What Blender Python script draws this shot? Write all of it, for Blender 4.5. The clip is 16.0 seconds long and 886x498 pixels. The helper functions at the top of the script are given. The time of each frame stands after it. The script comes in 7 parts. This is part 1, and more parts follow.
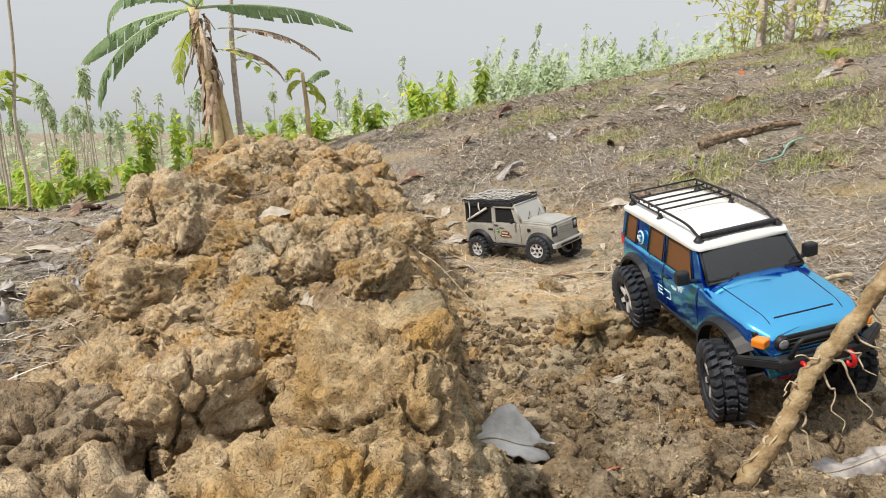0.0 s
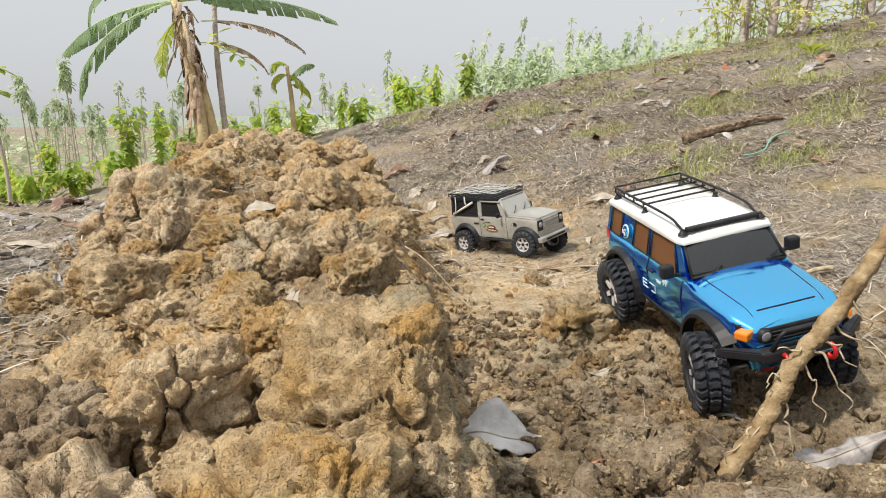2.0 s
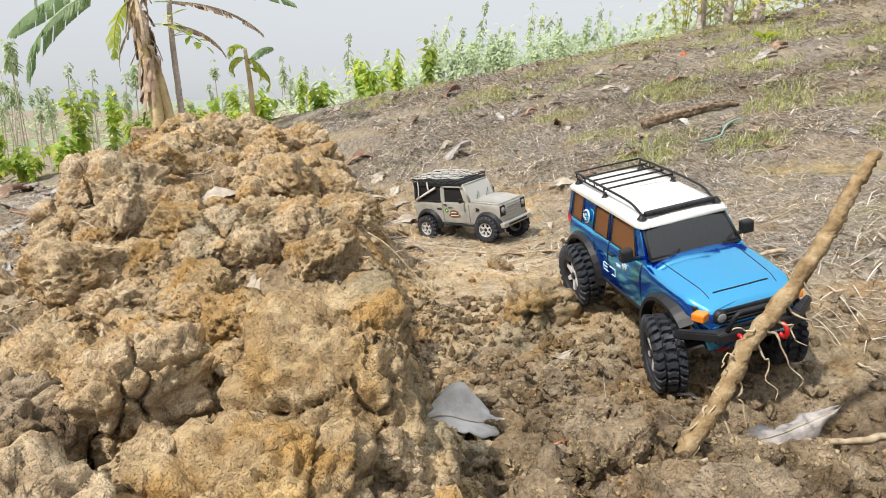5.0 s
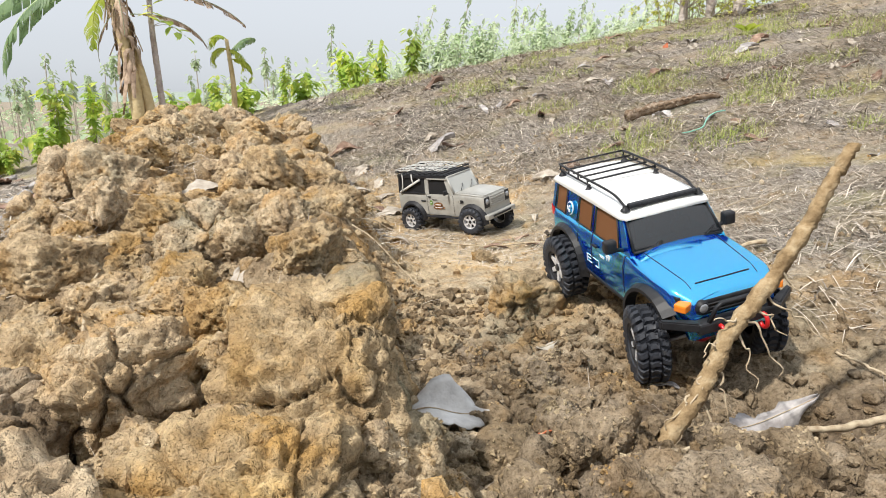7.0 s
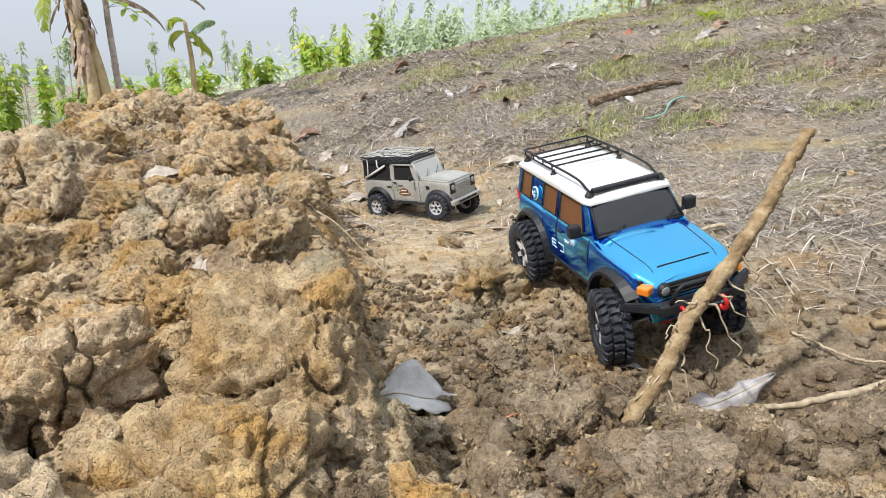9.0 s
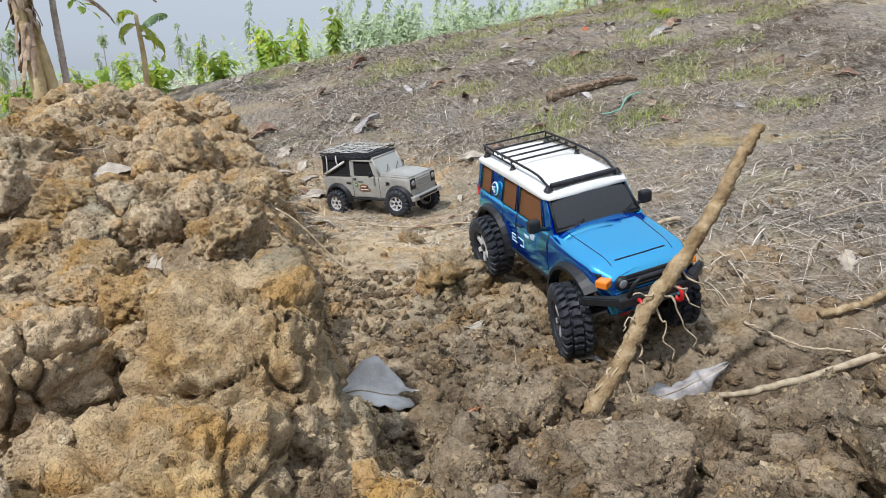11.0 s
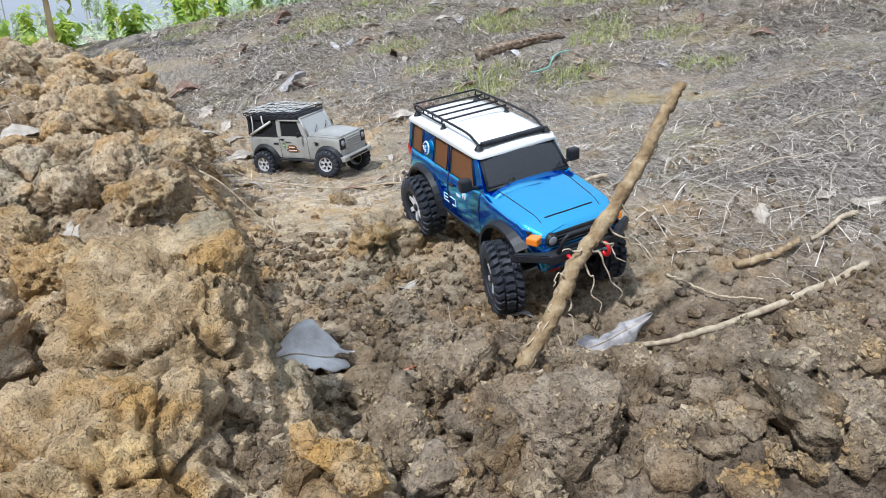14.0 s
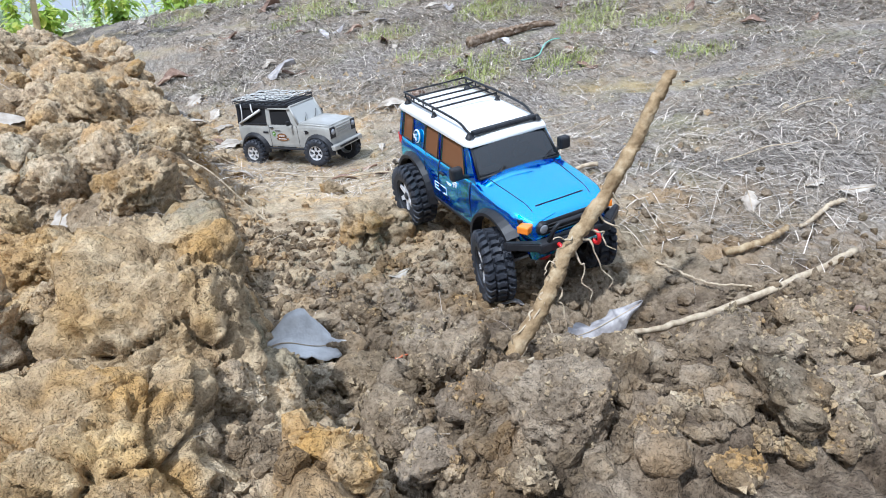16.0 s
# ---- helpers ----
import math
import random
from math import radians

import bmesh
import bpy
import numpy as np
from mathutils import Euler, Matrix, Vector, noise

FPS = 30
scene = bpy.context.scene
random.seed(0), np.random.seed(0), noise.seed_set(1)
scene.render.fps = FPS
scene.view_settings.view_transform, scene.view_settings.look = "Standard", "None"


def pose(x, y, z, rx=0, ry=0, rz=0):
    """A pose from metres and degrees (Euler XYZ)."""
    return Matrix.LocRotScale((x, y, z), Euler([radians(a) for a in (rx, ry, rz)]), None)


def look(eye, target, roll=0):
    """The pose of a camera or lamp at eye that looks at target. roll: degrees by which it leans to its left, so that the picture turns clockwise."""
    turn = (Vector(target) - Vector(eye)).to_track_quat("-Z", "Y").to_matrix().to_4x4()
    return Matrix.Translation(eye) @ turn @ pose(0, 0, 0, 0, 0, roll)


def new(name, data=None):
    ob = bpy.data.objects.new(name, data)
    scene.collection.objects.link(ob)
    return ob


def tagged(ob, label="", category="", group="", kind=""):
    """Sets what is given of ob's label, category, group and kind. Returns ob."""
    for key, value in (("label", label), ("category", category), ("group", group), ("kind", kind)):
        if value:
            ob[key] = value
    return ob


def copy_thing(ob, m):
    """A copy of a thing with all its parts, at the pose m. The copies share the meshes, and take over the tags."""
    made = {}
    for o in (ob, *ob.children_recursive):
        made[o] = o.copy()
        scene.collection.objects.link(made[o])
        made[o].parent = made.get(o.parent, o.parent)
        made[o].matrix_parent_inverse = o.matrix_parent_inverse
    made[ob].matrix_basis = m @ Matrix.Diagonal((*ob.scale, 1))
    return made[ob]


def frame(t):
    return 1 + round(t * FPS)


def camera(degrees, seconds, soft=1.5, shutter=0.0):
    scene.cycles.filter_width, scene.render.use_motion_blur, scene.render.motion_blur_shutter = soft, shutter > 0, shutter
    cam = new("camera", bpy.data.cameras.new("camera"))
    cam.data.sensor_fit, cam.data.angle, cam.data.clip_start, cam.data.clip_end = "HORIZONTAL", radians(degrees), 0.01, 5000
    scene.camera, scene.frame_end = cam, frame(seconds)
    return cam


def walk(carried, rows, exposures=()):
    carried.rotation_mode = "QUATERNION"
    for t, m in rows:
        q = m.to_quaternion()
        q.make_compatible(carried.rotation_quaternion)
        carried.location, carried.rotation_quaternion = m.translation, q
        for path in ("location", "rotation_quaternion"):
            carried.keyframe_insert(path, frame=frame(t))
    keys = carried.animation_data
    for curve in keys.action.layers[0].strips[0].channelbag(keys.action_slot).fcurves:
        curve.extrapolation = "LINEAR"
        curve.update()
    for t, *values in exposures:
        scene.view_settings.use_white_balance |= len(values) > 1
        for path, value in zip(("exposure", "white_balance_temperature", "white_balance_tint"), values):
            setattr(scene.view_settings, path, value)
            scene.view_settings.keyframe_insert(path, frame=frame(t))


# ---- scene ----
cam = camera(67.0, 16.0, soft=1.0)
PATH = [
    (0, 0.01, 0.0005, 0.446, 79.676, 0.396, 0.309),
    (0.5, 0.01, 0.0005, 0.446, 79.511, 0.408, 0.220),
    (1, 0.01, 0.0005, 0.446, 79.405, 0.435, 0.085),
    (1.5, 0.01, 0.0005, 0.446, 79.325, 0.410, -0.173),
    (2, 0.01, 0.0005, 0.446, 79.185, 0.335, -0.882),
    (2.5, 0.01, 0.0005, 0.446, 79.021, 0.285, -1.576),
    (3, 0.01, 0.0005, 0.446, 78.835, 0.279, -2.250),
    (3.5, 0.01, 0.0005, 0.446, 78.587, 0.245, -2.927),
    (4, 0.01, 0.0005, 0.446, 78.317, 0.197, -3.487),
    (6.5, 0.01, 0.0005, 0.446, 77.505, 0.083, -4.769),
    (7, 0.01, 0.0005, 0.446, 77.266, 0.057, -5.403),
    (7.5, 0.01, 0.0005, 0.446, 76.845, -0.026, -6.470),
    (8, 0.01, 0.0005, 0.446, 76.413, -0.041, -7.238),
    (8.5, 0.01, 0.0005, 0.446, 76.164, -0.110, -7.910),
    (11, 0.01, 0.0005, 0.446, 75.711, -0.349, -11.731),
    (11.5, 0.01, 0.0005, 0.446, 75.557, -0.524, -13.927),
    (12, 0.01, 0.0005, 0.446, 75.319, -0.591, -15.121),
    (12.5, 0.01, 0.0005, 0.446, 75.021, -0.621, -15.676),
    (13, 0.01, 0.0005, 0.446, 74.253, -0.670, -16.437),
    (13.5, 0.01, 0.0005, 0.446, 72.961, -0.713, -17.227),
    (14, 0.01, 0.0005, 0.446, 72.351, -0.718, -17.610),
    (14.5, 0.01, 0.0005, 0.446, 71.999, -0.721, -17.966),
    (15, 0.01, 0.0005, 0.446, 71.760, -0.737, -18.111),
    (15.5, 0.01, 0.0005, 0.446, 71.536, -0.787, -18.249),
    (16, 0.01, 0.0005, 0.446, 71.390, -0.765, -18.397),
]
walk(cam, [(t, pose(x, y, z, rx, ry, rz)) for t, x, y, z, rx, ry, rz in PATH],
     exposures=[(0.0, 0.04, 6520, 10), (4.0, 0.19, 6450, 10), (8.0, 0.31, 6120, 10), (11.0, -0.06, 5720, 10), (13.5, 0.03, 5430, 10), (16.0, 0.34, 5150, 10)])

# ---- light ----
SUN_EL, SUN_AZ = 50.0, -128.0          # degrees: height, and clockwise from +y
world = bpy.data.worlds.new("hazy_sky")
scene.world = world
world.use_nodes = True
wn, wl = world.node_tree.nodes, world.node_tree.links
sky = wn.new("ShaderNodeTexSky")
sky.sky_type, sky.sun_disc = "NISHITA", False
sky.sun_elevation, sky.sun_rotation = radians(SUN_EL), radians(SUN_AZ)
sky.air_density, sky.dust_density, sky.ozone_density = 1.0, 1.5, 1.0
pale = wn.new("ShaderNodeHueSaturation")
pale.inputs["Saturation"].default_value, pale.inputs["Value"].default_value = 0.22, 0.40
wl.new(sky.outputs[0], pale.inputs["Color"])
haze = wn.new("ShaderNodeMix")
haze.data_type, haze.blend_type = "RGBA", "ADD"
haze.inputs[0].default_value = 1.0
haze.inputs[7].default_value = (6.4, 6.6, 6.8, 1)          # thin white cloud all over
wl.new(pale.outputs[0], haze.inputs[6])
# the haze brightens evenly from the horizon to the zenith
way = wn.new("ShaderNodeTexCoord")
split = wn.new("ShaderNodeSeparateXYZ")
rise = wn.new("ShaderNodeMapRange")
rise.inputs["From Min"].default_value, rise.inputs["From Max"].default_value = 0.0, 1.0
rise.inputs["To Min"].default_value, rise.inputs["To Max"].default_value = 0.92, 1.5
wl.new(way.outputs["Generated"], split.inputs[0])
wl.new(split.outputs[2], rise.inputs["Value"])
veil = wn.new("ShaderNodeMix")
veil.data_type, veil.blend_type = "RGBA", "MULTIPLY"
veil.inputs[0].default_value = 1.0
wl.new(haze.outputs[2], veil.inputs[6])
wl.new(rise.outputs[0], veil.inputs[7])
wl.new(veil.outputs[2], wn["Background"].inputs["Color"])
wn["Background"].inputs["Strength"].default_value = 0.075
sun = new("sun", bpy.data.lights.new("sun", "SUN"))
sun.data.energy, sun.data.angle, sun.data.color = 3.9, radians(2.0), (1.0, 0.93, 0.82)
sa, se = radians(SUN_AZ), radians(SUN_EL)
sun.matrix_world = look((math.sin(sa) * math.cos(se) * 50, math.cos(sa) * math.cos(se) * 50, math.sin(se) * 50), (0, 0, 0))


# ---- materials ----
def material(name, base, rough=0.8, metal=0.0, spec=0.4, coat=0.0):
    m = bpy.data.materials.new(name)
    m.use_nodes = True
    b = m.node_tree.nodes["Principled BSDF"]
    b.inputs["Base Color"].default_value = (*base, 1)
    b.inputs["Roughness"].default_value, b.inputs["Metallic"].default_value = rough, metal
    b.inputs["Specular IOR Level"].default_value, b.inputs["Coat Weight"].default_value = spec, coat
    b.inputs["Coat Roughness"].default_value = 0.04
    return m


def node(m, kind, **sets):
    n = m.node_tree.nodes.new(kind)
    for k, v in sets.items():
        n.inputs[k].default_value = v
    return n


def link(m, a, b):
    m.node_tree.links.new(a, b)


def ramp(m, fac, stops):
    r = m.node_tree.nodes.new("ShaderNodeValToRGB")
    while len(r.color_ramp.elements) < len(stops):
        r.color_ramp.elements.new(0.5)
    for e, (p, c) in zip(r.color_ramp.elements, stops):
        e.position, e.color = p, (*c, 1)
    link(m, fac, r.inputs[0])
    return r.outputs[0]


def mixed(m, fac, a, b, how="MIX"):
    n = m.node_tree.nodes.new("ShaderNodeMix")
    n.data_type, n.blend_type = "RGBA", how
    if isinstance(fac, float):
        n.inputs[0].default_value = fac
    else:
        link(m, fac, n.inputs[0])
    for v, i in ((a, 6), (b, 7)):
        if isinstance(v, tuple):
            n.inputs[i].default_value = (*v, 1)
        else:
            link(m, v, n.inputs[i])
    return n.outputs[2]


def varied(name, stops, scale, rough=0.85, bump=0.3, bump_scale=200.0, dist=0.004, spec=0.25, detail=6.0, per_object=0.0, translucent=0.0, metal=0.0, coat=0.0, per_island=0.0):
    """A surface whose colour runs through stops by noise of that scale, with fine relief."""
    m = material(name, stops[0][1], rough, metal, spec, coat)
    b = m.node_tree.nodes["Principled BSDF"]
    co = m.node_tree.nodes.new("ShaderNodeTexCoord")
    n = node(m, "ShaderNodeTexNoise", Scale=scale, Detail=detail, Roughness=0.62)
    link(m, co.outputs["Object"], n.inputs["Vector"])
    col = ramp(m, n.outputs[0], stops)
    if per_object or per_island:
        info = m.node_tree.nodes.new("ShaderNodeObjectInfo" if per_object else "ShaderNodeNewGeometry")
        spread = per_object or per_island
        hs = node(m, "ShaderNodeHueSaturation")
        mr = node(m, "ShaderNodeMapRange")
        mr.inputs["To Min"].default_value, mr.inputs["To Max"].default_value = 1 - spread, 1 + spread
        link(m, info.outputs["Random" if per_object else "Random Per Island"], mr.inputs["Value"])
        link(m, mr.outputs[0], hs.inputs["Value"])
        link(m, col, hs.inputs["Color"])
        col = hs.outputs[0]
    link(m, col, b.inputs["Base Color"])
    if bump:
        f = node(m, "ShaderNodeTexNoise", Scale=bump_scale, Detail=1.5, Roughness=0.5)
        link(m, co.outputs["Object"], f.inputs["Vector"])
        bp = node(m, "ShaderNodeBump", Strength=bump, Distance=dist)
        link(m, f.outputs[0], bp.inputs["Height"])
        link(m, bp.outputs[0], b.inputs["Normal"])
    if translucent:
        tr = node(m, "ShaderNodeBsdfTranslucent")
        link(m, col, tr.inputs["Color"])
        mx = node(m, "ShaderNodeMixShader", Fac=translucent)
        link(m, b.outputs[0], mx.inputs[1])
        link(m, tr.outputs[0], mx.inputs[2])
        link(m, mx.outputs[0], m.node_tree.nodes["Material Output"].inputs["Surface"])
    return m


def earth_material(name, slope_blend, damp=False):
    """Dry clay: tan, ochre and grey-olive by patches, fine crumbs and cracks; with straw litter on the hillside where slope_blend."""
    m = material(name, (0.4, 0.3, 0.17), 0.95, 0, 0.15)
    b = m.node_tree.nodes["Principled BSDF"]
    geo = m.node_tree.nodes.new("ShaderNodeNewGeometry")
    pos = geo.outputs["Position"]
    big = node(m, "ShaderNodeTexNoise", Scale=3.2, Detail=5.0, Roughness=0.6)
    mid = node(m, "ShaderNodeTexNoise", Scale=17.0, Detail=6.0, Roughness=0.68)
    fine = node(m, "ShaderNodeTexNoise", Scale=130.0, Detail=7.0, Roughness=0.72)
    for n in (big, mid, fine):
        link(m, pos, n.inputs["Vector"])
    tan = ramp(m, mid.outputs[0], [(0.3, (0.215, 0.162, 0.103)), (0.46, (0.449, 0.354, 0.236)), (0.6, (0.582, 0.473, 0.327)), (0.78, (0.759, 0.644, 0.481))])
    ochre = ramp(m, mid.outputs[0], [(0.32, (0.257, 0.135, 0.044)), (0.5, (0.54, 0.339, 0.132)), (0.7, (0.694, 0.489, 0.232))])
    olive = ramp(m, mid.outputs[0], [(0.3, (0.152, 0.128, 0.0842)), (0.5, (0.354, 0.303, 0.202)), (0.72, (0.544, 0.473, 0.337))])
    f1 = ramp(m, big.outputs[0], [(0.56, (0, 0, 0)), (0.68, (0.85, 0.85, 0.85))])
    f2 = ramp(m, big.outputs[0], [(0.34, (1, 1, 1)), (0.46, (0, 0, 0))])
    sx = m.node_tree.nodes.new("ShaderNodeSeparateXYZ")
    link(m, pos, sx.inputs[0])
    sub = node(m, "ShaderNodeMapRange")
    sub.inputs["From Min"].default_value, sub.inputs["From Max"].default_value = 0.25, -0.15
    sub.inputs["To Min"].default_value, sub.inputs["To Max"].default_value = 0.0, 0.24
    link(m, sx.outputs[0], sub.inputs["Value"])
    col = mixed(m, sub.outputs[0], tan, ochre)
    col = mixed(m, f1, col, ochre)
    col = mixed(m, f2, col, olive)
    # blotches a few centimetres wide: rusty clay and a pale dry crust
    blot = node(m, "ShaderNodeTexNoise", Scale=11.0, Detail=3.0, Roughness=0.55)
    crust = node(m, "ShaderNodeTexNoise", Scale=9.5, Detail=6.0, Roughness=0.7)
    for n in (blot, crust):
        link(m, pos, n.inputs["Vector"])
    rusty = ramp(m, blot.outputs[0], [(0.50, (0, 0, 0)), (0.66, (0.62, 0.62, 0.62))])
    col = mixed(m, rusty, col, (0.50, 0.295, 0.10))
    pale_crust = ramp(m, crust.outputs[0], [(0.54, (0, 0, 0)), (0.68, (0.45, 0.45, 0.45))])
    col = mixed(m, pale_crust, col, (0.46, 0.415, 0.325))
    dark = ramp(m, mid.outputs[0], [(0.3, (0.0551, 0.0396, 0.0251)), (0.48, (0.163, 0.121, 0.0817)), (0.62, (0.275, 0.214, 0.149)), (0.78, (0.43, 0.353, 0.262))])
    if damp:
        col = mixed(m, 0.70, col, dark)
    if slope_blend:
        # dark dug soil, and shade between clods put into the colour
        fresh_gapshade = m.node_tree.nodes.new("ShaderNodeAttribute")
        fresh_gapshade.attribute_name = "fresh_gapshade"
        col = mixed(m, fresh_gapshade.outputs["Fac"], col, dark)
    grain = ramp(m, fine.outputs[0], [(0.32, (0.52, 0.49, 0.45)), (0.5, (1, 1, 1)), (0.70, (1.3, 1.28, 1.22))])
    col = mixed(m, 0.9, col, grain, "MULTIPLY")
    bend = node(m, "ShaderNodeTexNoise", Scale=22.0, Detail=1.0, Roughness=0.4)
    link(m, pos, bend.inputs["Vector"])
    crack = node(m, "ShaderNodeTexVoronoi", Scale=15.0)
    crack.feature = "DISTANCE_TO_EDGE"
    warp = mixed(m, 0.035, pos, bend.outputs["Color"])
    link(m, warp, crack.inputs["Vector"])
    gap = ramp(m, crack.outputs["Distance"], [(0.0, (0, 0, 0)), (0.05, (1, 1, 1))])
    where = ramp(m, big.outputs[0], [(0.38, (1, 1, 1)), (0.5, (0.0, 0.0, 0.0))])
    height = mixed(m, where, (1.0, 1.0, 1.0), gap)
    if slope_blend:
        sep = m.node_tree.nodes.new("ShaderNodeSeparateXYZ")
        link(m, pos, sep.inputs[0])
        att = m.node_tree.nodes.new("ShaderNodeAttribute")
        att.attribute_name = "litter"
        st = m.node_tree.nodes.new("ShaderNodeMapping")
        st.inputs["Scale"].default_value = (60, 14, 40)
        st.inputs["Rotation"].default_value = (0, 0, 0.6)
        link(m, pos, st.inputs["Vector"])
        s1 = node(m, "ShaderNodeTexNoise", Scale=1.0, Detail=6.0, Roughness=0.75, Distortion=1.6)
        link(m, st.outputs[0], s1.inputs["Vector"])
        straw = ramp(m, s1.outputs[0], [(0.34, (0.07, 0.058, 0.045)), (0.46, (0.198, 0.169, 0.14)), (0.58, (0.355, 0.314, 0.271)), (0.72, (0.593, 0.542, 0.481))])
        grassy = ramp(m, big.outputs[0], [(0.52, (0, 0, 0)), (0.68, (0.6, 0.6, 0.6))])
        straw = mixed(m, grassy, straw, (0.34, 0.32, 0.17))
        col = mixed(m, att.outputs["Fac"], col, straw)
        # a lighter tan area on the wheel track
        pale_area = m.node_tree.nodes.new("ShaderNodeAttribute")
        pale_area.attribute_name = "pale_track"
        col = mixed(m, pale_area.outputs["Fac"], col, (0.68, 0.54, 0.35))
    if not slope_blend:
        # each clod dries to its own shade
        own = m.node_tree.nodes.new("ShaderNodeObjectInfo")
        shade = node(m, "ShaderNodeMapRange")
        shade.inputs["To Min"].default_value, shade.inputs["To Max"].default_value = 0.88, 1.10
        link(m, own.outputs["Random"], shade.inputs["Value"])
        tone = node(m, "ShaderNodeHueSaturation")
        link(m, shade.outputs[0], tone.inputs["Value"])
        sat = node(m, "ShaderNodeMapRange")
        sat.inputs["To Min"].default_value, sat.inputs["To Max"].default_value = 1.12, 0.90
        link(m, own.outputs["Random"], sat.inputs["Value"])
        link(m, sat.outputs[0], tone.inputs["Saturation"])
        link(m, col, tone.inputs["Color"])
        col = tone.outputs[0]
    link(m, col, b.inputs["Base Color"])
    # relief: rough lumps, two sizes of grains, then cracks
    rugged = node(m, "ShaderNodeTexNoise", Scale=62.0, Detail=3.0, Roughness=0.62)
    link(m, pos, rugged.inputs["Vector"])
    b0 = node(m, "ShaderNodeBump", Strength=0.8, Distance=0.0055)
    link(m, rugged.outputs[0], b0.inputs["Height"])
    normal = b0.outputs[0]
    for scale, dist, power in ((120.0, 0.0088, 0.95), (330.0, 0.0038, 0.95)):
        g = node(m, "ShaderNodeTexNoise", Scale=scale, Detail=3.0, Roughness=0.7)
        link(m, pos, g.inputs["Vector"])
        bp = node(m, "ShaderNodeBump", Strength=power, Distance=dist)
        link(m, g.outputs[0], bp.inputs["Height"])
        link(m, normal, bp.inputs["Normal"])
        normal = bp.outputs[0]
    b3 = node(m, "ShaderNodeBump", Strength=0.25, Distance=0.004)
    link(m, height, b3.inputs["Height"])
    link(m, normal, b3.inputs["Normal"])
    link(m, b3.outputs[0], b.inputs["Normal"])
    return m


M_GROUND = earth_material("dry_clay_ground", True)
M_CLOD = earth_material("dry_clay_clod", False)
M_DAMP = earth_material("fresh_dug_earth", False, True)
M_STRAW = varied("straw", [(0.3, (0.267, 0.226, 0.177)), (0.5, (0.453, 0.395, 0.326)), (0.7, (0.628, 0.564, 0.487))], 9.0, 0.8, 0.0, per_island=0.62)
M_GRASS = varied("green_grass", [(0.35, (0.26, 0.35, 0.08)), (0.5, (0.44, 0.49, 0.15)), (0.65, (0.60, 0.58, 0.28))], 12.0, 0.7, 0.0, translucent=0.3)
M_LEAF_PALE = varied("pale_dry_leaf", [(0.3, (0.301, 0.252, 0.199)), (0.5, (0.418, 0.365, 0.302)), (0.7, (0.527, 0.479, 0.406))], 30.0, 0.7, 0.3, 160.0, 0.003, per_object=0.1)
M_LEAF_GREY = varied("grey_dry_leaf", [(0.3, (0.20, 0.18, 0.17)), (0.5, (0.36, 0.335, 0.325)), (0.7, (0.54, 0.51, 0.49))], 28.0, 0.65, 0.3, 160.0, 0.003, per_object=0.12)
M_LEAF_WHITE = varied("whitish_dry_leaf", [(0.3, (0.46, 0.44, 0.42)), (0.5, (0.62, 0.60, 0.57)), (0.7, (0.74, 0.72, 0.69))], 26.0, 0.65, 0.3, 160.0, 0.003)
M_LEAF_ASH = varied("ashen_leaf", [(0.3, (0.17, 0.155, 0.145)), (0.5, (0.31, 0.29, 0.275)), (0.7, (0.47, 0.445, 0.42))], 40.0, 0.75, 0.4, 160.0, 0.004)
M_LEAF_BROWN = varied("brown_dry_leaf", [(0.3, (0.10, 0.06, 0.045)), (0.5, (0.22, 0.14, 0.10)), (0.7, (0.40, 0.295, 0.225))], 24.0, 0.7, 0.3, 160.0, 0.003, per_object=0.2)
M_LEAF_RED = varied("red_dry_leaf", [(0.3, (0.30, 0.07, 0.03)), (0.6, (0.55, 0.17, 0.08))], 60.0, 0.7, 0.3, 200.0, 0.002)
M_STICK = varied("earthy_stick", [(0.3, (0.15, 0.096, 0.047)), (0.5, (0.31, 0.22, 0.118)), (0.7, (0.47, 0.37, 0.23))], 45.0, 0.95, 0.6, 260.0, 0.003)
M_TWIG = varied("dry_twig", [(0.3, (0.30, 0.22, 0.14)), (0.6, (0.52, 0.43, 0.30))], 70.0, 0.9, 0.5, 300.0, 0.002)
M_BARK = varied("grey_bark", [(0.3, (0.32, 0.27, 0.25)), (0.5, (0.50, 0.44, 0.41)), (0.7, (0.64, 0.58, 0.54))], 9.0, 0.9, 0.8, 40.0, 0.02)
M_STEM = varied("pale_stem", [(0.3, (0.30, 0.27, 0.20)), (0.6, (0.48, 0.44, 0.36))], 12.0, 0.85, 0.3, 60.0, 0.01)
M_BSTEM = varied("banana_stem", [(0.3, (0.22, 0.15, 0.08)), (0.48, (0.48, 0.37, 0.20)), (0.7, (0.66, 0.56, 0.34))], 6.0, 0.75, 0.5, 30.0, 0.02)
M_BDEAD = varied("dead_banana_sheath", [(0.3, (0.22, 0.15, 0.11)), (0.6, (0.50, 0.38, 0.28))], 14.0, 0.85, 0.4, 60.0, 0.01)
M_BLEAF = varied("banana_leaf", [(0.3, (0.16, 0.25, 0.13)), (0.55, (0.25, 0.36, 0.18)), (0.75, (0.38, 0.46, 0.22))], 5.0, 0.45, 0.2, 60.0, 0.004, translucent=0.45)
M_BYOUNG = varied("yellowing_leaf", [(0.3, (0.30, 0.42, 0.05)), (0.6, (0.48, 0.52, 0.08)), (0.8, (0.50, 0.36, 0.10))], 6.0, 0.5, 0.2, 60.0, 0.004, translucent=0.5)
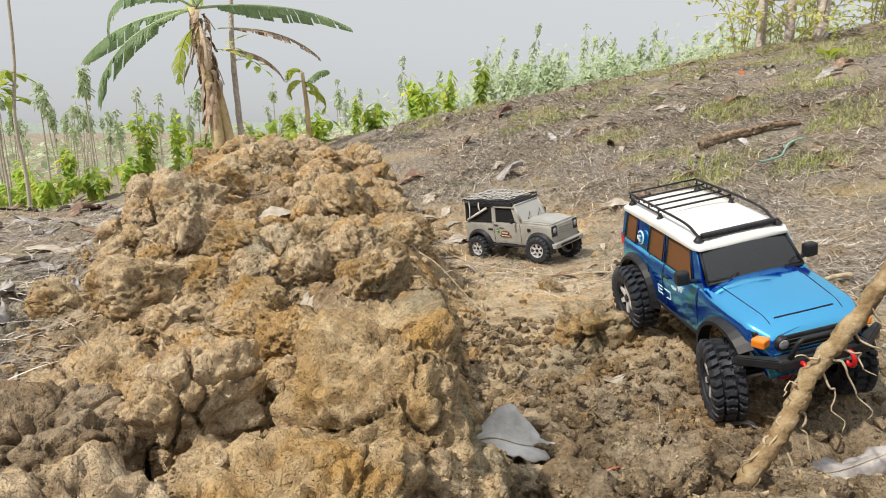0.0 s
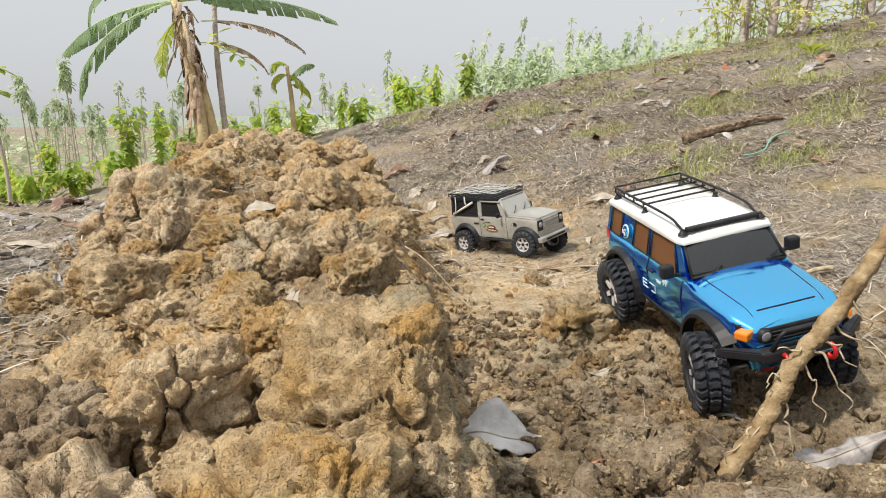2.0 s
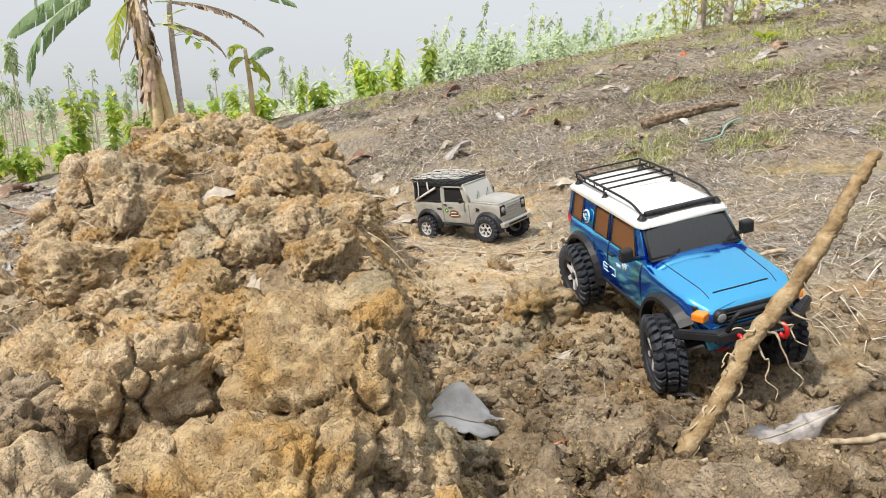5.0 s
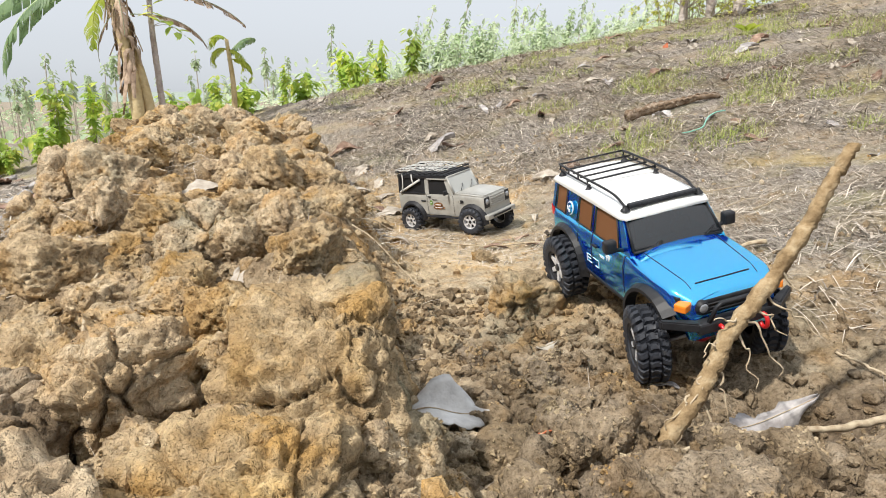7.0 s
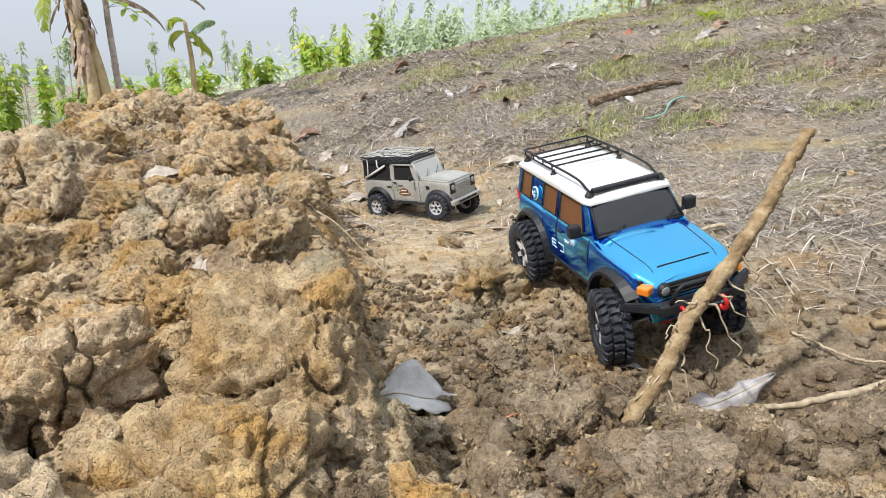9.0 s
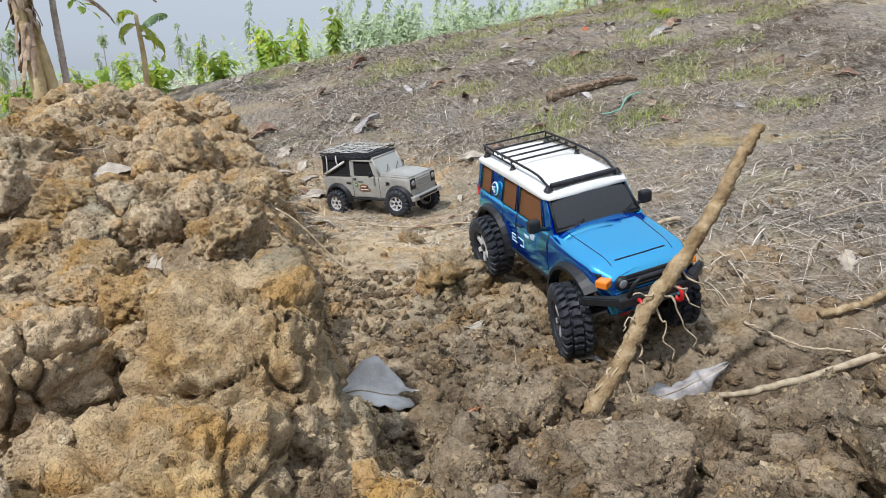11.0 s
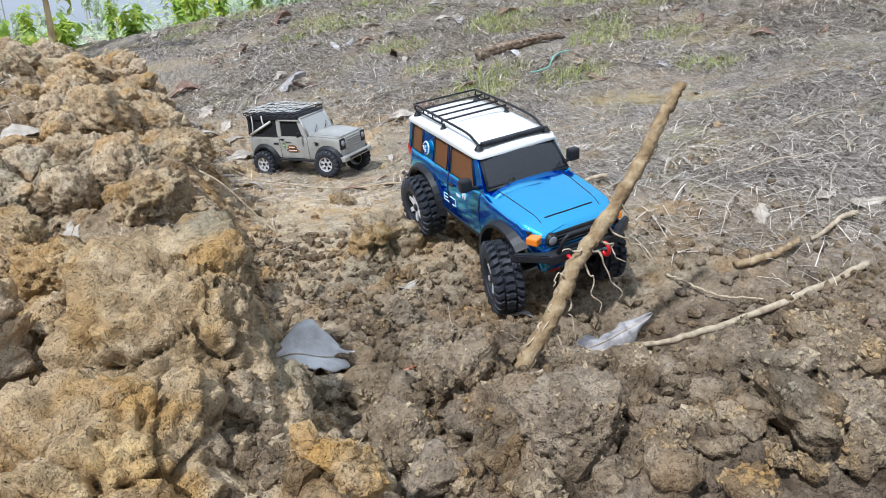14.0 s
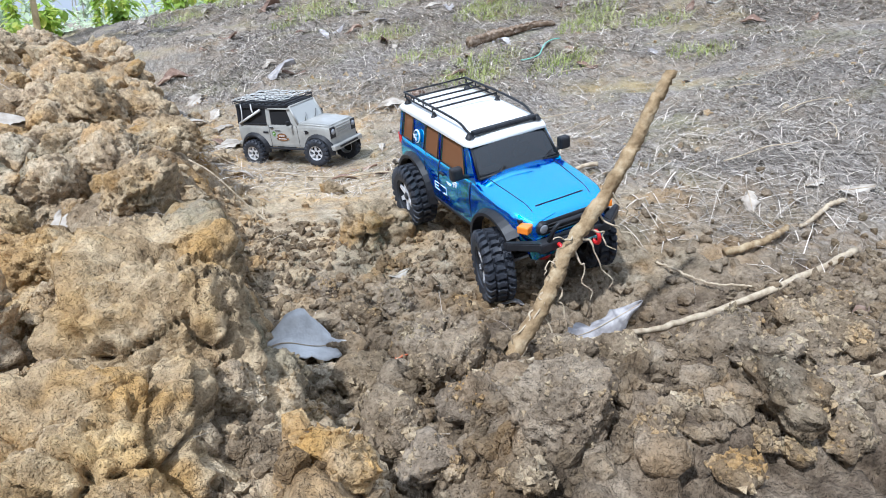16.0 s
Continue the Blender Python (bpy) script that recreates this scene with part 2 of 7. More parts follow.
M_BUSH = varied("bright_leaf", [(0.3, (0.24, 0.38, 0.08)), (0.48, (0.44, 0.58, 0.12)), (0.62, (0.74, 0.72, 0.16))], 5.0, 0.55, 0.0, translucent=0.58, per_object=0.2)
M_BROW = varied("sunlit_leaf", [(0.3, (0.44, 0.52, 0.12)), (0.5, (0.66, 0.68, 0.18)), (0.7, (0.82, 0.80, 0.30))], 4.0, 0.6, 0.0, translucent=0.6, per_object=0.1)
# plantation leaves: base colours paled and greyed to stand in for haze
M_TEAK_HAZE = varied("hazed_sapling_leaf", [(0.3, (0.34, 0.42, 0.27)), (0.5, (0.44, 0.53, 0.33)), (0.7, (0.56, 0.62, 0.40))], 1.2, 0.6, 0.0, translucent=0.66, per_island=0.3)
M_CANE_HAZE = varied("hazed_cane_leaf", [(0.3, (0.50, 0.60, 0.40)), (0.5, (0.62, 0.71, 0.49)), (0.7, (0.74, 0.80, 0.58))], 1.5, 0.6, 0.0, translucent=0.58, per_object=0.15)
# ridge woods, lightened in the base colour as air haze would do
M_FAR = varied("hazed_far_woods", [(0.3, (0.24, 0.28, 0.25)), (0.7, (0.34, 0.38, 0.33))], 0.6, 0.9, 0.0)
M_BLUE = varied("blue_paint", [(0.35, (0.0, 0.010, 0.46)), (0.65, (0.0, 0.014, 0.54))], 9.0, 0.26, 0.0, spec=0.5, coat=1.0)
flake = node(M_BLUE, "ShaderNodeBsdfGlossy", Color=(0.0, 0.80, 1.0, 1), Roughness=0.12)
pearl = node(M_BLUE, "ShaderNodeMixShader", Fac=0.60)
link(M_BLUE, M_BLUE.node_tree.nodes["Principled BSDF"].outputs[0], pearl.inputs[1])
link(M_BLUE, flake.outputs[0], pearl.inputs[2])
gloss = node(M_BLUE, "ShaderNodeBsdfGlossy", Color=(1, 1, 1, 1), Roughness=0.04)
lacquer = node(M_BLUE, "ShaderNodeMixShader", Fac=0.10)
link(M_BLUE, pearl.outputs[0], lacquer.inputs[1])
link(M_BLUE, gloss.outputs[0], lacquer.inputs[2])
link(M_BLUE, lacquer.outputs[0], M_BLUE.node_tree.nodes["Material Output"].inputs["Surface"])
M_BLUE.node_tree.nodes["Principled BSDF"].inputs["Coat IOR"].default_value = 1.65
M_BLUE.node_tree.nodes["Principled BSDF"].inputs["Coat Roughness"].default_value = 0.05
M_WHITE = varied("white_paint", [(0.35, (0.68, 0.67, 0.63)), (0.65, (0.80, 0.79, 0.76))], 14.0, 0.35, 0.0, spec=0.5)
M_BLACK = varied("black_plastic", [(0.3, (0.012, 0.012, 0.014)), (0.7, (0.03, 0.03, 0.033))], 40.0, 0.45, 0.2, 500.0, 0.0006)
M_TYRE = varied("tyre_rubber", [(0.35, (0.014, 0.016, 0.022)), (0.6, (0.028, 0.031, 0.040)), (0.85, (0.055, 0.052, 0.048))], 55.0, 0.6, 0.15, 400.0, 0.0006, spec=0.5)
M_CHROME = material("chrome_rim", (0.80, 0.80, 0.82), 0.25, 0.35)
M_SILVER = varied("silver_rim", [(0.3, (0.58, 0.58, 0.60)), (0.7, (0.74, 0.74, 0.76))], 60.0, 0.35, 0.0, metal=0.3)
M_STEEL = material("steel_link", (0.45, 0.44, 0.42), 0.35, 0.9)
M_RED = varied("red_anodised", [(0.3, (0.45, 0.01, 0.012)), (0.7, (0.62, 0.02, 0.02))], 60.0, 0.35, 0.0, spec=0.5)
M_ORANGE = material("orange_lens", (0.85, 0.24, 0.02), 0.15, 0, 0.5, 0.6)
M_TAIL = material("red_lens", (0.6, 0.02, 0.03), 0.15, 0, 0.5, 0.6)
M_LENS = material("lamp_lens", (0.30, 0.31, 0.33), 0.08, 0.3, 0.5, 0.8)
M_DECAL = material("white_print", (0.78, 0.78, 0.76), 0.4)
M_DECALG = material("green_print", (0.16, 0.30, 0.06), 0.45)
M_DECALO = varied("orange_print", [(0.4, (0.11, 0.055, 0.03)), (0.6, (0.40, 0.19, 0.07))], 90.0, 0.45, 0.0)
M_CREAM = varied("cream_paint", [(0.3, (0.27, 0.262, 0.24)), (0.55, (0.36, 0.35, 0.32)), (0.8, (0.43, 0.42, 0.39))], 18.0, 0.3, 0.0, spec=0.5)
M_NET = varied("white_cord", [(0.3, (0.52, 0.51, 0.48)), (0.7, (0.68, 0.67, 0.63))], 60.0, 0.8, 0.0)
M_STRING = material("turquoise_string", (0.22, 0.50, 0.40), 0.6)


def glass_material(name, tint, see, rough=0.03):
    m = material(name, tint, rough, 0, 0.5)
    b = m.node_tree.nodes["Principled BSDF"]
    tr = node(m, "ShaderNodeBsdfTransparent", Color=(*(min(1.0, c * 3 if see > 0.4 else c) for c in tint), 1))
    mx = node(m, "ShaderNodeMixShader", Fac=see)
    link(m, b.outputs[0], mx.inputs[1])
    link(m, tr.outputs[0], mx.inputs[2])
    link(m, mx.outputs[0], m.node_tree.nodes["Material Output"].inputs["Surface"])
    return m


M_GLASS = glass_material("windscreen", (0.04, 0.042, 0.045), 0.5)
# the pale base colour of M_SCREEN stands in for reflected bright sky
M_SCREEN = glass_material("sky_pale_windscreen", (0.50, 0.50, 0.47), 0.12, 0.12)
for g in ("Coat Weight",):
    M_GLASS.node_tree.nodes["Principled BSDF"].inputs[g].default_value = 1.0
    M_GLASS.node_tree.nodes["Principled BSDF"].inputs["Coat IOR"].default_value = 1.8
M_SMOKE = glass_material("tinted_window", (0.26, 0.12, 0.055), 0.3)


# ---- mesh helpers ----
def part(name, bm, mat, parent=None, label="", smooth=False):
    me = bpy.data.meshes.new(name)
    bm.to_mesh(me)
    bm.free()
    if smooth:
        me.polygons.foreach_set("use_smooth", [True] * len(me.polygons))
    me.materials.append(mat)
    ob = new(name, me)
    ob.parent = parent
    if label:
        ob["label"] = label
    return ob


def mesh_of(name, verts, faces, mat, parent=None, smooth=True, label=""):
    me = bpy.data.meshes.new(name)
    me.from_pydata([tuple(map(float, v)) for v in verts], [], [tuple(map(int, f)) for f in faces])
    me.update()
    if smooth:
        me.polygons.foreach_set("use_smooth", [True] * len(me.polygons))
    me.materials.append(mat)
    ob = new(name, me)
    ob.parent = parent
    if label:
        ob["label"] = label
    return ob


def thing(name, label, category, m=None, group="", kind=""):
    ob = new(name)
    ob.empty_display_size = 0.05
    if m is not None:
        ob.matrix_world = m
    return tagged(ob, label, category, group, kind)


def box_bm(x0, x1, y0, y1, z0, z1, bevel=0.0, seg=2, bm=None):
    b = bmesh.new()
    bmesh.ops.create_cube(b, size=1)
    for v in b.verts:
        v.co = Vector(((x0 + x1) / 2 + v.co.x * (x1 - x0), (y0 + y1) / 2 + v.co.y * (y1 - y0), (z0 + z1) / 2 + v.co.z * (z1 - z0)))
    if bevel:
        bmesh.ops.bevel(b, geom=b.edges[:], offset=bevel, segments=seg, affect="EDGES", profile=0.5)
    if bm is None:
        return b
    me = bpy.data.meshes.new("tmp")
    b.to_mesh(me)
    b.free()
    bm.from_mesh(me)
    bpy.data.meshes.remove(me)
    return bm


def tube_data(points, radii, sides=8, wobble=0.0, rng=None):
    """Vertices and faces of a closed tube along points."""
    pts = [Vector(p) for p in points]
    if isinstance(radii, (int, float)):
        radii = [radii] * len(pts)
    verts, faces = [], []
    up = Vector((0.12, 0.31, 0.94)).normalized()
    for i, p in enumerate(pts):
        d = (pts[min(i + 1, len(pts) - 1)] - pts[max(i - 1, 0)])
        d = d.normalized() if d.length > 1e-9 else Vector((0, 0, 1))
        if abs(d.dot(up)) > 0.97:
            up = Vector((1, 0, 0.1)).normalized()
        u = d.cross(up).normalized()
        v = d.cross(u).normalized()
        for k in range(sides):
            a = 2 * math.pi * k / sides
            r = radii[i] * (1 + (rng.uniform(-wobble, wobble) if wobble else 0))
            verts.append(p + (u * math.cos(a) + v * math.sin(a)) * r)
    for i in range(len(pts) - 1):
        for k in range(sides):
            a, b = i * sides + k, i * sides + (k + 1) % sides
            faces.append((a, b, b + sides, a + sides))
    faces.append(tuple(range(sides - 1, -1, -1)))
    faces.append(tuple(range((len(pts) - 1) * sides, len(pts) * sides)))
    return verts, faces


def joined(*datas):
    verts, faces = [], []
    for v, f in datas:
        o = len(verts)
        verts += list(v)
        faces += [tuple(i + o for i in q) for q in f]
    return verts, faces


def smooth_path(points, n=6):
    """A Catmull-Rom line through points."""
    p = [Vector(q) for q in points]
    p = [p[0] * 2 - p[1]] + p + [p[-1] * 2 - p[-2]]
    out = []
    for i in range(1, len(p) - 2):
        for k in range(n):
            t = k / n
            out.append(0.5 * (2 * p[i] + (p[i + 1] - p[i - 1]) * t + (2 * p[i - 1] - 5 * p[i] + 4 * p[i + 1] - p[i + 2]) * t * t + (3 * p[i] - p[i - 1] - 3 * p[i + 1] + p[i + 2]) * t ** 3))
    out.append(p[-2])
    return out


def tube(name, points, radii, mat, parent=None, sides=8, label="", wobble=0.0, rng=None):
    v, f = tube_data(points, radii, sides, wobble, rng)
    return mesh_of(name, v, f, mat, parent, True, label)


def lathe_bm(profile, n=32, axis="y"):
    """Profile of (radius, along) turned round an axis."""
    bm = bmesh.new()
    rings = []
    for k in range(n):
        a = 2 * math.pi * k / n
        c, s = math.cos(a), math.sin(a)
        rings.append([bm.verts.new((r * c, w, r * s) if axis == "y" else (r * c, r * s, w)) for r, w in profile])
    for k in range(n):
        a, b = rings[k], rings[(k + 1) % n]
        for i in range(len(profile) - 1):
            bm.faces.new((a[i], b[i], b[i + 1], a[i + 1]))
    bmesh.ops.recalc_face_normals(bm, faces=bm.faces[:])
    return bm


# ---- ground ----
def hash01(ix, iy, seed):
    h = (ix.astype(np.int64) * 374761393 + iy.astype(np.int64) * 668265263 + seed * 1274126177) & 0xFFFFFFFF
    h = ((h ^ (h >> 13)) * 1274126177) & 0xFFFFFFFF
    h = ((h ^ (h >> 16)) * 1540483477) & 0xFFFFFFFF
    return ((h ^ (h >> 15)) & 0xFFFFFF) / float(0xFFFFFF)


def vnoise(x, y, seed):
    ix, iy = np.floor(x), np.floor(y)
    fx, fy = x - ix, y - iy
    fx, fy = fx * fx * (3 - 2 * fx), fy * fy * (3 - 2 * fy)
    a, b = hash01(ix, iy, seed), hash01(ix + 1, iy, seed)
    c, d = hash01(ix, iy + 1, seed), hash01(ix + 1, iy + 1, seed)
    return (a * (1 - fx) + b * fx) * (1 - fy) + (c * (1 - fx) + d * fx) * fy


def fbm(x, y, seed, octaves=4, gain=0.5):
    t, amp, norm = 0, 1.0, 0.0
    for k in range(octaves):
        t, norm = t + amp * (vnoise(x * 2 ** k, y * 2 ** k, seed + 17 * k) - 0.5), norm + amp
        amp *= gain
    return t / norm


def lumps(x, y, cell, seed, lo=0.42, hi=0.8):
    """Rounded lumps of uneven size, one to a cell; 0 to about 1."""
    x = x + cell * 0.7 * fbm(x / cell * 1.7, y / cell * 1.7, seed + 5, 3)
    y = y + cell * 0.7 * fbm(x / cell * 1.7, y / cell * 1.7, seed + 9, 3)
    gx, gy = np.floor(x / cell), np.floor(y / cell)
    best = np.zeros_like(x)
    for dx in (-1, 0, 1):
        for dy in (-1, 0, 1):
            cx, cy = gx + dx, gy + dy
            px = (cx + hash01(cx, cy, seed)) * cell
            py = (cy + hash01(cx, cy, seed + 1)) * cell
            r = cell * (lo + (hi - lo) * hash01(cx, cy, seed + 2))
            d2 = ((x - px) ** 2 + (y - py) ** 2) / r ** 2
            tall = 0.35 + 0.65 * hash01(cx, cy, seed + 3)
            best = np.maximum(best, tall * np.clip(1.45 * np.sqrt(np.clip(1 - d2, 0, 1)), 0, 1 + 0.12 * (hash01(cx, cy, seed + 4) - 0.5)))
    return best


def step(a, b, x):
    t = np.clip((x - a) / (b - a), 0, 1)
    return t * t * (3 - 2 * t)


def soft_plus(v, k):
    return np.logaddexp(0, v / k) * k


def hill_raw(x, y):
    yc = np.where(y > 6.4, 6.4 - (y - 6.4) * 0.35, y)
    yc = np.maximum(yc, -14)
    xc = np.where(x > 5, 5 + (x - 5) * 0.3, x)
    return 0.16 * (yc - 2.2) + 0.2 * (xc - 0.6)


def mound_edges(y):
    """Right foot, left foot and crest height of the spoil bank along y."""
    right = np.interp(y, [-1, 0.4, 0.7, 1.0, 1.8, 2.8, 4.0, 5.0], [0.2, 0.10, 0.03, 0.02, 0.0, -0.14, -0.36, -0.7])
    left = np.interp(y, [-1, 0.4, 0.8, 1.2, 2.2, 3.5, 5.0], [-0.6, -0.56, -0.54, -0.70, -1.08, -1.5, -1.85])
    crest = np.interp(y, [-1, 0.2, 0.55, 0.75, 0.92, 1.2, 2.0, 2.6, 3.6, 4.3, 5.0], [0.1, 0.11, 0.12, 0.125, 0.10, 0.115, 0.145, 0.20, 0.24, 0.19, 0.0])
    return right, left, crest


def base_height(x, y):
    raw = hill_raw(x, y)
    near = soft_plus(raw - 0.03, 0.05) + 0.07 * step(-0.5, -1.0, x)
    far = np.maximum(raw, -1.6) - 0.9 * step(5, 40, y) * step(1, -3, x)
    z = near + (far - near) * step(3.2, 4.8, y - 0.15 * (x + 1))
    # cross fall of the hillside beside the track
    z = z + 0.13 * soft_plus(x - 0.75, 0.12) * step(2.6, 1.4, y) * step(4, 2, x)
    # rise towards the near end, hollow behind it
    z = z + 0.10 * step(0.80, 0.45, y) * step(0.0, 0.3, x)
    z = z - 0.085 * np.exp(-((x - 0.60) ** 2 + (y - 0.84) ** 2) / 0.019)
    z = z - 0.030 * np.exp(-((y - 0.69) / 0.065) ** 2) * step(0.3, 0.42, x) * step(1.3, 1.0, x)
    # the trench wall where the truck has come down
    z = z + 0.055 * step(1.02, 1.22, y) * step(2.2, 1.6, y) * step(0.25, 0.75, x)
    return z


def roughness(x, y):
    """How much of the cloddy relief shows: bank, trench, hillside."""
    right, left, crest = mound_edges(y)
    bank = step(right + 0.12, right - 0.1, x) * step(left - 0.12, left + 0.15, x) * step(5.2, 4.3, y)
    berm = step(0.95, 0.7, y) * step(-0.05, 0.2, x) * step(1.6, 0.9, x)
    trench = step(0.0, 0.2, x) * step(0.9, 0.55, x) * step(1.55, 1.25, y)
    ahead = step(-0.9, 0.1, y)
    return bank * ahead, berm * ahead, trench * ahead


def relief(x, y):
    z = base_height(x, y)
    right, left, crest = mound_edges(y)
    wob = 0.10 * fbm(x * 4, y * 4, 3, 3)
    wall = step(1.25, 0.95, y)
    prof = step(right + 0.05 - 0.02 * wall + wob * (1 - 0.6 * wall), right - 0.13 + 0.08 * wall + wob * (1 - 0.6 * wall), x) * step(left - 0.15, left + 0.45, x) * step(-1.2, 0.0, y)
    z = z + crest * prof * (1 + 0.35 * fbm(x * 3.1, y * 3.1, 8, 3))
    bank, berm, trench = roughness(x, y)
    near = step(14, 6, np.hypot(x, y))
    rough = np.clip(bank + 0.50 * berm + 0.50 * trench, 0, 1)
    z = z + bank * (0.075 * lumps(x, y, 0.17, 21) - 0.032) + rough * (0.034 * lumps(x, y, 0.085, 31) + 0.012 * lumps(x, y, 0.041, 41) - 0.014 + 0.050 * fbm(x * 17, y * 17, 55, 5, 0.66))
    smooth = near * (1 - rough)
    z = z + smooth * (0.042 * fbm(x * 6, y * 6, 61, 4) + 0.018 * lumps(x, y, 0.06, 71) * step(0.45, 0.62, vnoise(x * 5, y * 5, 77)) + 0.009 * lumps(x, y, 0.026, 75) + 0.030 * step(1.9, 1.2, y) * fbm(x * 19, y * 19, 79, 4, 0.65))
    z = z + (1 - near) * 0.5 * fbm(x / 9, y / 9, 81, 3)
    # pressed wheel track
    track = np.exp(-((x - 0.33 + 0.08 * step(1.9, 2.3, y)) / (0.2 + 0.09 * step(1.9, 2.3, y))) ** 2) * step(1.4, 1.6, y) * step(3.0, 2.4, y)
    z = z * (1 - 0.75 * track) + 0.75 * track * (-0.012 - 0.034 * step(1.95, 2.35, y) + 0.02 * step(1.8, 1.4, y))
    return z


def axis(lo, hi, fine, low_end, high_end, g0, g1):
    mid = list(np.arange(lo, hi, fine))
    up, s, v = [], fine, mid[-1]
    while v < high_end:
        s *= g1
        v += s
        up.append(v)
    down, s, v = [], fine, lo
    while v > low_end:
        s *= g0
        v -= s
        down.append(v)
    return np.array(down[::-1] + mid + up)


XS = axis(-0.95, 1.3, 0.0047, -900, 900, 1.07, 1.06)
YS = axis(0.36, 1.9, 0.0046, -60, 1500, 1.15, 1.024)
GX, GY = np.meshgrid(XS, YS)
GZ = relief(GX, GY)


def ground(x, y):
    """Height of the ground sheet."""
    i = int(np.clip(np.searchsorted(XS, x) - 1, 0, len(XS) - 2))
    j = int(np.clip(np.searchsorted(YS, y) - 1, 0, len(YS) - 2))
    u, v = (x - XS[i]) / (XS[i + 1] - XS[i]), (y - YS[j]) / (YS[j + 1] - YS[j])
    return float((GZ[j, i] * (1 - u) + GZ[j, i + 1] * u) * (1 - v) + (GZ[j + 1, i] * (1 - u) + GZ[j + 1, i + 1] * u) * v)


# seats pressed by the wheels of the two trucks
for wx, wy, wz in [(0.446, 1.001, -0.005), (0.65, 1.027, 0.026), (0.395, 1.309, 0.049), (0.597, 1.336, 0.087), (0.328, 2.243, -0.012), (0.451, 2.362, -0.013), (0.138, 2.441, -0.039), (0.258, 2.559, -0.014)]:
    w = np.exp(-(((GX - wx) ** 2 + (GY - wy) ** 2) / 0.045 ** 2) ** 1.5)
    GZ = GZ * (1 - w) + (wz - 0.002) * w


def ground_sheet():
    nx, ny = len(XS), len(YS)
    co = np.stack([GX, GY, GZ], -1).reshape(-1, 3).astype(np.float32)
    idx = np.arange(nx * ny, dtype=np.int32).reshape(ny, nx)
    quads = np.stack([idx[:-1, :-1], idx[:-1, 1:], idx[1:, 1:], idx[1:, :-1]], -1).reshape(-1)
    me = bpy.data.meshes.new("ground")
    me.vertices.add(nx * ny)
    me.vertices.foreach_set("co", co.reshape(-1))
    n = len(quads) // 4
    me.loops.add(n * 4)
    me.loops.foreach_set("vertex_index", quads)
    me.polygons.add(n)
    me.polygons.foreach_set("loop_start", np.arange(0, n * 4, 4, dtype=np.int32))
    me.polygons.foreach_set("use_smooth", np.ones(n, dtype=bool))
    me.update(calc_edges=True)
    bank, berm, trench = roughness(GX, GY)
    litter = (1 - np.clip(bank + berm + trench, 0, 1)) * np.clip(step(0.45 + 0.35 * step(1.6, 1.1, GY), 0.9 + 0.45 * step(1.6, 1.1, GY), GX + 0.3 * fbm(GX * 3, GY * 3, 91)) + step(2.7, 3.4, GY) + step(-0.5, -0.9, GX), 0, 1)
    litter = np.clip(litter * (0.86 + 1.0 * fbm(GX * 4, GY * 4, 95)), 0, 1)
    at = me.attributes.new("litter", "FLOAT", "POINT")
    at.data.foreach_set("value", litter.reshape(-1).astype(np.float32))
    # dark fresh-dug trench soil, deepened to suggest shade between its clods
    fresh_gapshade = 0.85 * step(0.02, 0.18, GX) * step(1.35, 0.95, GX) * step(1.30, 1.05, GY) * np.clip(0.7 + 0.9 * fbm(GX * 7, GY * 7, 97), 0, 1)
    fresh_gapshade = np.clip(fresh_gapshade + 0.95 * step(0.06, 0.2, GX) * step(0.95, 0.7, GY), 0, 1) * step(-0.8, 0.1, GY) * (0.75 + 0.25 * step(0.15, 0.45, GX))
    # bank ground darkened to paint the shade in gaps between clods
    fresh_gapshade = np.maximum(fresh_gapshade, 0.5 * bank * step(3.5, 2.0, GY))
    # ragged oval of lighter tan on the wheel track
    pale_track = np.exp(-(((GX - 0.24) / 0.16) ** 2 + ((GY - 1.64) / 0.30) ** 2) ** 1.5) * step(-0.12, 0.06, fbm(GX * 6, GY * 6, 99, 3))
    at = me.attributes.new("pale_track", "FLOAT", "POINT")
    at.data.foreach_set("value", (0.95 * pale_track).reshape(-1).astype(np.float32))
    at = me.attributes.new("fresh_gapshade", "FLOAT", "POINT")
    at.data.foreach_set("value", fresh_gapshade.reshape(-1).astype(np.float32))
    me.materials.append(M_GROUND)
    return tagged(new("ground", me), "dry cracked clay ground with straw litter and loose crumbs", "ground", kind="structure")


ground_sheet()


# ---- clods ----
rng = random.Random(7)


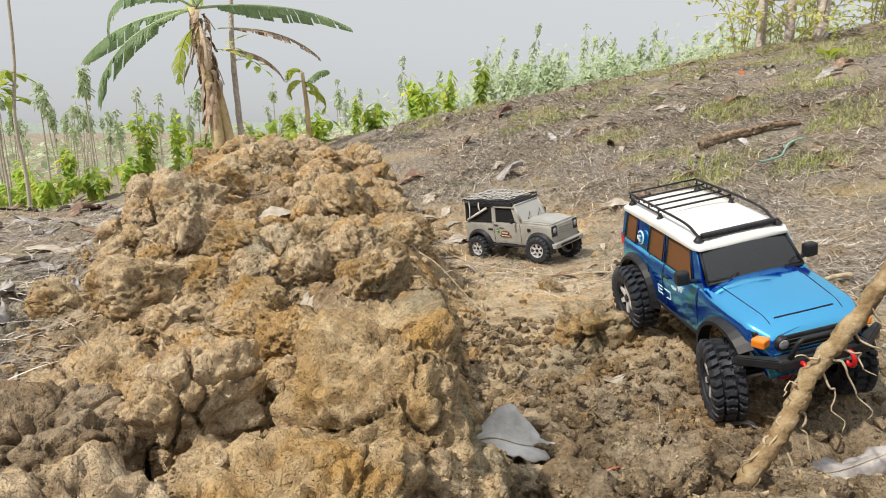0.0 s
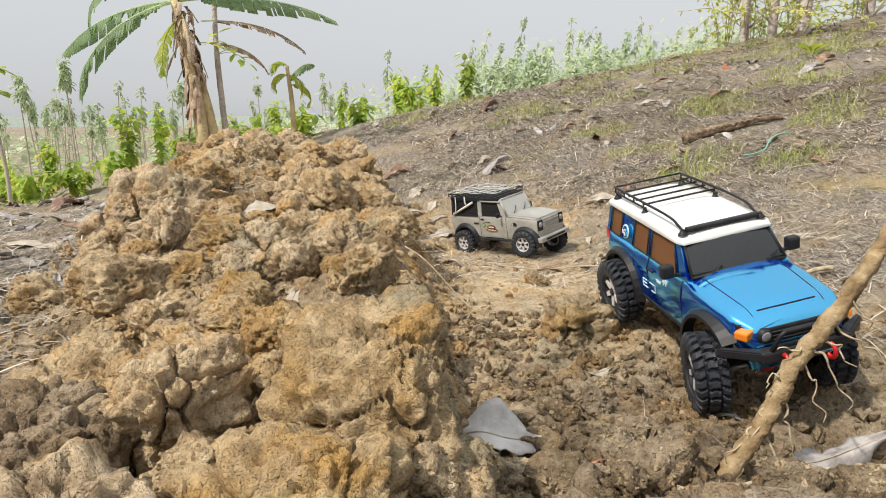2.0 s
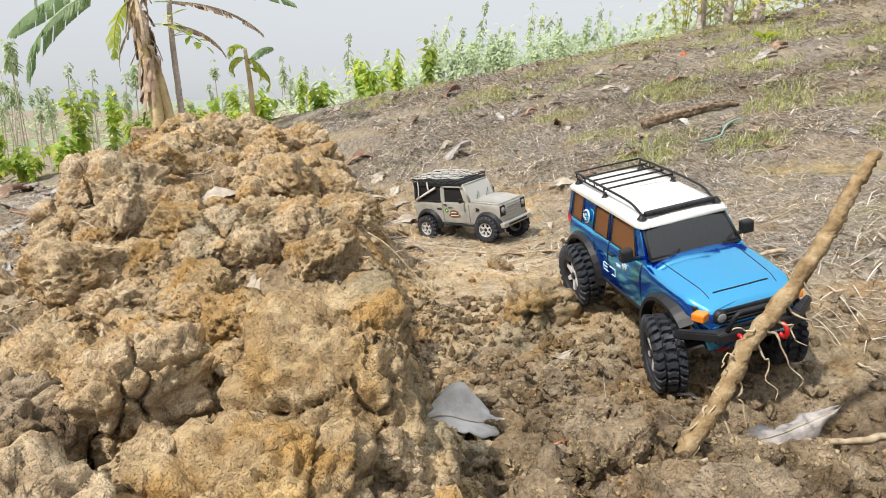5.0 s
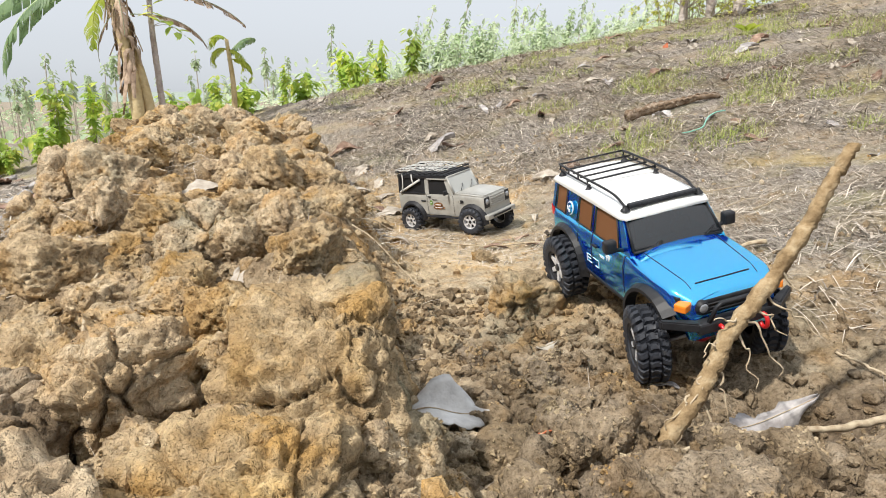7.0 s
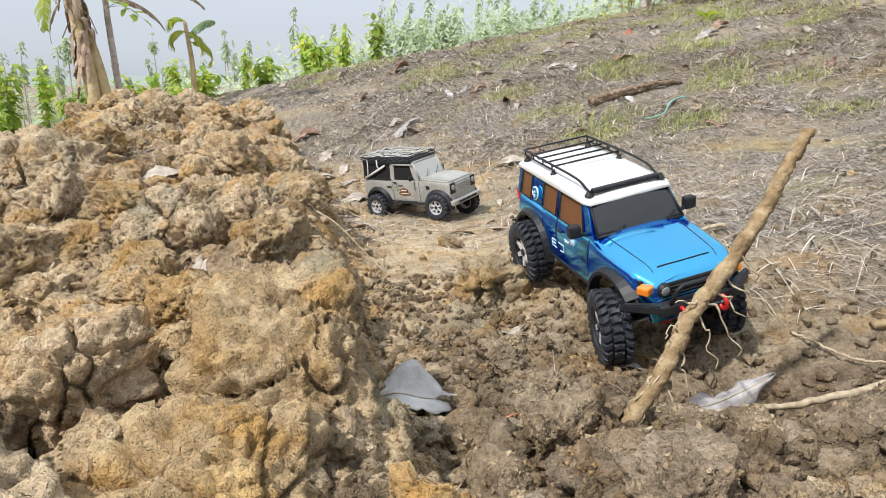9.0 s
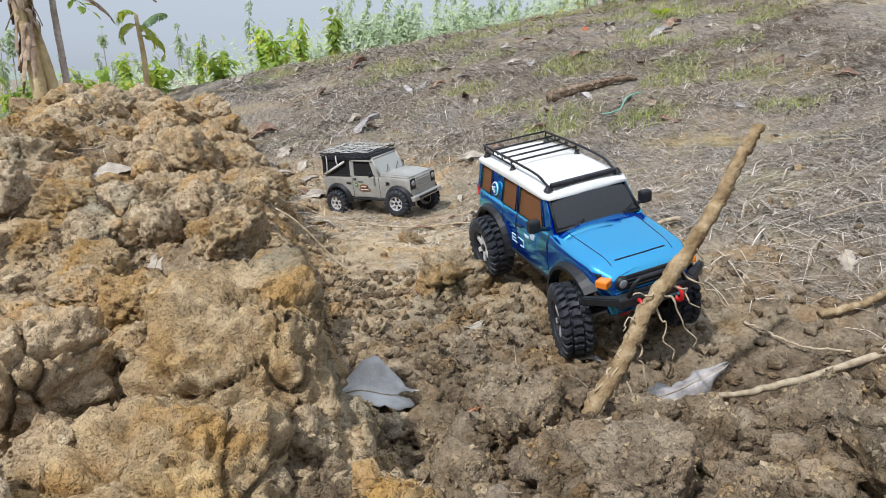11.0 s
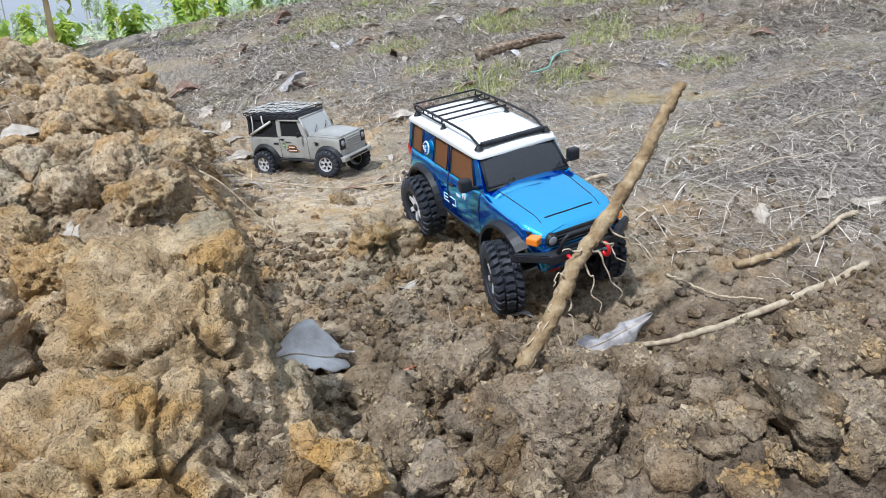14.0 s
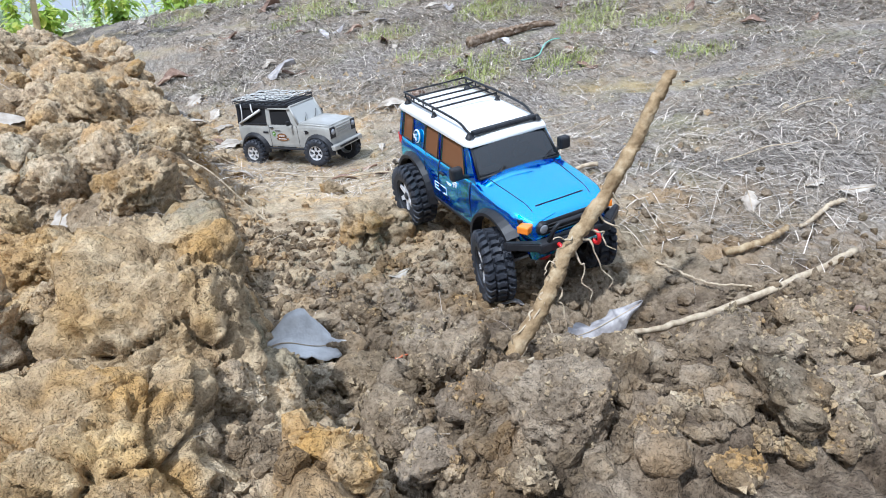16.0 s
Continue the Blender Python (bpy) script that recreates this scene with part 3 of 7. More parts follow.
def clod_mesh(name, seed, level):
    """A broken lump of clay: a ball cut by many planes, roughened at several scales and split by cracks."""
    r = random.Random(seed)
    bm = bmesh.new()
    bmesh.ops.create_icosphere(bm, subdivisions=level, radius=1.0)
    cuts = []
    for _ in range(11):
        n = Vector((r.gauss(0, 1), r.gauss(0, 1), r.gauss(0, 1))).normalized()
        cuts.append((n, r.uniform(0.62, 0.95)))
    off = Vector((r.uniform(0, 50), r.uniform(0, 50), r.uniform(0, 50)))
    for v in bm.verts:
        d = v.co.normalized()
        w = (d + noise.noise_vector(d * 2.3 + off) * 0.22).normalized()
        rad = 1.15
        for n, h in cuts:
            c = w.dot(n)
            if c > 0.05:
                rad = min(rad, h / c)
        near = noise.voronoi(d * 2.7 + off + noise.noise_vector(d * 4 + off) * 0.35)[0]
        rad *= 1 + 0.17 * noise.fractal(d * 1.9 + off, 0.78, 2.1, 7 if level > 4 else 5)
        rad += 0.08 * (0.4 - noise.voronoi(d * 9 + off)[0][0])
        split = near[1] - near[0]
        if split < 0.07:
            rad *= 1 - 0.20 * (1 - split / 0.07)
        v.co = d * rad
    me = bpy.data.meshes.new(name)
    bm.to_mesh(me)
    bm.free()
    me.polygons.foreach_set("use_smooth", [True] * len(me.polygons))
    me.materials.append(M_CLOD)
    return me


def block_mesh(seed, dims, level=6):
    """A large crumbling block with steep faces, its relief at true scale."""
    r = random.Random(seed)
    bm = bmesh.new()
    bmesh.ops.create_icosphere(bm, subdivisions=level, radius=1.0)
    off = Vector((r.uniform(0, 50), r.uniform(0, 50), r.uniform(0, 50)))
    for v in bm.verts:
        d = v.co.normalized()
        k = 1 / (abs(d.x) ** 4 + abs(d.y) ** 4 + abs(d.z) ** 4) ** 0.25
        p = Vector((d.x * k * dims[0], d.y * k * dims[1], d.z * k * dims[2]))
        q = p + noise.noise_vector(p * 9 + off) * 0.02
        big = noise.voronoi(q * 13 + off)[0]
        mid = noise.voronoi(q * 38 + off + noise.noise_vector(q * 60 + off) * 0.2)[0]
        h = 0.034 * noise.fractal(q * 9 + off, 0.78, 2.15, 6) + 0.012 * (0.4 - mid[0]) + 0.0055 * (0.4 - noise.voronoi(q * 75 + off)[0][0]) + 0.0040 * (0.4 - noise.voronoi(q * 110 + off)[0][0])
        gap = big[1] - big[0]
        if gap < 0.05:
            h -= 0.024 * (1 - gap / 0.05)
        gap = mid[1] - mid[0]
        if gap < 0.12 and noise.noise(q * 11 + off * 2) > 0.05:
            h -= 0.007 * (1 - gap / 0.12)
        v.co = p + d * h
    me = bpy.data.meshes.new("earth_clod")
    bm.to_mesh(me)
    bm.free()
    me.polygons.foreach_set("use_smooth", [True] * len(me.polygons))
    me.materials.append(M_CLOD)
    return me


CLODS_BIG = [clod_mesh("earth_clod", 100 + k, 5) for k in range(6)]
CLODS_MID = [clod_mesh("earth_clod", 200 + k, 4) for k in range(8)]
CLODS_SMALL = [clod_mesh("earth_clod", 300 + k, 3) for k in range(9)]


def damp_copies(meshes):
    out = []
    for me in meshes:
        c = me.copy()
        c.materials[0] = M_DAMP
        out.append(c)
    return out


DAMP_BIG, DAMP_MID, DAMP_SMALL = damp_copies(CLODS_BIG), damp_copies(CLODS_MID), damp_copies(CLODS_SMALL)


def clod(x, y, r, z=None, label="rough tan clod of dry clay on the spoil bank", group="clods of the spoil bank", squash=0.8, sink=0.25):
    g = ground(x, y)
    if z is None:
        z = g + r * squash * (1 - 2 * sink) * 0.5
    k = 0 if r > 0.045 else 1 if r > 0.022 else 2
    damp = "trench" in group and y < 1.2 and x > 0.13
    me = rng.choice((DAMP_BIG, DAMP_MID, DAMP_SMALL)[k] if damp else (CLODS_BIG, CLODS_MID, CLODS_SMALL)[k])
    ob = new("earth_clod", me)
    ob.location = (x, y, z)
    ob.rotation_euler = (rng.uniform(-0.5, 0.5), rng.uniform(-0.5, 0.5), rng.uniform(0, 6.3))
    ob.scale = (r * rng.uniform(0.9, 1.25), r * rng.uniform(0.85, 1.1), r * squash * rng.uniform(0.85, 1.15))
    return tagged(ob, label, "clod", group)


def clod_litter(name, spots, label, mat):
    """Many small broken clods in one mesh: spots of (x, y, radius)."""
    r = random.Random(len(spots))
    shapes = []
    for me in CLODS_SMALL:
        co = np.zeros(len(me.vertices) * 3)
        me.vertices.foreach_get("co", co)
        shapes.append((co.reshape(-1, 3), np.array([p.vertices[:] for p in me.polygons])))
    verts, faces, n = [], [], 0
    for x, y, rad in spots:
        co, fa = r.choice(shapes)
        turn = np.array(Matrix.Rotation(r.uniform(0, 6.3), 3, "Z") @ Matrix.Rotation(r.uniform(-0.6, 0.6), 3, "X"))
        verts.append((co * (rad * r.uniform(0.9, 1.25), rad * r.uniform(0.8, 1.1), rad * r.uniform(0.7, 0.95))) @ turn.T + (x, y, ground(x, y) + 0.3 * rad))
        faces.append(fa + n)
        n += len(co)
    return tagged(mesh_of(name, np.concatenate(verts), np.concatenate(faces), mat), label, "clods", kind="stuff")


# the large clods, each at its place: x, y, z, radius
BANK = [
    (-0.572, 1.203, 0.228, 0.068), (-0.526, 1.389, 0.230, 0.070), (-0.800, 1.358, 0.160, 0.061),
    (-0.125, 1.166, 0.194, 0.066), (-0.312, 1.077, 0.194, 0.058), (-0.208, 0.834, 0.184, 0.045), (-0.440, 0.862, 0.199, 0.063),
    (-0.783, 2.050, 0.300, 0.111), (-0.479, 2.551, 0.306, 0.088), (-0.112, 1.777, 0.150, 0.072), (-0.321, 2.065, 0.247, 0.080),
    (-0.499, 1.611, 0.236, 0.080), (-0.282, 1.346, 0.190, 0.059), (-0.192, 2.179, 0.190, 0.074), (-0.836, 3.294, 0.346, 0.120),
    (-0.858, 2.660, 0.277, 0.106)]
FRONT = [
    (0.274, 0.440, 0.045), (0.221, 0.523, 0.028), (0.262, 0.579, 0.021), (0.159, 0.576, 0.034), (0.218, 0.647, 0.024),
    (0.362, 0.602, 0.027), (0.430, 0.585, 0.030), (0.509, 0.541, 0.037), (0.512, 0.470, 0.026), (0.575, 0.467, 0.026),
    (0.468, 0.393, 0.031), (0.533, 0.402, 0.020), (0.505, 0.359, 0.021), (0.321, 0.387, 0.019), (0.365, 0.339, 0.016),
    (0.219, 0.399, 0.019), (0.161, 0.478, 0.026), (0.077, 0.395, 0.024), (0.580, 0.581, 0.030), (0.660, 0.560, 0.032),
    (0.623, 0.470, 0.022), (0.456, 0.367, 0.014), (0.426, 0.375, 0.011), (0.740, 0.600, 0.030), (0.850, 0.550, 0.034)]
TRENCH = [
    (0.155, 0.825, 0.025), (0.244, 0.823, 0.029), (0.270, 0.715, 0.036), (0.112, 0.760, 0.030), (0.152, 0.732, 0.034),
    (0.196, 0.944, 0.026), (0.257, 0.969, 0.023), (0.162, 1.061, 0.022), (0.120, 1.136, 0.022), (0.282, 0.865, 0.021),
    (0.300, 1.060, 0.018), (0.360, 0.950, 0.016)]
BLOCKS = [
    (-0.062, 0.700, 0.118, 0.100, 0.135, 0.115, 4, -6, 8, "massive crumbling block of ochre clay with a steep broken face"),
    (-0.105, 0.490, 0.105, 0.105, 0.085, 0.075, 6, 4, 20, "large crumbling block of ochre clay on the spoil bank"),
    (-0.245, 0.640, 0.165, 0.070, 0.060, 0.058, 8, -10, 35, "overhanging block of ochre clay on the spoil bank"),
    (-0.375, 0.600, 0.135, 0.075, 0.075, 0.065, -6, 8, 10, "dull olive block of clay on the spoil bank"),
    (-0.250, 0.420, 0.145, 0.072, 0.055, 0.060, 5, 5, -20, "pale rough block of clay on the spoil bank"),
    (0.050, 0.500, 0.055, 0.070, 0.060, 0.055, 5, 10, 30, "slumped block of ochre clay at the foot of the bank"),
]
for k, (x, y, z, ax, ay, az, rx, ry, rz, label) in enumerate(BLOCKS):
    block = new("earth_clod", block_mesh(70 + k, (ax, ay, az), 6 if k < 4 else 5))
    block.matrix_world = pose(x, y, z, rx, ry, rz)
    if "olive" in label:
        block.data.materials[0] = M_DAMP
    tagged(block, label, "clod", "clods of the spoil bank")
for x, y, z, r in BANK:
    z = z - 0.4 * r if y > 1.9 else z
    clod(x, y, r * 1.12, min(max(z, ground(x, y) - 0.1 * r), ground(x, y) + 0.5 * r), "large cracked clod of ochre clay on the spoil bank")
for x, y, r in FRONT + TRENCH:
    clod(x, y, r * 1.15, ground(x, y) + 0.48 * r, "crumbly grey-brown clod of earth on the trench edge", "clods of the trench edge")
wheel_clod = new("earth_clod", block_mesh(91, (0.064, 0.045, 0.052), 5))
wheel_clod.matrix_world = pose(0.296, 1.29, 0.045, 4, -5, 12)
tagged(wheel_clod, "cracked grey-tan clod of earth standing in the wheel track", "clod", "clods of the trench edge")
clod(0.0, 2.36, 0.05, None, "small ochre clod lying in the wheel track", "clods of the trench edge")
clod(0.302, 1.828, 0.030, None, "small tan clod lying in the wheel track", "clods of the trench edge")

# the heap itself: clods packed side by side along the bank
heaped = [(x, y, 0.8 * r) for x, y, z, r in BANK] + [(x, y, 0.9 * max(ax, ay)) for x, y, z, ax, ay, az, *rest in BLOCKS]
tries = 0
while len(heaped) < 178 and tries < 6000:
    tries += 1
    y = 0.42 + 3.9 * rng.random() ** 1.35
    right, left, crest = mound_edges(np.array(y))
    x = rng.uniform(float(left) - 0.02, float(right) - 0.01)
    r = min(0.10, rng.uniform(0.020, 0.046) * (0.72 + 0.42 * y))
    if y > 1.1 and x > float(right) - 0.06 - 0.06 * y:
        r *= 0.45
    if any(math.hypot(x - a, y - b) < 0.78 * (r + c) for a, b, c in heaped) or math.hypot(x + 0.26, y - 1.2) < 0.09:
        continue
    heaped.append((x, y, r))
    clod(x, y, r * 1.15, ground(x, y) + r * rng.uniform(0.05, 0.38), squash=rng.uniform(0.75, 1.05))
spots = []
for _ in range(90):
    y = 0.42 + 2.4 * rng.random() ** 1.5
    right, left, crest = mound_edges(np.array(y))
    spots.append((rng.uniform(float(left), float(right) + 0.02), y, rng.uniform(0.008, 0.020) * (1 + 0.22 * y)))
clod_litter("bank_litter", spots, "small tan clods strewn over the spoil bank", M_CLOD)
for k in range(22):
    r = random.Random(1500 + k)
    clod(r.uniform(-0.3, 0.06) - 0.12 * k / 28, 2.25 + 1.6 * k / 28, r.uniform(0.014, 0.038), None, "tan clod rolled down beside the wheel track", "clods of the spoil bank")
for k in range(10):
    r = random.Random(1600 + k)
    clod(0.405 + r.uniform(-0.025, 0.025), 0.425 + r.uniform(-0.025, 0.025), r.uniform(0.008, 0.013), None, "small grey pebble of earth on the trench edge", "clods of the trench edge")
n = 0
while n < 40:
    y = rng.uniform(0.4, 0.95)
    x = float(mound_edges(np.array(y))[0]) + rng.uniform(-0.05, 0.14)
    if math.hypot(x - 0.11, y - 0.91) < 0.09 or x > 0.18:
        continue
    clod(x, y, rng.uniform(0.008, 0.022), None, "small ochre clod fallen from the spoil bank", "clods of the spoil bank")
    n += 1
spots = []
while len(spots) < 190:
    x, y = rng.uniform(0.02, 1.2), 0.36 + 0.85 * rng.random() ** 1.2
    if (0.37 < x < 0.73 and y > 0.9) or math.hypot(x - 0.38, y - 0.74) < 0.05 or math.hypot(x - 0.10, y - 0.83) < 0.08 or math.hypot(x - 0.56, y - 0.82) < 0.09:
        continue
    spots.append((x, y, rng.uniform(0.005, 0.017) * (1.3 if y < 0.75 else 0.9)))
clod_litter("trench_litter", spots, "small grey-brown clods strewn along the trench edge", M_DAMP)


def crumbs(name, count, area, rmin, rmax, seed, label, mat=None):
    """Loose crumbs too small to count, in one mesh."""
    r = random.Random(seed)
    bm0 = bmesh.new()
    bmesh.ops.create_icosphere(bm0, subdivisions=1, radius=1.0)
    bv = np.array([v.co for v in bm0.verts])
    bf = np.array([[v.index for v in f.verts] for f in bm0.faces])
    bm0.free()
    npr = np.random.RandomState(seed)
    verts, faces = [], []
    for k in range(count):
        x, y = area(r)
        s = rmin + (rmax - rmin) * r.random() ** 3
        v = bv * (1 + npr.uniform(-0.45, 0.3, (len(bv), 1))) * s * npr.uniform(0.5, 1.35, 3)
        faces.append(bf + k * len(bv))
        verts.append(v + (x, y, ground(x, y) + s * 0.45))
    return tagged(mesh_of(name, np.concatenate(verts), np.concatenate(faces), mat or M_CLOD, None, False), label, "crumbs", kind="stuff")


def bank_area(r):
    y = 0.4 + 2.6 * r.random() ** 1.6
    right, left, _ = mound_edges(np.array(y))
    return r.uniform(float(left) - 0.1, float(right) + 0.1), y


crumbs("bank_crumbs", 9000, bank_area, 0.002, 0.012, 11, "loose crumbs of tan clay over the bank")
def trench_area(r):
    while True:
        x, y = r.uniform(-0.02, 1.25), 0.38 + 1.1 * r.random() ** 1.2
        if r.random() < (1.0 if y < 0.85 else 0.5) * (1.0 if x < 0.7 or y < 0.85 else 0.10):
            return x, y


crumbs("trench_crumbs", 12000, trench_area, 0.0016, 0.0120, 12, "loose crumbs of grey-brown earth in the trench", M_DAMP)
crumbs("hillside_crumbs", 1900, lambda r: (r.uniform(-0.1, 0.9) if r.random() < 0.55 else r.uniform(0.2, 2.6), r.uniform(1.4, 3.6)), 0.0015, 0.011, 13, "scattered crumbs of earth on the hillside")


def clinging_crumbs(count, seed):
    """Crumbs sitting on the tops of the nearer clods."""
    r, npr = random.Random(seed), np.random.RandomState(seed)
    hosts = [o for o in scene.objects if o.name.startswith("earth_clod") and o.location.y < 1.9]
    big = {o: max(o.dimensions) for o in hosts}
    weights = [big[o] ** 2 for o in hosts]
    ball = [(1, 0, 0), (-0.4, 0.9, 0.1), (-0.5, -0.8, 0.2), (0.1, 0.1, 1), (0, -0.1, -0.9), (0.5, 0.6, 0.5)]
    tri = [(0, 1, 5), (1, 3, 5), (3, 0, 5), (1, 2, 3), (2, 0, 3), (1, 0, 4), (2, 1, 4), (0, 2, 4)]
    bv, bf = np.array(ball), np.array(tri)
    verts, faces = [], []
    for o in r.choices(hosts, weights, k=count):
        v = o.data.vertices[r.randrange(len(o.data.vertices))]
        m = o.matrix_basis
        if (m.to_3x3() @ v.normal).normalized().z < 0.05:
            continue
        p = m @ v.co
        s = 0.0012 + 0.0042 * r.random() ** 2.2
        verts.append(bv * npr.uniform(0.6, 1.3, (6, 1)) * s * npr.uniform(0.7, 1.3, 3) @ np.linalg.qr(npr.normal(size=(3, 3)))[0] + np.array(p))
        faces.append(bf + 6 * (len(verts) - 1))
    return tagged(mesh_of("clod_crumbs", np.concatenate(verts), np.concatenate(faces), M_CLOD, None, False), "fine crumbs clinging to the clods", "crumbs", kind="stuff")


clinging_crumbs(30000, 15)


# ---- straw and grass ----
def blades(name, mat, spots, label, category="straw", kind="stuff", segs=3):
    """Narrow bent blades: spots of (x, y, z, heading, rise, length, width, bend)."""
    verts, faces = [], []
    for x, y, z, a, rise, length, width, bend in spots:
        o = len(verts)
        px, py, pz, h, e = x, y, z, a, rise
        for k in range(segs + 1):
            w = width * (1 - 0.75 * k / segs) / 2
            sx, sy = -math.sin(h) * w, math.cos(h) * w
            verts.append((px - sx, py - sy, pz))
            verts.append((px + sx, py + sy, pz + 0.2 * w))
            st = length / segs
            px += math.cos(h) * math.cos(e) * st
            py += math.sin(h) * math.cos(e) * st
            pz += math.sin(e) * st
            e -= bend / segs
            h += bend * 0.8 / segs * (1 if k % 2 else -0.2)
        for k in range(segs):
            faces.append((o + 2 * k, o + 2 * k + 1, o + 2 * k + 3, o + 2 * k + 2))
    return tagged(mesh_of(name, verts, faces, mat), label, category, kind=kind)


def straw_spots(count, area, seed, lmin, lmax, width, rise=0.35):
    r = random.Random(seed)
    out = []
    for _ in range(count):
        x, y = area(r)
        out.append((x, y, ground(x, y) + 0.002, r.gauss(0.2, 1.1) + (math.pi if r.random() < 0.5 else 0), r.uniform(0.0, rise), r.uniform(lmin, lmax), width * r.uniform(0.5, 1.3), r.uniform(0.1, 1.5) * r.choice((1, 1, 0.4))))
    return out


def hill_area(x0, x1, y0, y1, edge=0.5):
    def pick(r):
        while True:
            x, y = r.uniform(x0, x1), r.uniform(y0, y1)
            if x > edge + 0.25 * math.sin(y * 3) - 0.35 * max(0, y - 2.4) and vnoise(np.array(x * 2.3), np.array(y * 2.3), 5) > r.random() * 0.75:
                return x, y
    return pick


blades("dry_straw", M_STRAW, straw_spots(15000, hill_area(0.6, 2.6, 0.95, 2.7, 0.85), 21, 0.03, 0.12, 0.0024) + straw_spots(22000, hill_area(-0.4, 3.6, 2.5, 4.4), 22, 0.05, 0.17, 0.0046)
       + straw_spots(15000, hill_area(-0.6, 5.0, 4.3, 6.9), 23, 0.06, 0.18, 0.008)
       + straw_spots(1500, hill_area(0.5, 3.2, 1.2, 4.2, 0.6), 27, 0.14, 0.30, 0.0042, 0.2)
       + straw_spots(3200, lambda r: (r.uniform(-0.15, 0.95), r.uniform(1.75, 3.3)), 26, 0.03, 0.11, 0.0028), "dry straw litter lying over the hillside", "straw", segs=5)
blades("dry_straw_left", M_STRAW, straw_spots(9000, lambda r: (r.uniform(-2.9, -0.6), r.uniform(0.9, 4.2)), 24, 0.04, 0.14, 0.0040), "dry straw litter beside the spoil bank", "straw", segs=4)
blades("dry_rootlets", M_STRAW, straw_spots(500, lambda r: (r.uniform(-0.8, 1.0), r.uniform(0.45, 1.7)), 25, 0.02, 0.06, 0.0011, 0.8) + straw_spots(90, lambda r: (r.uniform(0.86, 1.35), r.uniform(0.78, 1.12)), 28, 0.04, 0.12, 0.0017, 0.7), "fine dry rootlets sticking out of the clods", "roots")


def tuft(x, y, count, spread, length, seed, mat=M_GRASS, label="low tuft of yellow-green grass on the hillside", group="grass tufts on the hillside"):
    r = random.Random(seed)
    z0 = ground(x, y)
    spots = []
    for _ in range(count):
        a, d = r.uniform(0, 6.3), spread * math.sqrt(r.random())
        px, py = d * math.cos(a) * 1.6, d * math.sin(a)
        spots.append((px, py, ground(x + px, y + py) - z0 - 0.003, r.uniform(0, 6.3), r.uniform(0.3, 1.4), length * r.uniform(0.5, 1.2), 0.004, r.uniform(0.2, 1.3)))
    ob = blades("grass_tuft", mat, spots, "", "")
    for k in ("label", "category", "kind"):
        if k in ob:
            del ob[k]
    ob.location = (x, y, z0)
    return tagged(ob, label, "grass", group)


TUFTS = [(1.19, 3.05), (1.30, 3.2), (1.7, 4.22), (1.85, 4.35), (1.6, 2.91), (1.52, 2.82), (2.42, 4.29), (2.3, 4.45), (1.04, 4.08), (2.05, 3.5), (2.2, 3.7), (2.8, 5.15), (2.95, 5.0), (3.1, 5.3), (2.6, 5.5), (1.12, 2.95), (1.95, 3.35), (0.7, 5.3), (0.9, 5.0), (1.5, 5.9), (2.3, 3.2), (2.1, 2.6), (1.2, 5.6), (3.4, 5.6), (-0.2, 5.9), (0.3, 6.2), (1.9, 6.1), (2.4, 6.2), (2.9, 6.1), (1.62, 4.1), (1.78, 4.0), (2.5, 4.75), (3.3, 4.9), (3.5, 4.6), (3.2, 4.4), (2.7, 3.9), (1.35, 4.9), (0.6, 4.9), (2.0, 5.6), (3.0, 5.7), (1.1, 3.5)]
for k, (x, y) in enumerate(TUFTS):
    tuft(x, y, 210, 0.075 + 0.012 * y, 0.042 + 0.006 * y, 40 + k)
for k, (x, y) in enumerate([(-0.98, 1.25), (-0.9, 1.05), (-1.15, 1.5), (-0.82, 0.9), (-2.6, 3.7), (-3.0, 3.9), (-2.2, 3.6), (-1.9, 3.8)]):
    tuft(x, y, 60, 0.07, 0.06 + 0.02 * (y > 3), 80 + k, label="thin tuft of grass beside the spoil bank", group="grass tufts by the bank")


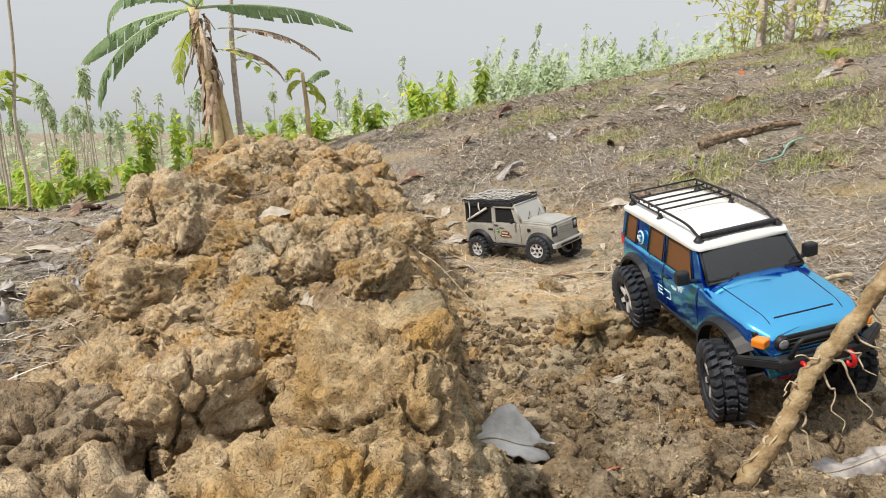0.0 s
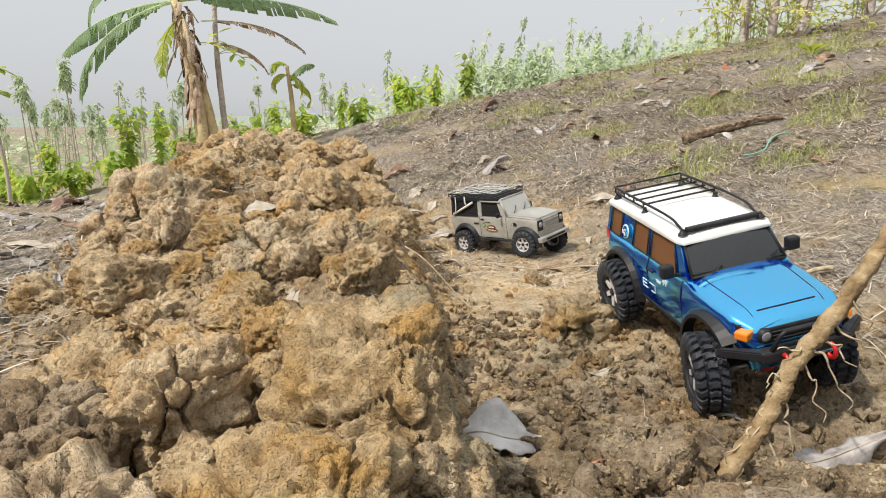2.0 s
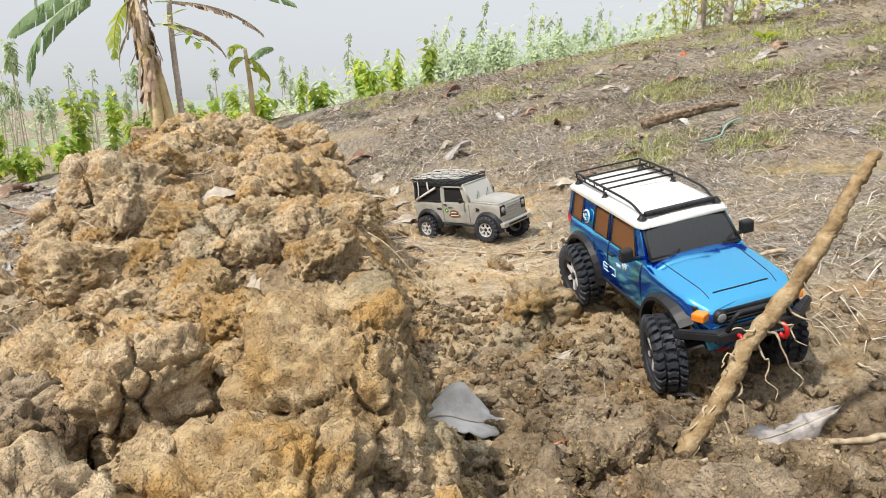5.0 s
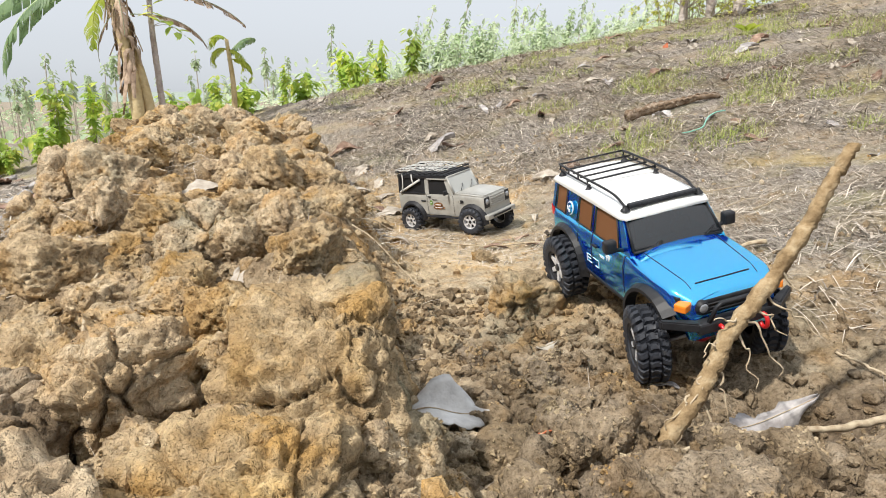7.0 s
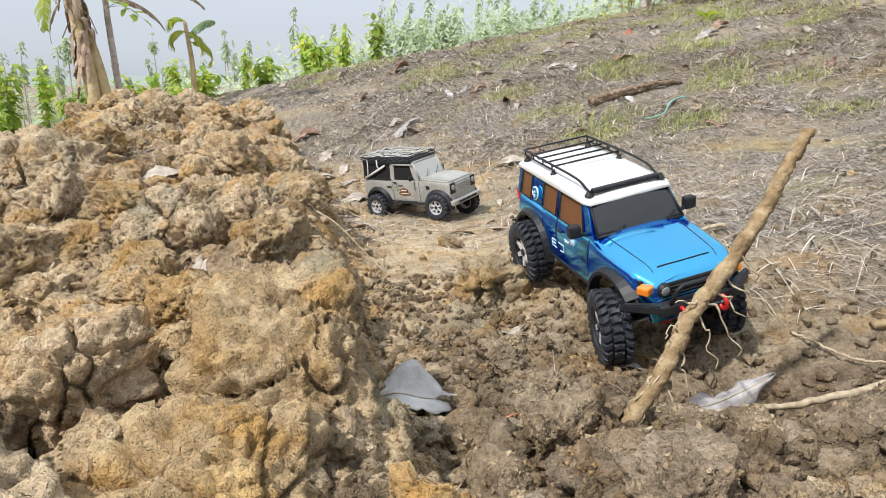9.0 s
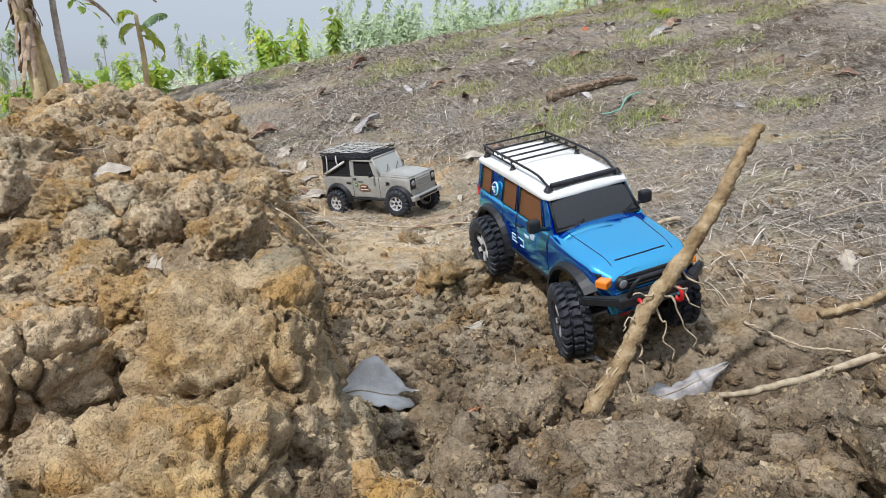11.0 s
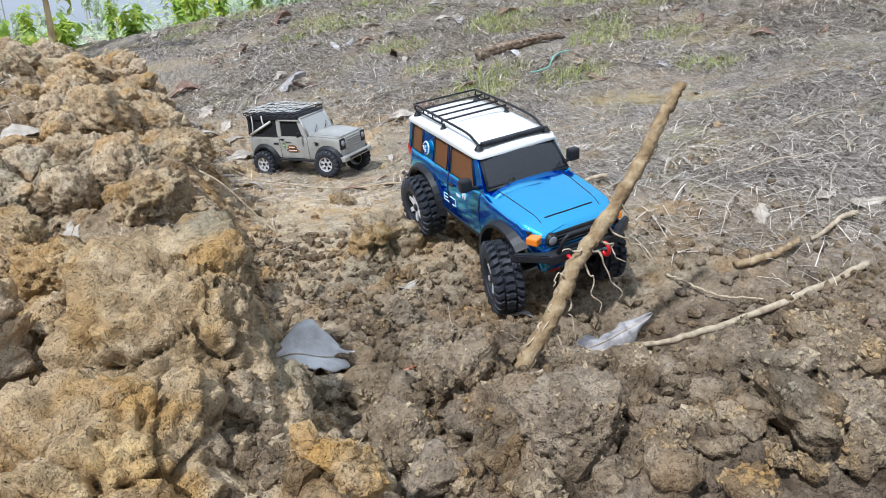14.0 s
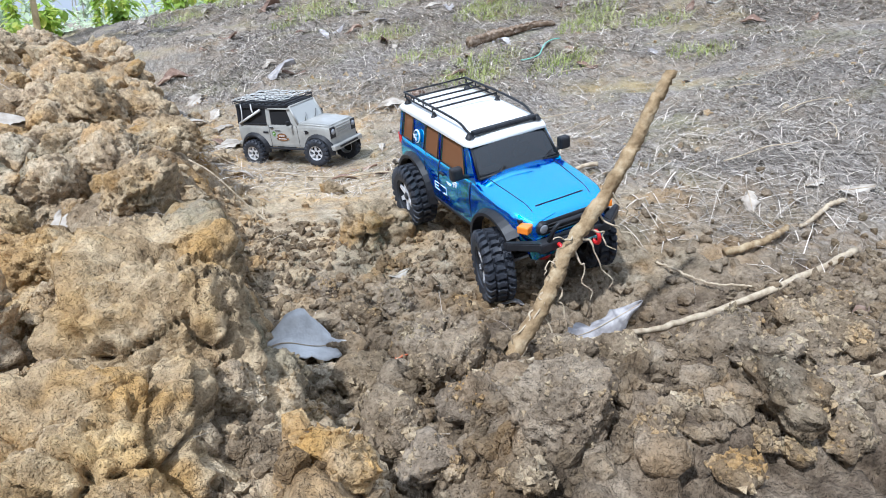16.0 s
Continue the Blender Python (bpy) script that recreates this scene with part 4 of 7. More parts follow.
# ---- dry leaves ----
def dry_leaf(name, x, y, length, width, heading, pitch, curl, mat, label, seed, lift=0.004, roll=0.0, jag=0.0, z=None, level=False):
    """A curled dead leaf with midrib, side veins and thickness, its stalk end at x, y."""
    r = random.Random(seed)
    nu, nv = 16, 10
    verts, faces = [], []
    ph = r.uniform(0, 6)
    top = []
    for i in range(nu + 1):
        u = i / nu
        half = width / 2 * (math.sin(math.pi * min(1, u * 0.93 + 0.06)) ** 0.75) * (1 - 0.15 * u)
        for j in range(nv + 1):
            v = j / nv * 2 - 1
            edge = 1 + jag * (0.7 * math.sin(u * 13 + ph + v * 2) + 0.6 * math.sin(u * 29 + 2 * ph) + 0.4 * math.sin(u * 51 + ph)) * abs(v)
            yy = v * half * edge
            zz = 0.6 * curl * width * (v * v) * math.sin(u * 4 + ph) + curl * length * 0.12 * math.sin(u * 5 + ph) + 0.10 * curl * width * math.sin(v * 5 + ph * 2 + u * 7) + 0.012 * length * math.sin(9 * u - 4 * abs(v) + ph)
            zz -= 0.03 * width * math.exp(-(v * 9) ** 2)
            top.append(Vector((u * length, yy, zz)))
    th = 0.0016
    verts = top + [p + Vector((0, 0, -th)) for p in top]
    m = len(top)
    w = nv + 1
    for i in range(nu):
        for j in range(nv):
            a = i * w + j
            faces.append((a, a + w, a + w + 1, a + 1))
            faces.append((m + a, m + a + 1, m + a + w + 1, m + a + w))
    rim = [(i * w, (i + 1) * w) for i in range(nu)] + [((i + 1) * w + nv, i * w + nv) for i in range(nu)] + [(j + 1, j) for j in range(nv)] + [(nu * w + j, nu * w + j + 1) for j in range(nv)]
    for a, b in rim:
        faces.append((a, a + m, b + m, b))
    ob = mesh_of(name, verts, faces, mat)
    # the stalk and midrib, a little proud
    rib = [top[i * w + nv // 2] + Vector((0, 0, 0.0012)) for i in range(nu + 1)]
    rv, rf = tube_data([rib[0] - Vector((length * 0.12, 0, 0))] + rib, [0.012 * width] + [max(0.0007, 0.016 * width * (1 - i / nu)) for i in range(nu + 1)], 5)
    mesh_of("midrib", rv, rf, M_TWIG, ob)
    e = max(0.03, length * 0.4)
    gx, gy = (ground(x + e, y) - ground(x - e, y)) / (2 * e), (ground(x, y + e) - ground(x, y - e)) / (2 * e)
    up = Vector((0, 0, 1)) if level else Vector((-gx, -gy, 1)).normalized()
    fall = Vector((0, 0, 1)).rotation_difference(up).to_matrix().to_4x4()
    turn = fall @ pose(0, 0, 0, math.degrees(roll), -pitch, heading)
    base = ground(x, y) if z is None else z
    for u in (0.15, 0.4, 0.65, 0.9):
        for v in (-0.35, 0, 0.35):
            q = turn @ Vector((u * length, v * width, 0))
            lift = max(lift, min(ground(x + q.x, y + q.y) - base - q.z, 0.04) * 0.9 + 0.004)
    ob.matrix_world = Matrix.Translation((x, y, base + lift)) @ fall @ pose(0, 0, 0, math.degrees(roll), -pitch, heading)
    return tagged(ob, label, "leaf", "fallen leaves")


# x, y, length, width, heading, pitch, curl, material, label
TRENCH_AND_BANK_LEAVES = [
    (0.50, 0.79, 0.12, 0.05, 5, 3, 0.4, M_LEAF_BROWN, "dark brown dry leaf in the hollow"),
    (-0.26, 1.20, 0.075, 0.05, 80, 40, 0.4, M_LEAF_PALE, "whitish torn leaf between clods"),
    (-1.21, 2.19, 0.20, 0.13, 30, 30, 0.5, M_LEAF_BROWN, "dark curled dry leaf beside the spoil bank"),
    (-1.28, 2.0, 0.18, 0.08, 0, 4, 0.3, M_LEAF_PALE, "pale dry leaf beside the spoil bank"),
    (-1.5, 2.6, 0.22, 0.14, 200, 8, 0.4, M_LEAF_GREY, "grey dry leaf beside the spoil bank"),
    (-1.35, 2.75, 0.24, 0.15, 20, 12, 0.4, M_LEAF_GREY, "grey dry leaf beside the spoil bank"),
    (-1.7, 2.9, 0.22, 0.12, 60, 10, 0.5, M_LEAF_BROWN, "brown dry leaf beside the spoil bank"),
    (-1.9, 2.7, 0.20, 0.12, 120, 10, 0.4, M_LEAF_GREY, "grey dry leaf beside the spoil bank"),
    (-0.92, 1.2, 0.09, 0.06, 60, 35, 0.5, M_LEAF_BROWN, "dark violet-brown leaf beside the spoil bank"),
    (0.30, 5.55, 0.34, 0.2, 10, 14, 0.6, M_LEAF_BROWN, "large red-brown dry leaf on the hillside"),
]
HILLSIDE_LEAVES = [
    (0.20, 3.66, 0.32, 0.16, 12, 10, 0.45, M_LEAF_GREY, "large grey dry leaf on the hillside"),
    (1.02, 4.41, 0.17, 0.10, 20, 12, 0.5, M_LEAF_GREY, "grey dry leaf on the hillside"),
    (1.38, 4.52, 0.22, 0.08, 10, 8, 0.4, M_LEAF_PALE, "pale dry leaf on the hillside"),
    (1.75, 4.3, 0.25, 0.13, 20, 16, 0.6, M_LEAF_BROWN, "dark dry leaf on the hillside"),
    (2.1, 3.87, 0.26, 0.16, 15, 4, 0.2, M_LEAF_PALE, "flat whitish dry leaf on the hillside"),
    (2.45, 5.24, 0.20, 0.12, 60, 12, 0.5, M_LEAF_GREY, "whitish dry leaf on the hillside"),
    (2.42, 4.57, 0.30, 0.14, 10, 8, 0.4, M_LEAF_GREY, "grey dry leaf on the hillside"),
    (2.62, 4.75, 0.28, 0.14, 15, 8, 0.5, M_LEAF_BROWN, "dark dry leaf on the hillside"),
    (1.68, 5.25, 0.2, 0.08, 5, 8, 0.5, M_LEAF_BROWN, "dark dry leaf on the hillside"),
    (2.2, 5.2, 0.10, 0.08, 30, 20, 0.5, M_LEAF_RED, "rust-red dry leaf on the hillside"),
    (0.52, 4.57, 0.13, 0.06, 10, 10, 0.5, M_LEAF_BROWN, "brown dry leaf on the hillside"),
    (0.95, 4.75, 0.2, 0.12, 20, 10, 0.5, M_LEAF_PALE, "pale dry leaf on the hillside"),
]
SLOPE_LEAVES = [
    (0.66, 2.80, 0.22, 0.09, -8, 8, 0.5, M_LEAF_PALE, "crumpled tan leaf on the slope"),
    (0.80, 2.86, 0.16, 0.07, 20, 14, 0.6, M_LEAF_BROWN, "crumpled brown leaf on the slope"),
    (0.36, 3.7, 0.16, 0.09, 10, 20, 0.6, M_LEAF_BROWN, "dark dry leaf on the slope"),
    (-0.54, 6.1, 0.16, 0.12, 40, 12, 0.4, M_LEAF_PALE, "pale dry leaf far along the track"),
    (-0.56, 1.95, 0.17, 0.10, 40, 32, 0.3, M_LEAF_PALE, "tan dry leaf leaning between clods"),
    (-0.28, 4.0, 0.26, 0.14, 15, 24, 0.6, M_LEAF_BROWN, "folded brown leaf in the wheel track"),
    (-0.12, 3.42, 0.2, 0.1, 60, 8, 0.4, M_LEAF_PALE, "pale dry leaf in the wheel track"),
    (-0.06, 2.8, 0.17, 0.08, 10, 6, 0.3, M_LEAF_PALE, "pale dry leaf in the wheel track"),
    (0.0, 2.55, 0.2, 0.09, 45, 8, 0.3, M_LEAF_PALE, "pale dry leaf in the wheel track"),
    (0.20, 0.79, 0.04, 0.014, 10, 8, 0.6, M_LEAF_RED, "small rust-red curled leaf in the trench"),
    (0.30, 0.63, 0.035, 0.02, 60, 25, 0.6, M_LEAF_BROWN, "small violet-brown leaf between clods"),
    (0.13, 0.66, 0.03, 0.018, 70, 20, 0.4, M_LEAF_GREY, "small grey leaf between clods"),
]
SMALL_LEAVES = [
    (1.29, 1.085, 0.085, 0.04, -12, 5, 0.4, M_LEAF_PALE, "whitish dry leaf on the slope"),
    (1.235, 1.12, 0.06, 0.032, 10, 10, 0.4, M_LEAF_PALE, "whitish dry leaf on the slope"),
    (0.86, 0.66, 0.07, 0.04, 20, 12, 0.5, M_LEAF_BROWN, "red-brown dry leaf on the trench edge"),
    (1.08, 1.10, 0.05, 0.035, 70, 40, 0.5, M_LEAF_PALE, "small pale leaf standing on the slope"),
    (0.45, 1.95, 0.05, 0.03, 20, 10, 0.5, M_LEAF_BROWN, "small dark leaf in the wheel track"),
    (1.75, 2.25, 0.06, 0.03, 20, 10, 0.5, M_LEAF_GREY, "small dark leaf on the slope"),
    (2.5, 3.3, 0.16, 0.08, 25, 15, 0.6, M_LEAF_BROWN, "red-brown dry leaf on the hillside"),
    (2.35, 3.25, 0.14, 0.07, 10, 10, 0.6, M_LEAF_GREY, "grey dry leaf on the hillside"),
    (0.28, 1.10, 0.05, 0.025, 30, 10, 0.5, M_LEAF_PALE, "small pale leaf in the trench"),
    (0.44, 0.97, 0.045, 0.015, -30, 12, 0.6, M_LEAF_GREY, "small grey curled leaf in the trench"),
]
for k, (x, y, length, width, heading, pitch, curl, mat, label) in enumerate(TRENCH_AND_BANK_LEAVES + HILLSIDE_LEAVES + SLOPE_LEAVES + SMALL_LEAVES):
    dry_leaf("dry_leaf", x, y, length * (0.78 if y > 2.3 else 1.0), width * (0.7 if y > 2.3 else 0.95), heading, pitch * 0.4, curl * 0.75, mat, label, 500 + k, jag=0.3)
for k in range(64):
    r = random.Random(1200 + k)
    x, y = r.uniform(-0.5, 3.4), r.uniform(2.6, 6.2)
    if x < 0.7 - 0.35 * (y - 2.4) or math.hypot(x - 0.29, y - 2.4) < 0.3:
        continue
    mat = r.choice([M_LEAF_BROWN, M_LEAF_GREY, M_LEAF_BROWN, M_LEAF_PALE])
    tint = {M_LEAF_BROWN: "brown", M_LEAF_GREY: "grey", M_LEAF_PALE: "pale"}[mat]
    dry_leaf("dry_leaf", x, y, r.uniform(0.06, 0.15), r.uniform(0.035, 0.08), r.uniform(0, 360), r.uniform(0, 12), r.uniform(0.3, 0.6), mat, "small curled " + tint + " leaf among the straw", 1300 + k, jag=0.35)
for k in range(84):
    r = random.Random(2200 + k)
    y = 0.85 + 2.9 * r.random() ** 0.9
    x = float(mound_edges(np.array(y))[1]) - 0.02 - r.random() ** 1.3 * (0.25 + 0.35 * y)
    mat = r.choice([M_LEAF_BROWN, M_LEAF_ASH, M_LEAF_ASH, M_LEAF_GREY])
    tint = {M_LEAF_BROWN: "brown", M_LEAF_GREY: "grey", M_LEAF_ASH: "ash-grey"}[mat]
    dry_leaf("dry_leaf", x, y, r.uniform(0.04, 0.08) + 0.02 * y, r.uniform(0.02, 0.04) + 0.009 * y, r.uniform(0, 360), r.uniform(0, 6), r.uniform(0.2, 0.5), mat, "curled " + tint + " dry leaf beside the spoil bank", 2300 + k, jag=0.2)
for k in range(16):
    r = random.Random(2500 + k)
    x, y = r.uniform(-0.15, 0.8), r.uniform(1.85, 3.1)
    if math.hypot(x - 0.29, y - 2.40) < 0.24:
        continue
    mat = r.choice([M_LEAF_PALE, M_LEAF_ASH, M_LEAF_BROWN])
    tint = {M_LEAF_BROWN: "brown", M_LEAF_PALE: "pale", M_LEAF_ASH: "ash-grey"}[mat]
    dry_leaf("dry_leaf", x, y, r.uniform(0.05, 0.11), r.uniform(0.025, 0.05), r.uniform(0, 360), r.uniform(0, 6), r.uniform(0.2, 0.5), mat, "crumpled " + tint + " leaf scrap beside the wheel track", 2600 + k, jag=0.25)
dry_leaf("dry_leaf", 0.625, 1.755, 0.20, 0.115, 35, 62, 0.12, M_LEAF_PALE, "large pale dry leaf standing against the slope", 600, lift=-0.02, roll=radians(30), jag=0.08)


dry_leaf("dry_leaf", 0.045, 0.825, 0.105, 0.085, -8, 3, 0.4, M_LEAF_WHITE, "torn whitish dry leaf in the trench", 640, lift=0.014, roll=radians(22), jag=0.10, level=True)
dry_leaf("dry_leaf", 0.468, 0.790, 0.165, 0.046, 16, 7, 0.5, M_LEAF_GREY, "curled grey dry leaf in the hollow", 641, lift=0.018, roll=radians(24), jag=0.34, level=True)


# a curl of grey leaf standing in the hollow, and the twig ends about the slope
dry_leaf("dry_leaf", 0.545, 0.845, 0.12, 0.045, 20, 3, 0.35, M_LEAF_ASH, "torn grey leaf standing in the hollow", 611, jag=0.4)


# ---- sticks ----
def stick_thing(name, label, points, radii, mat, category="stick", n=5, sides=9, wob=0.16, seed=0, jitter=0.0):
    r = random.Random(seed)
    line = smooth_path(points, n)
    if isinstance(radii, tuple):
        rad = [radii[0] + (radii[1] - radii[0]) * i / (len(line) - 1) for i in range(len(line))]
    else:
        rad = [radii] * len(line)
    line = [p + Vector((r.uniform(-1, 1), r.uniform(-1, 1), r.uniform(-1, 1))) * jitter for p in line]
    root = line[0].copy()
    ob = tube(name, [p - root for p in line], rad, mat, None, sides, wobble=wob, rng=r)
    ob.location = root
    return tagged(ob, label, category), line


MAIN = [(0.355, 0.742, -0.02), (0.362, 0.746, 0.014), (0.413, 0.762, 0.08), (0.45, 0.776, 0.146), (0.496, 0.781, 0.206), (0.539, 0.784, 0.274), (0.569, 0.786, 0.335), (0.598, 0.789, 0.39)]
big_stick, main_line = stick_thing("root_stick", "thick earthy root standing slantwise out of the trench", MAIN, (0.0125, 0.0078), M_STICK, n=12, sides=16, wob=0.20, seed=3, jitter=0.0016)
ROOTLETS = [(0.30, -0.055, -0.05), (0.44, -0.04, -0.02), (0.46, 0.03, -0.075), (0.50, 0.05, -0.085), (0.56, 0.075, -0.055), (0.27, 0.05, -0.10), (0.2, 0.012, -0.08), (0.48, -0.045, 0.012), (0.36, 0.02, -0.07), (0.34, -0.05, -0.075), (0.40, -0.03, -0.06), (0.25, -0.03, -0.05), (0.53, 0.035, -0.03), (0.62, 0.03, -0.03)]
for k, (at, dx, dz) in enumerate(ROOTLETS):
    r = random.Random(700 + k)
    p = main_line[int(at * (len(main_line) - 1))] - main_line[0]
    q = [p + Vector((dx * t + r.uniform(-0.006, 0.006) * (t > 0), -0.018 * t + r.uniform(-0.004, 0.004), dz * t * t * 0.5 + dz * 0.5 * t + r.uniform(-0.005, 0.005) * (t > 0))) for t in [i / 8 for i in range(9)]]
    line = smooth_path(q, 3)
    tube("rootlet", line, [0.0019 * (1 - 0.7 * i / len(line)) for i in range(len(line))], M_TWIG, big_stick, 6, wobble=0.35, rng=r)


def on_ground(points, lift):
    """Points lying over the ground, borne by its high spots."""
    flat = smooth_path([(x, y, 0) for x, y in points], 5)
    high = [max(ground(p.x + dx, p.y + dy) for dx in (-0.012, 0, 0.012) for dy in (-0.012, 0, 0.012)) for p in flat]
    out = []
    for i, p in enumerate(flat[::2]):
        near = high[max(0, 2 * i - 3):2 * i + 4]
        out.append((p.x, p.y, 0.5 * max(near) + 0.5 * sum(near) / len(near) + lift))
    return out


stick_thing("branch", "bare pale branch lying along the trench edge", [(0.355, 0.695, 0.034), (0.423, 0.71, 0.039), (0.517, 0.722, 0.040), (0.60, 0.735, 0.034), (0.75, 0.77, 0.036), (0.962, 0.82, 0.052), (1.096, 0.86, 0.064)], (0.0024, 0.0068), M_TWIG, "branch", n=8, seed=4, jitter=0.0012, wob=0.22)
stick_thing("branch", "dry brown root half buried in the slope", on_ground([(0.875, 0.941), (0.951, 0.946), (1.03, 0.97), (1.06, 0.985)], 0.003), (0.0075, 0.0055), M_STICK, "branch", n=7, seed=5, jitter=0.001)
stick_thing("branch", "dry root lying on the slope", on_ground([(1.09, 0.985), (1.15, 1.01), (1.22, 1.04), (1.289, 1.054)], 0.004), (0.004, 0.0055), M_TWIG, "branch", n=7, seed=6, jitter=0.001)
stick_thing("twig", "thin dry twig lying on the slope", on_ground([(0.762, 0.985), (0.775, 0.935), (0.784, 0.887), (0.80, 0.84), (0.825, 0.80)], 0.006), (0.0022, 0.0018), M_TWIG, "twig", n=6, seed=7, jitter=0.001)
stick_thing("twig", "thin dry twig on the trench edge", [(0.56, 0.43, ground(0.56, 0.43) + 0.005), (0.622, 0.43, ground(0.622, 0.43) + 0.012), (0.68, 0.424, ground(0.68, 0.424) + 0.03)], (0.0025, 0.0018), M_TWIG, "twig", seed=8)
stick_thing("twig", "dry twig lying across the wheel track", on_ground([(-0.04, 2.05), (0.055, 2.06), (0.228, 1.985), (0.36, 1.95), (0.504, 1.919)], 0.006), (0.0016, 0.0024), M_TWIG, "twig", seed=9)
stick_thing("twig", "thin root arching over the clods", [(-0.06, 1.62, ground(-0.06, 1.62) + 0.01), (-0.01, 1.6, ground(-0.01, 1.6) + 0.05), (0.06, 1.58, ground(0.06, 1.58) + 0.03), (0.1, 1.55, ground(0.1, 1.55))], (0.002, 0.0015), M_TWIG, "twig", seed=10)
stick_thing("twig", "thin twig leaning on the clods", [(-0.45, 1.0, ground(-0.45, 1.0)), (-0.47, 1.1, ground(-0.47, 1.1) + 0.03), (-0.5, 1.25, ground(-0.5, 1.25) + 0.05)], (0.004, 0.002), M_TWIG, "twig", seed=11)
stick_thing("twig", "thin pale twig lying on the slope", on_ground([(0.56, 1.3), (0.72, 1.36), (0.86, 1.48), (0.95, 1.5)], 0.008), (0.003, 0.006), M_TWIG, "twig", seed=13)
log, log_line = stick_thing("log", "rotten brown log lying on the hillside", on_ground([(1.32, 3.5), (1.44, 3.53), (1.56, 3.52), (1.68, 3.54), (1.86, 3.58)], 0.010), (0.030, 0.012), varied("rotten_wood", [(0.3, (0.10, 0.062, 0.036)), (0.5, (0.21, 0.15, 0.10)), (0.7, (0.38, 0.31, 0.24))], 30.0, 0.9, 0.8, 70.0, 0.01), "log", seed=12, wob=0.10, n=9)
for k, (a, b, dy, dz) in enumerate([(0.05, 0.8, -0.018, 0.012), (0.25, 1.0, 0.012, 0.016), (0.0, 0.45, 0.015, 0.006)]):
    seg = log_line[int(a * (len(log_line) - 1)):int(b * (len(log_line) - 1)) + 1]
    tube("splinter", [p - log_line[0] + Vector((0, dy, dz + 0.004 * math.sin(i))) for i, p in enumerate(seg)], [0.013 * (1 - 0.8 * i / len(seg)) for i in range(len(seg))], log.data.materials[0], log, 6, wobble=0.3, rng=random.Random(k))
stick_thing("string", "turquoise plastic string lying on the hillside", on_ground([(1.40, 3.0), (1.5, 3.03), (1.58, 3.12), (1.72, 3.2)], 0.012), (0.003, 0.003), M_STRING, "string", seed=14, wob=0.0)
for k in range(26):
    r = random.Random(800 + k)
    x, y = r.uniform(0.9, 2.4), r.uniform(1.0, 3.6)
    a, ln = r.gauss(0.3, 0.7), r.uniform(0.08, 0.25)
    stick_thing("twig", "thin dry twig lying on the slope", on_ground([(x, y), (x + ln * 0.5 * math.cos(a), y + ln * 0.5 * math.sin(a) + r.uniform(-0.02, 0.02)), (x + ln * math.cos(a), y + ln * math.sin(a))], 0.006), (0.002, 0.0014), M_TWIG, "twig", n=4, sides=6, seed=k)[0]["group"] = "twigs on the slope"


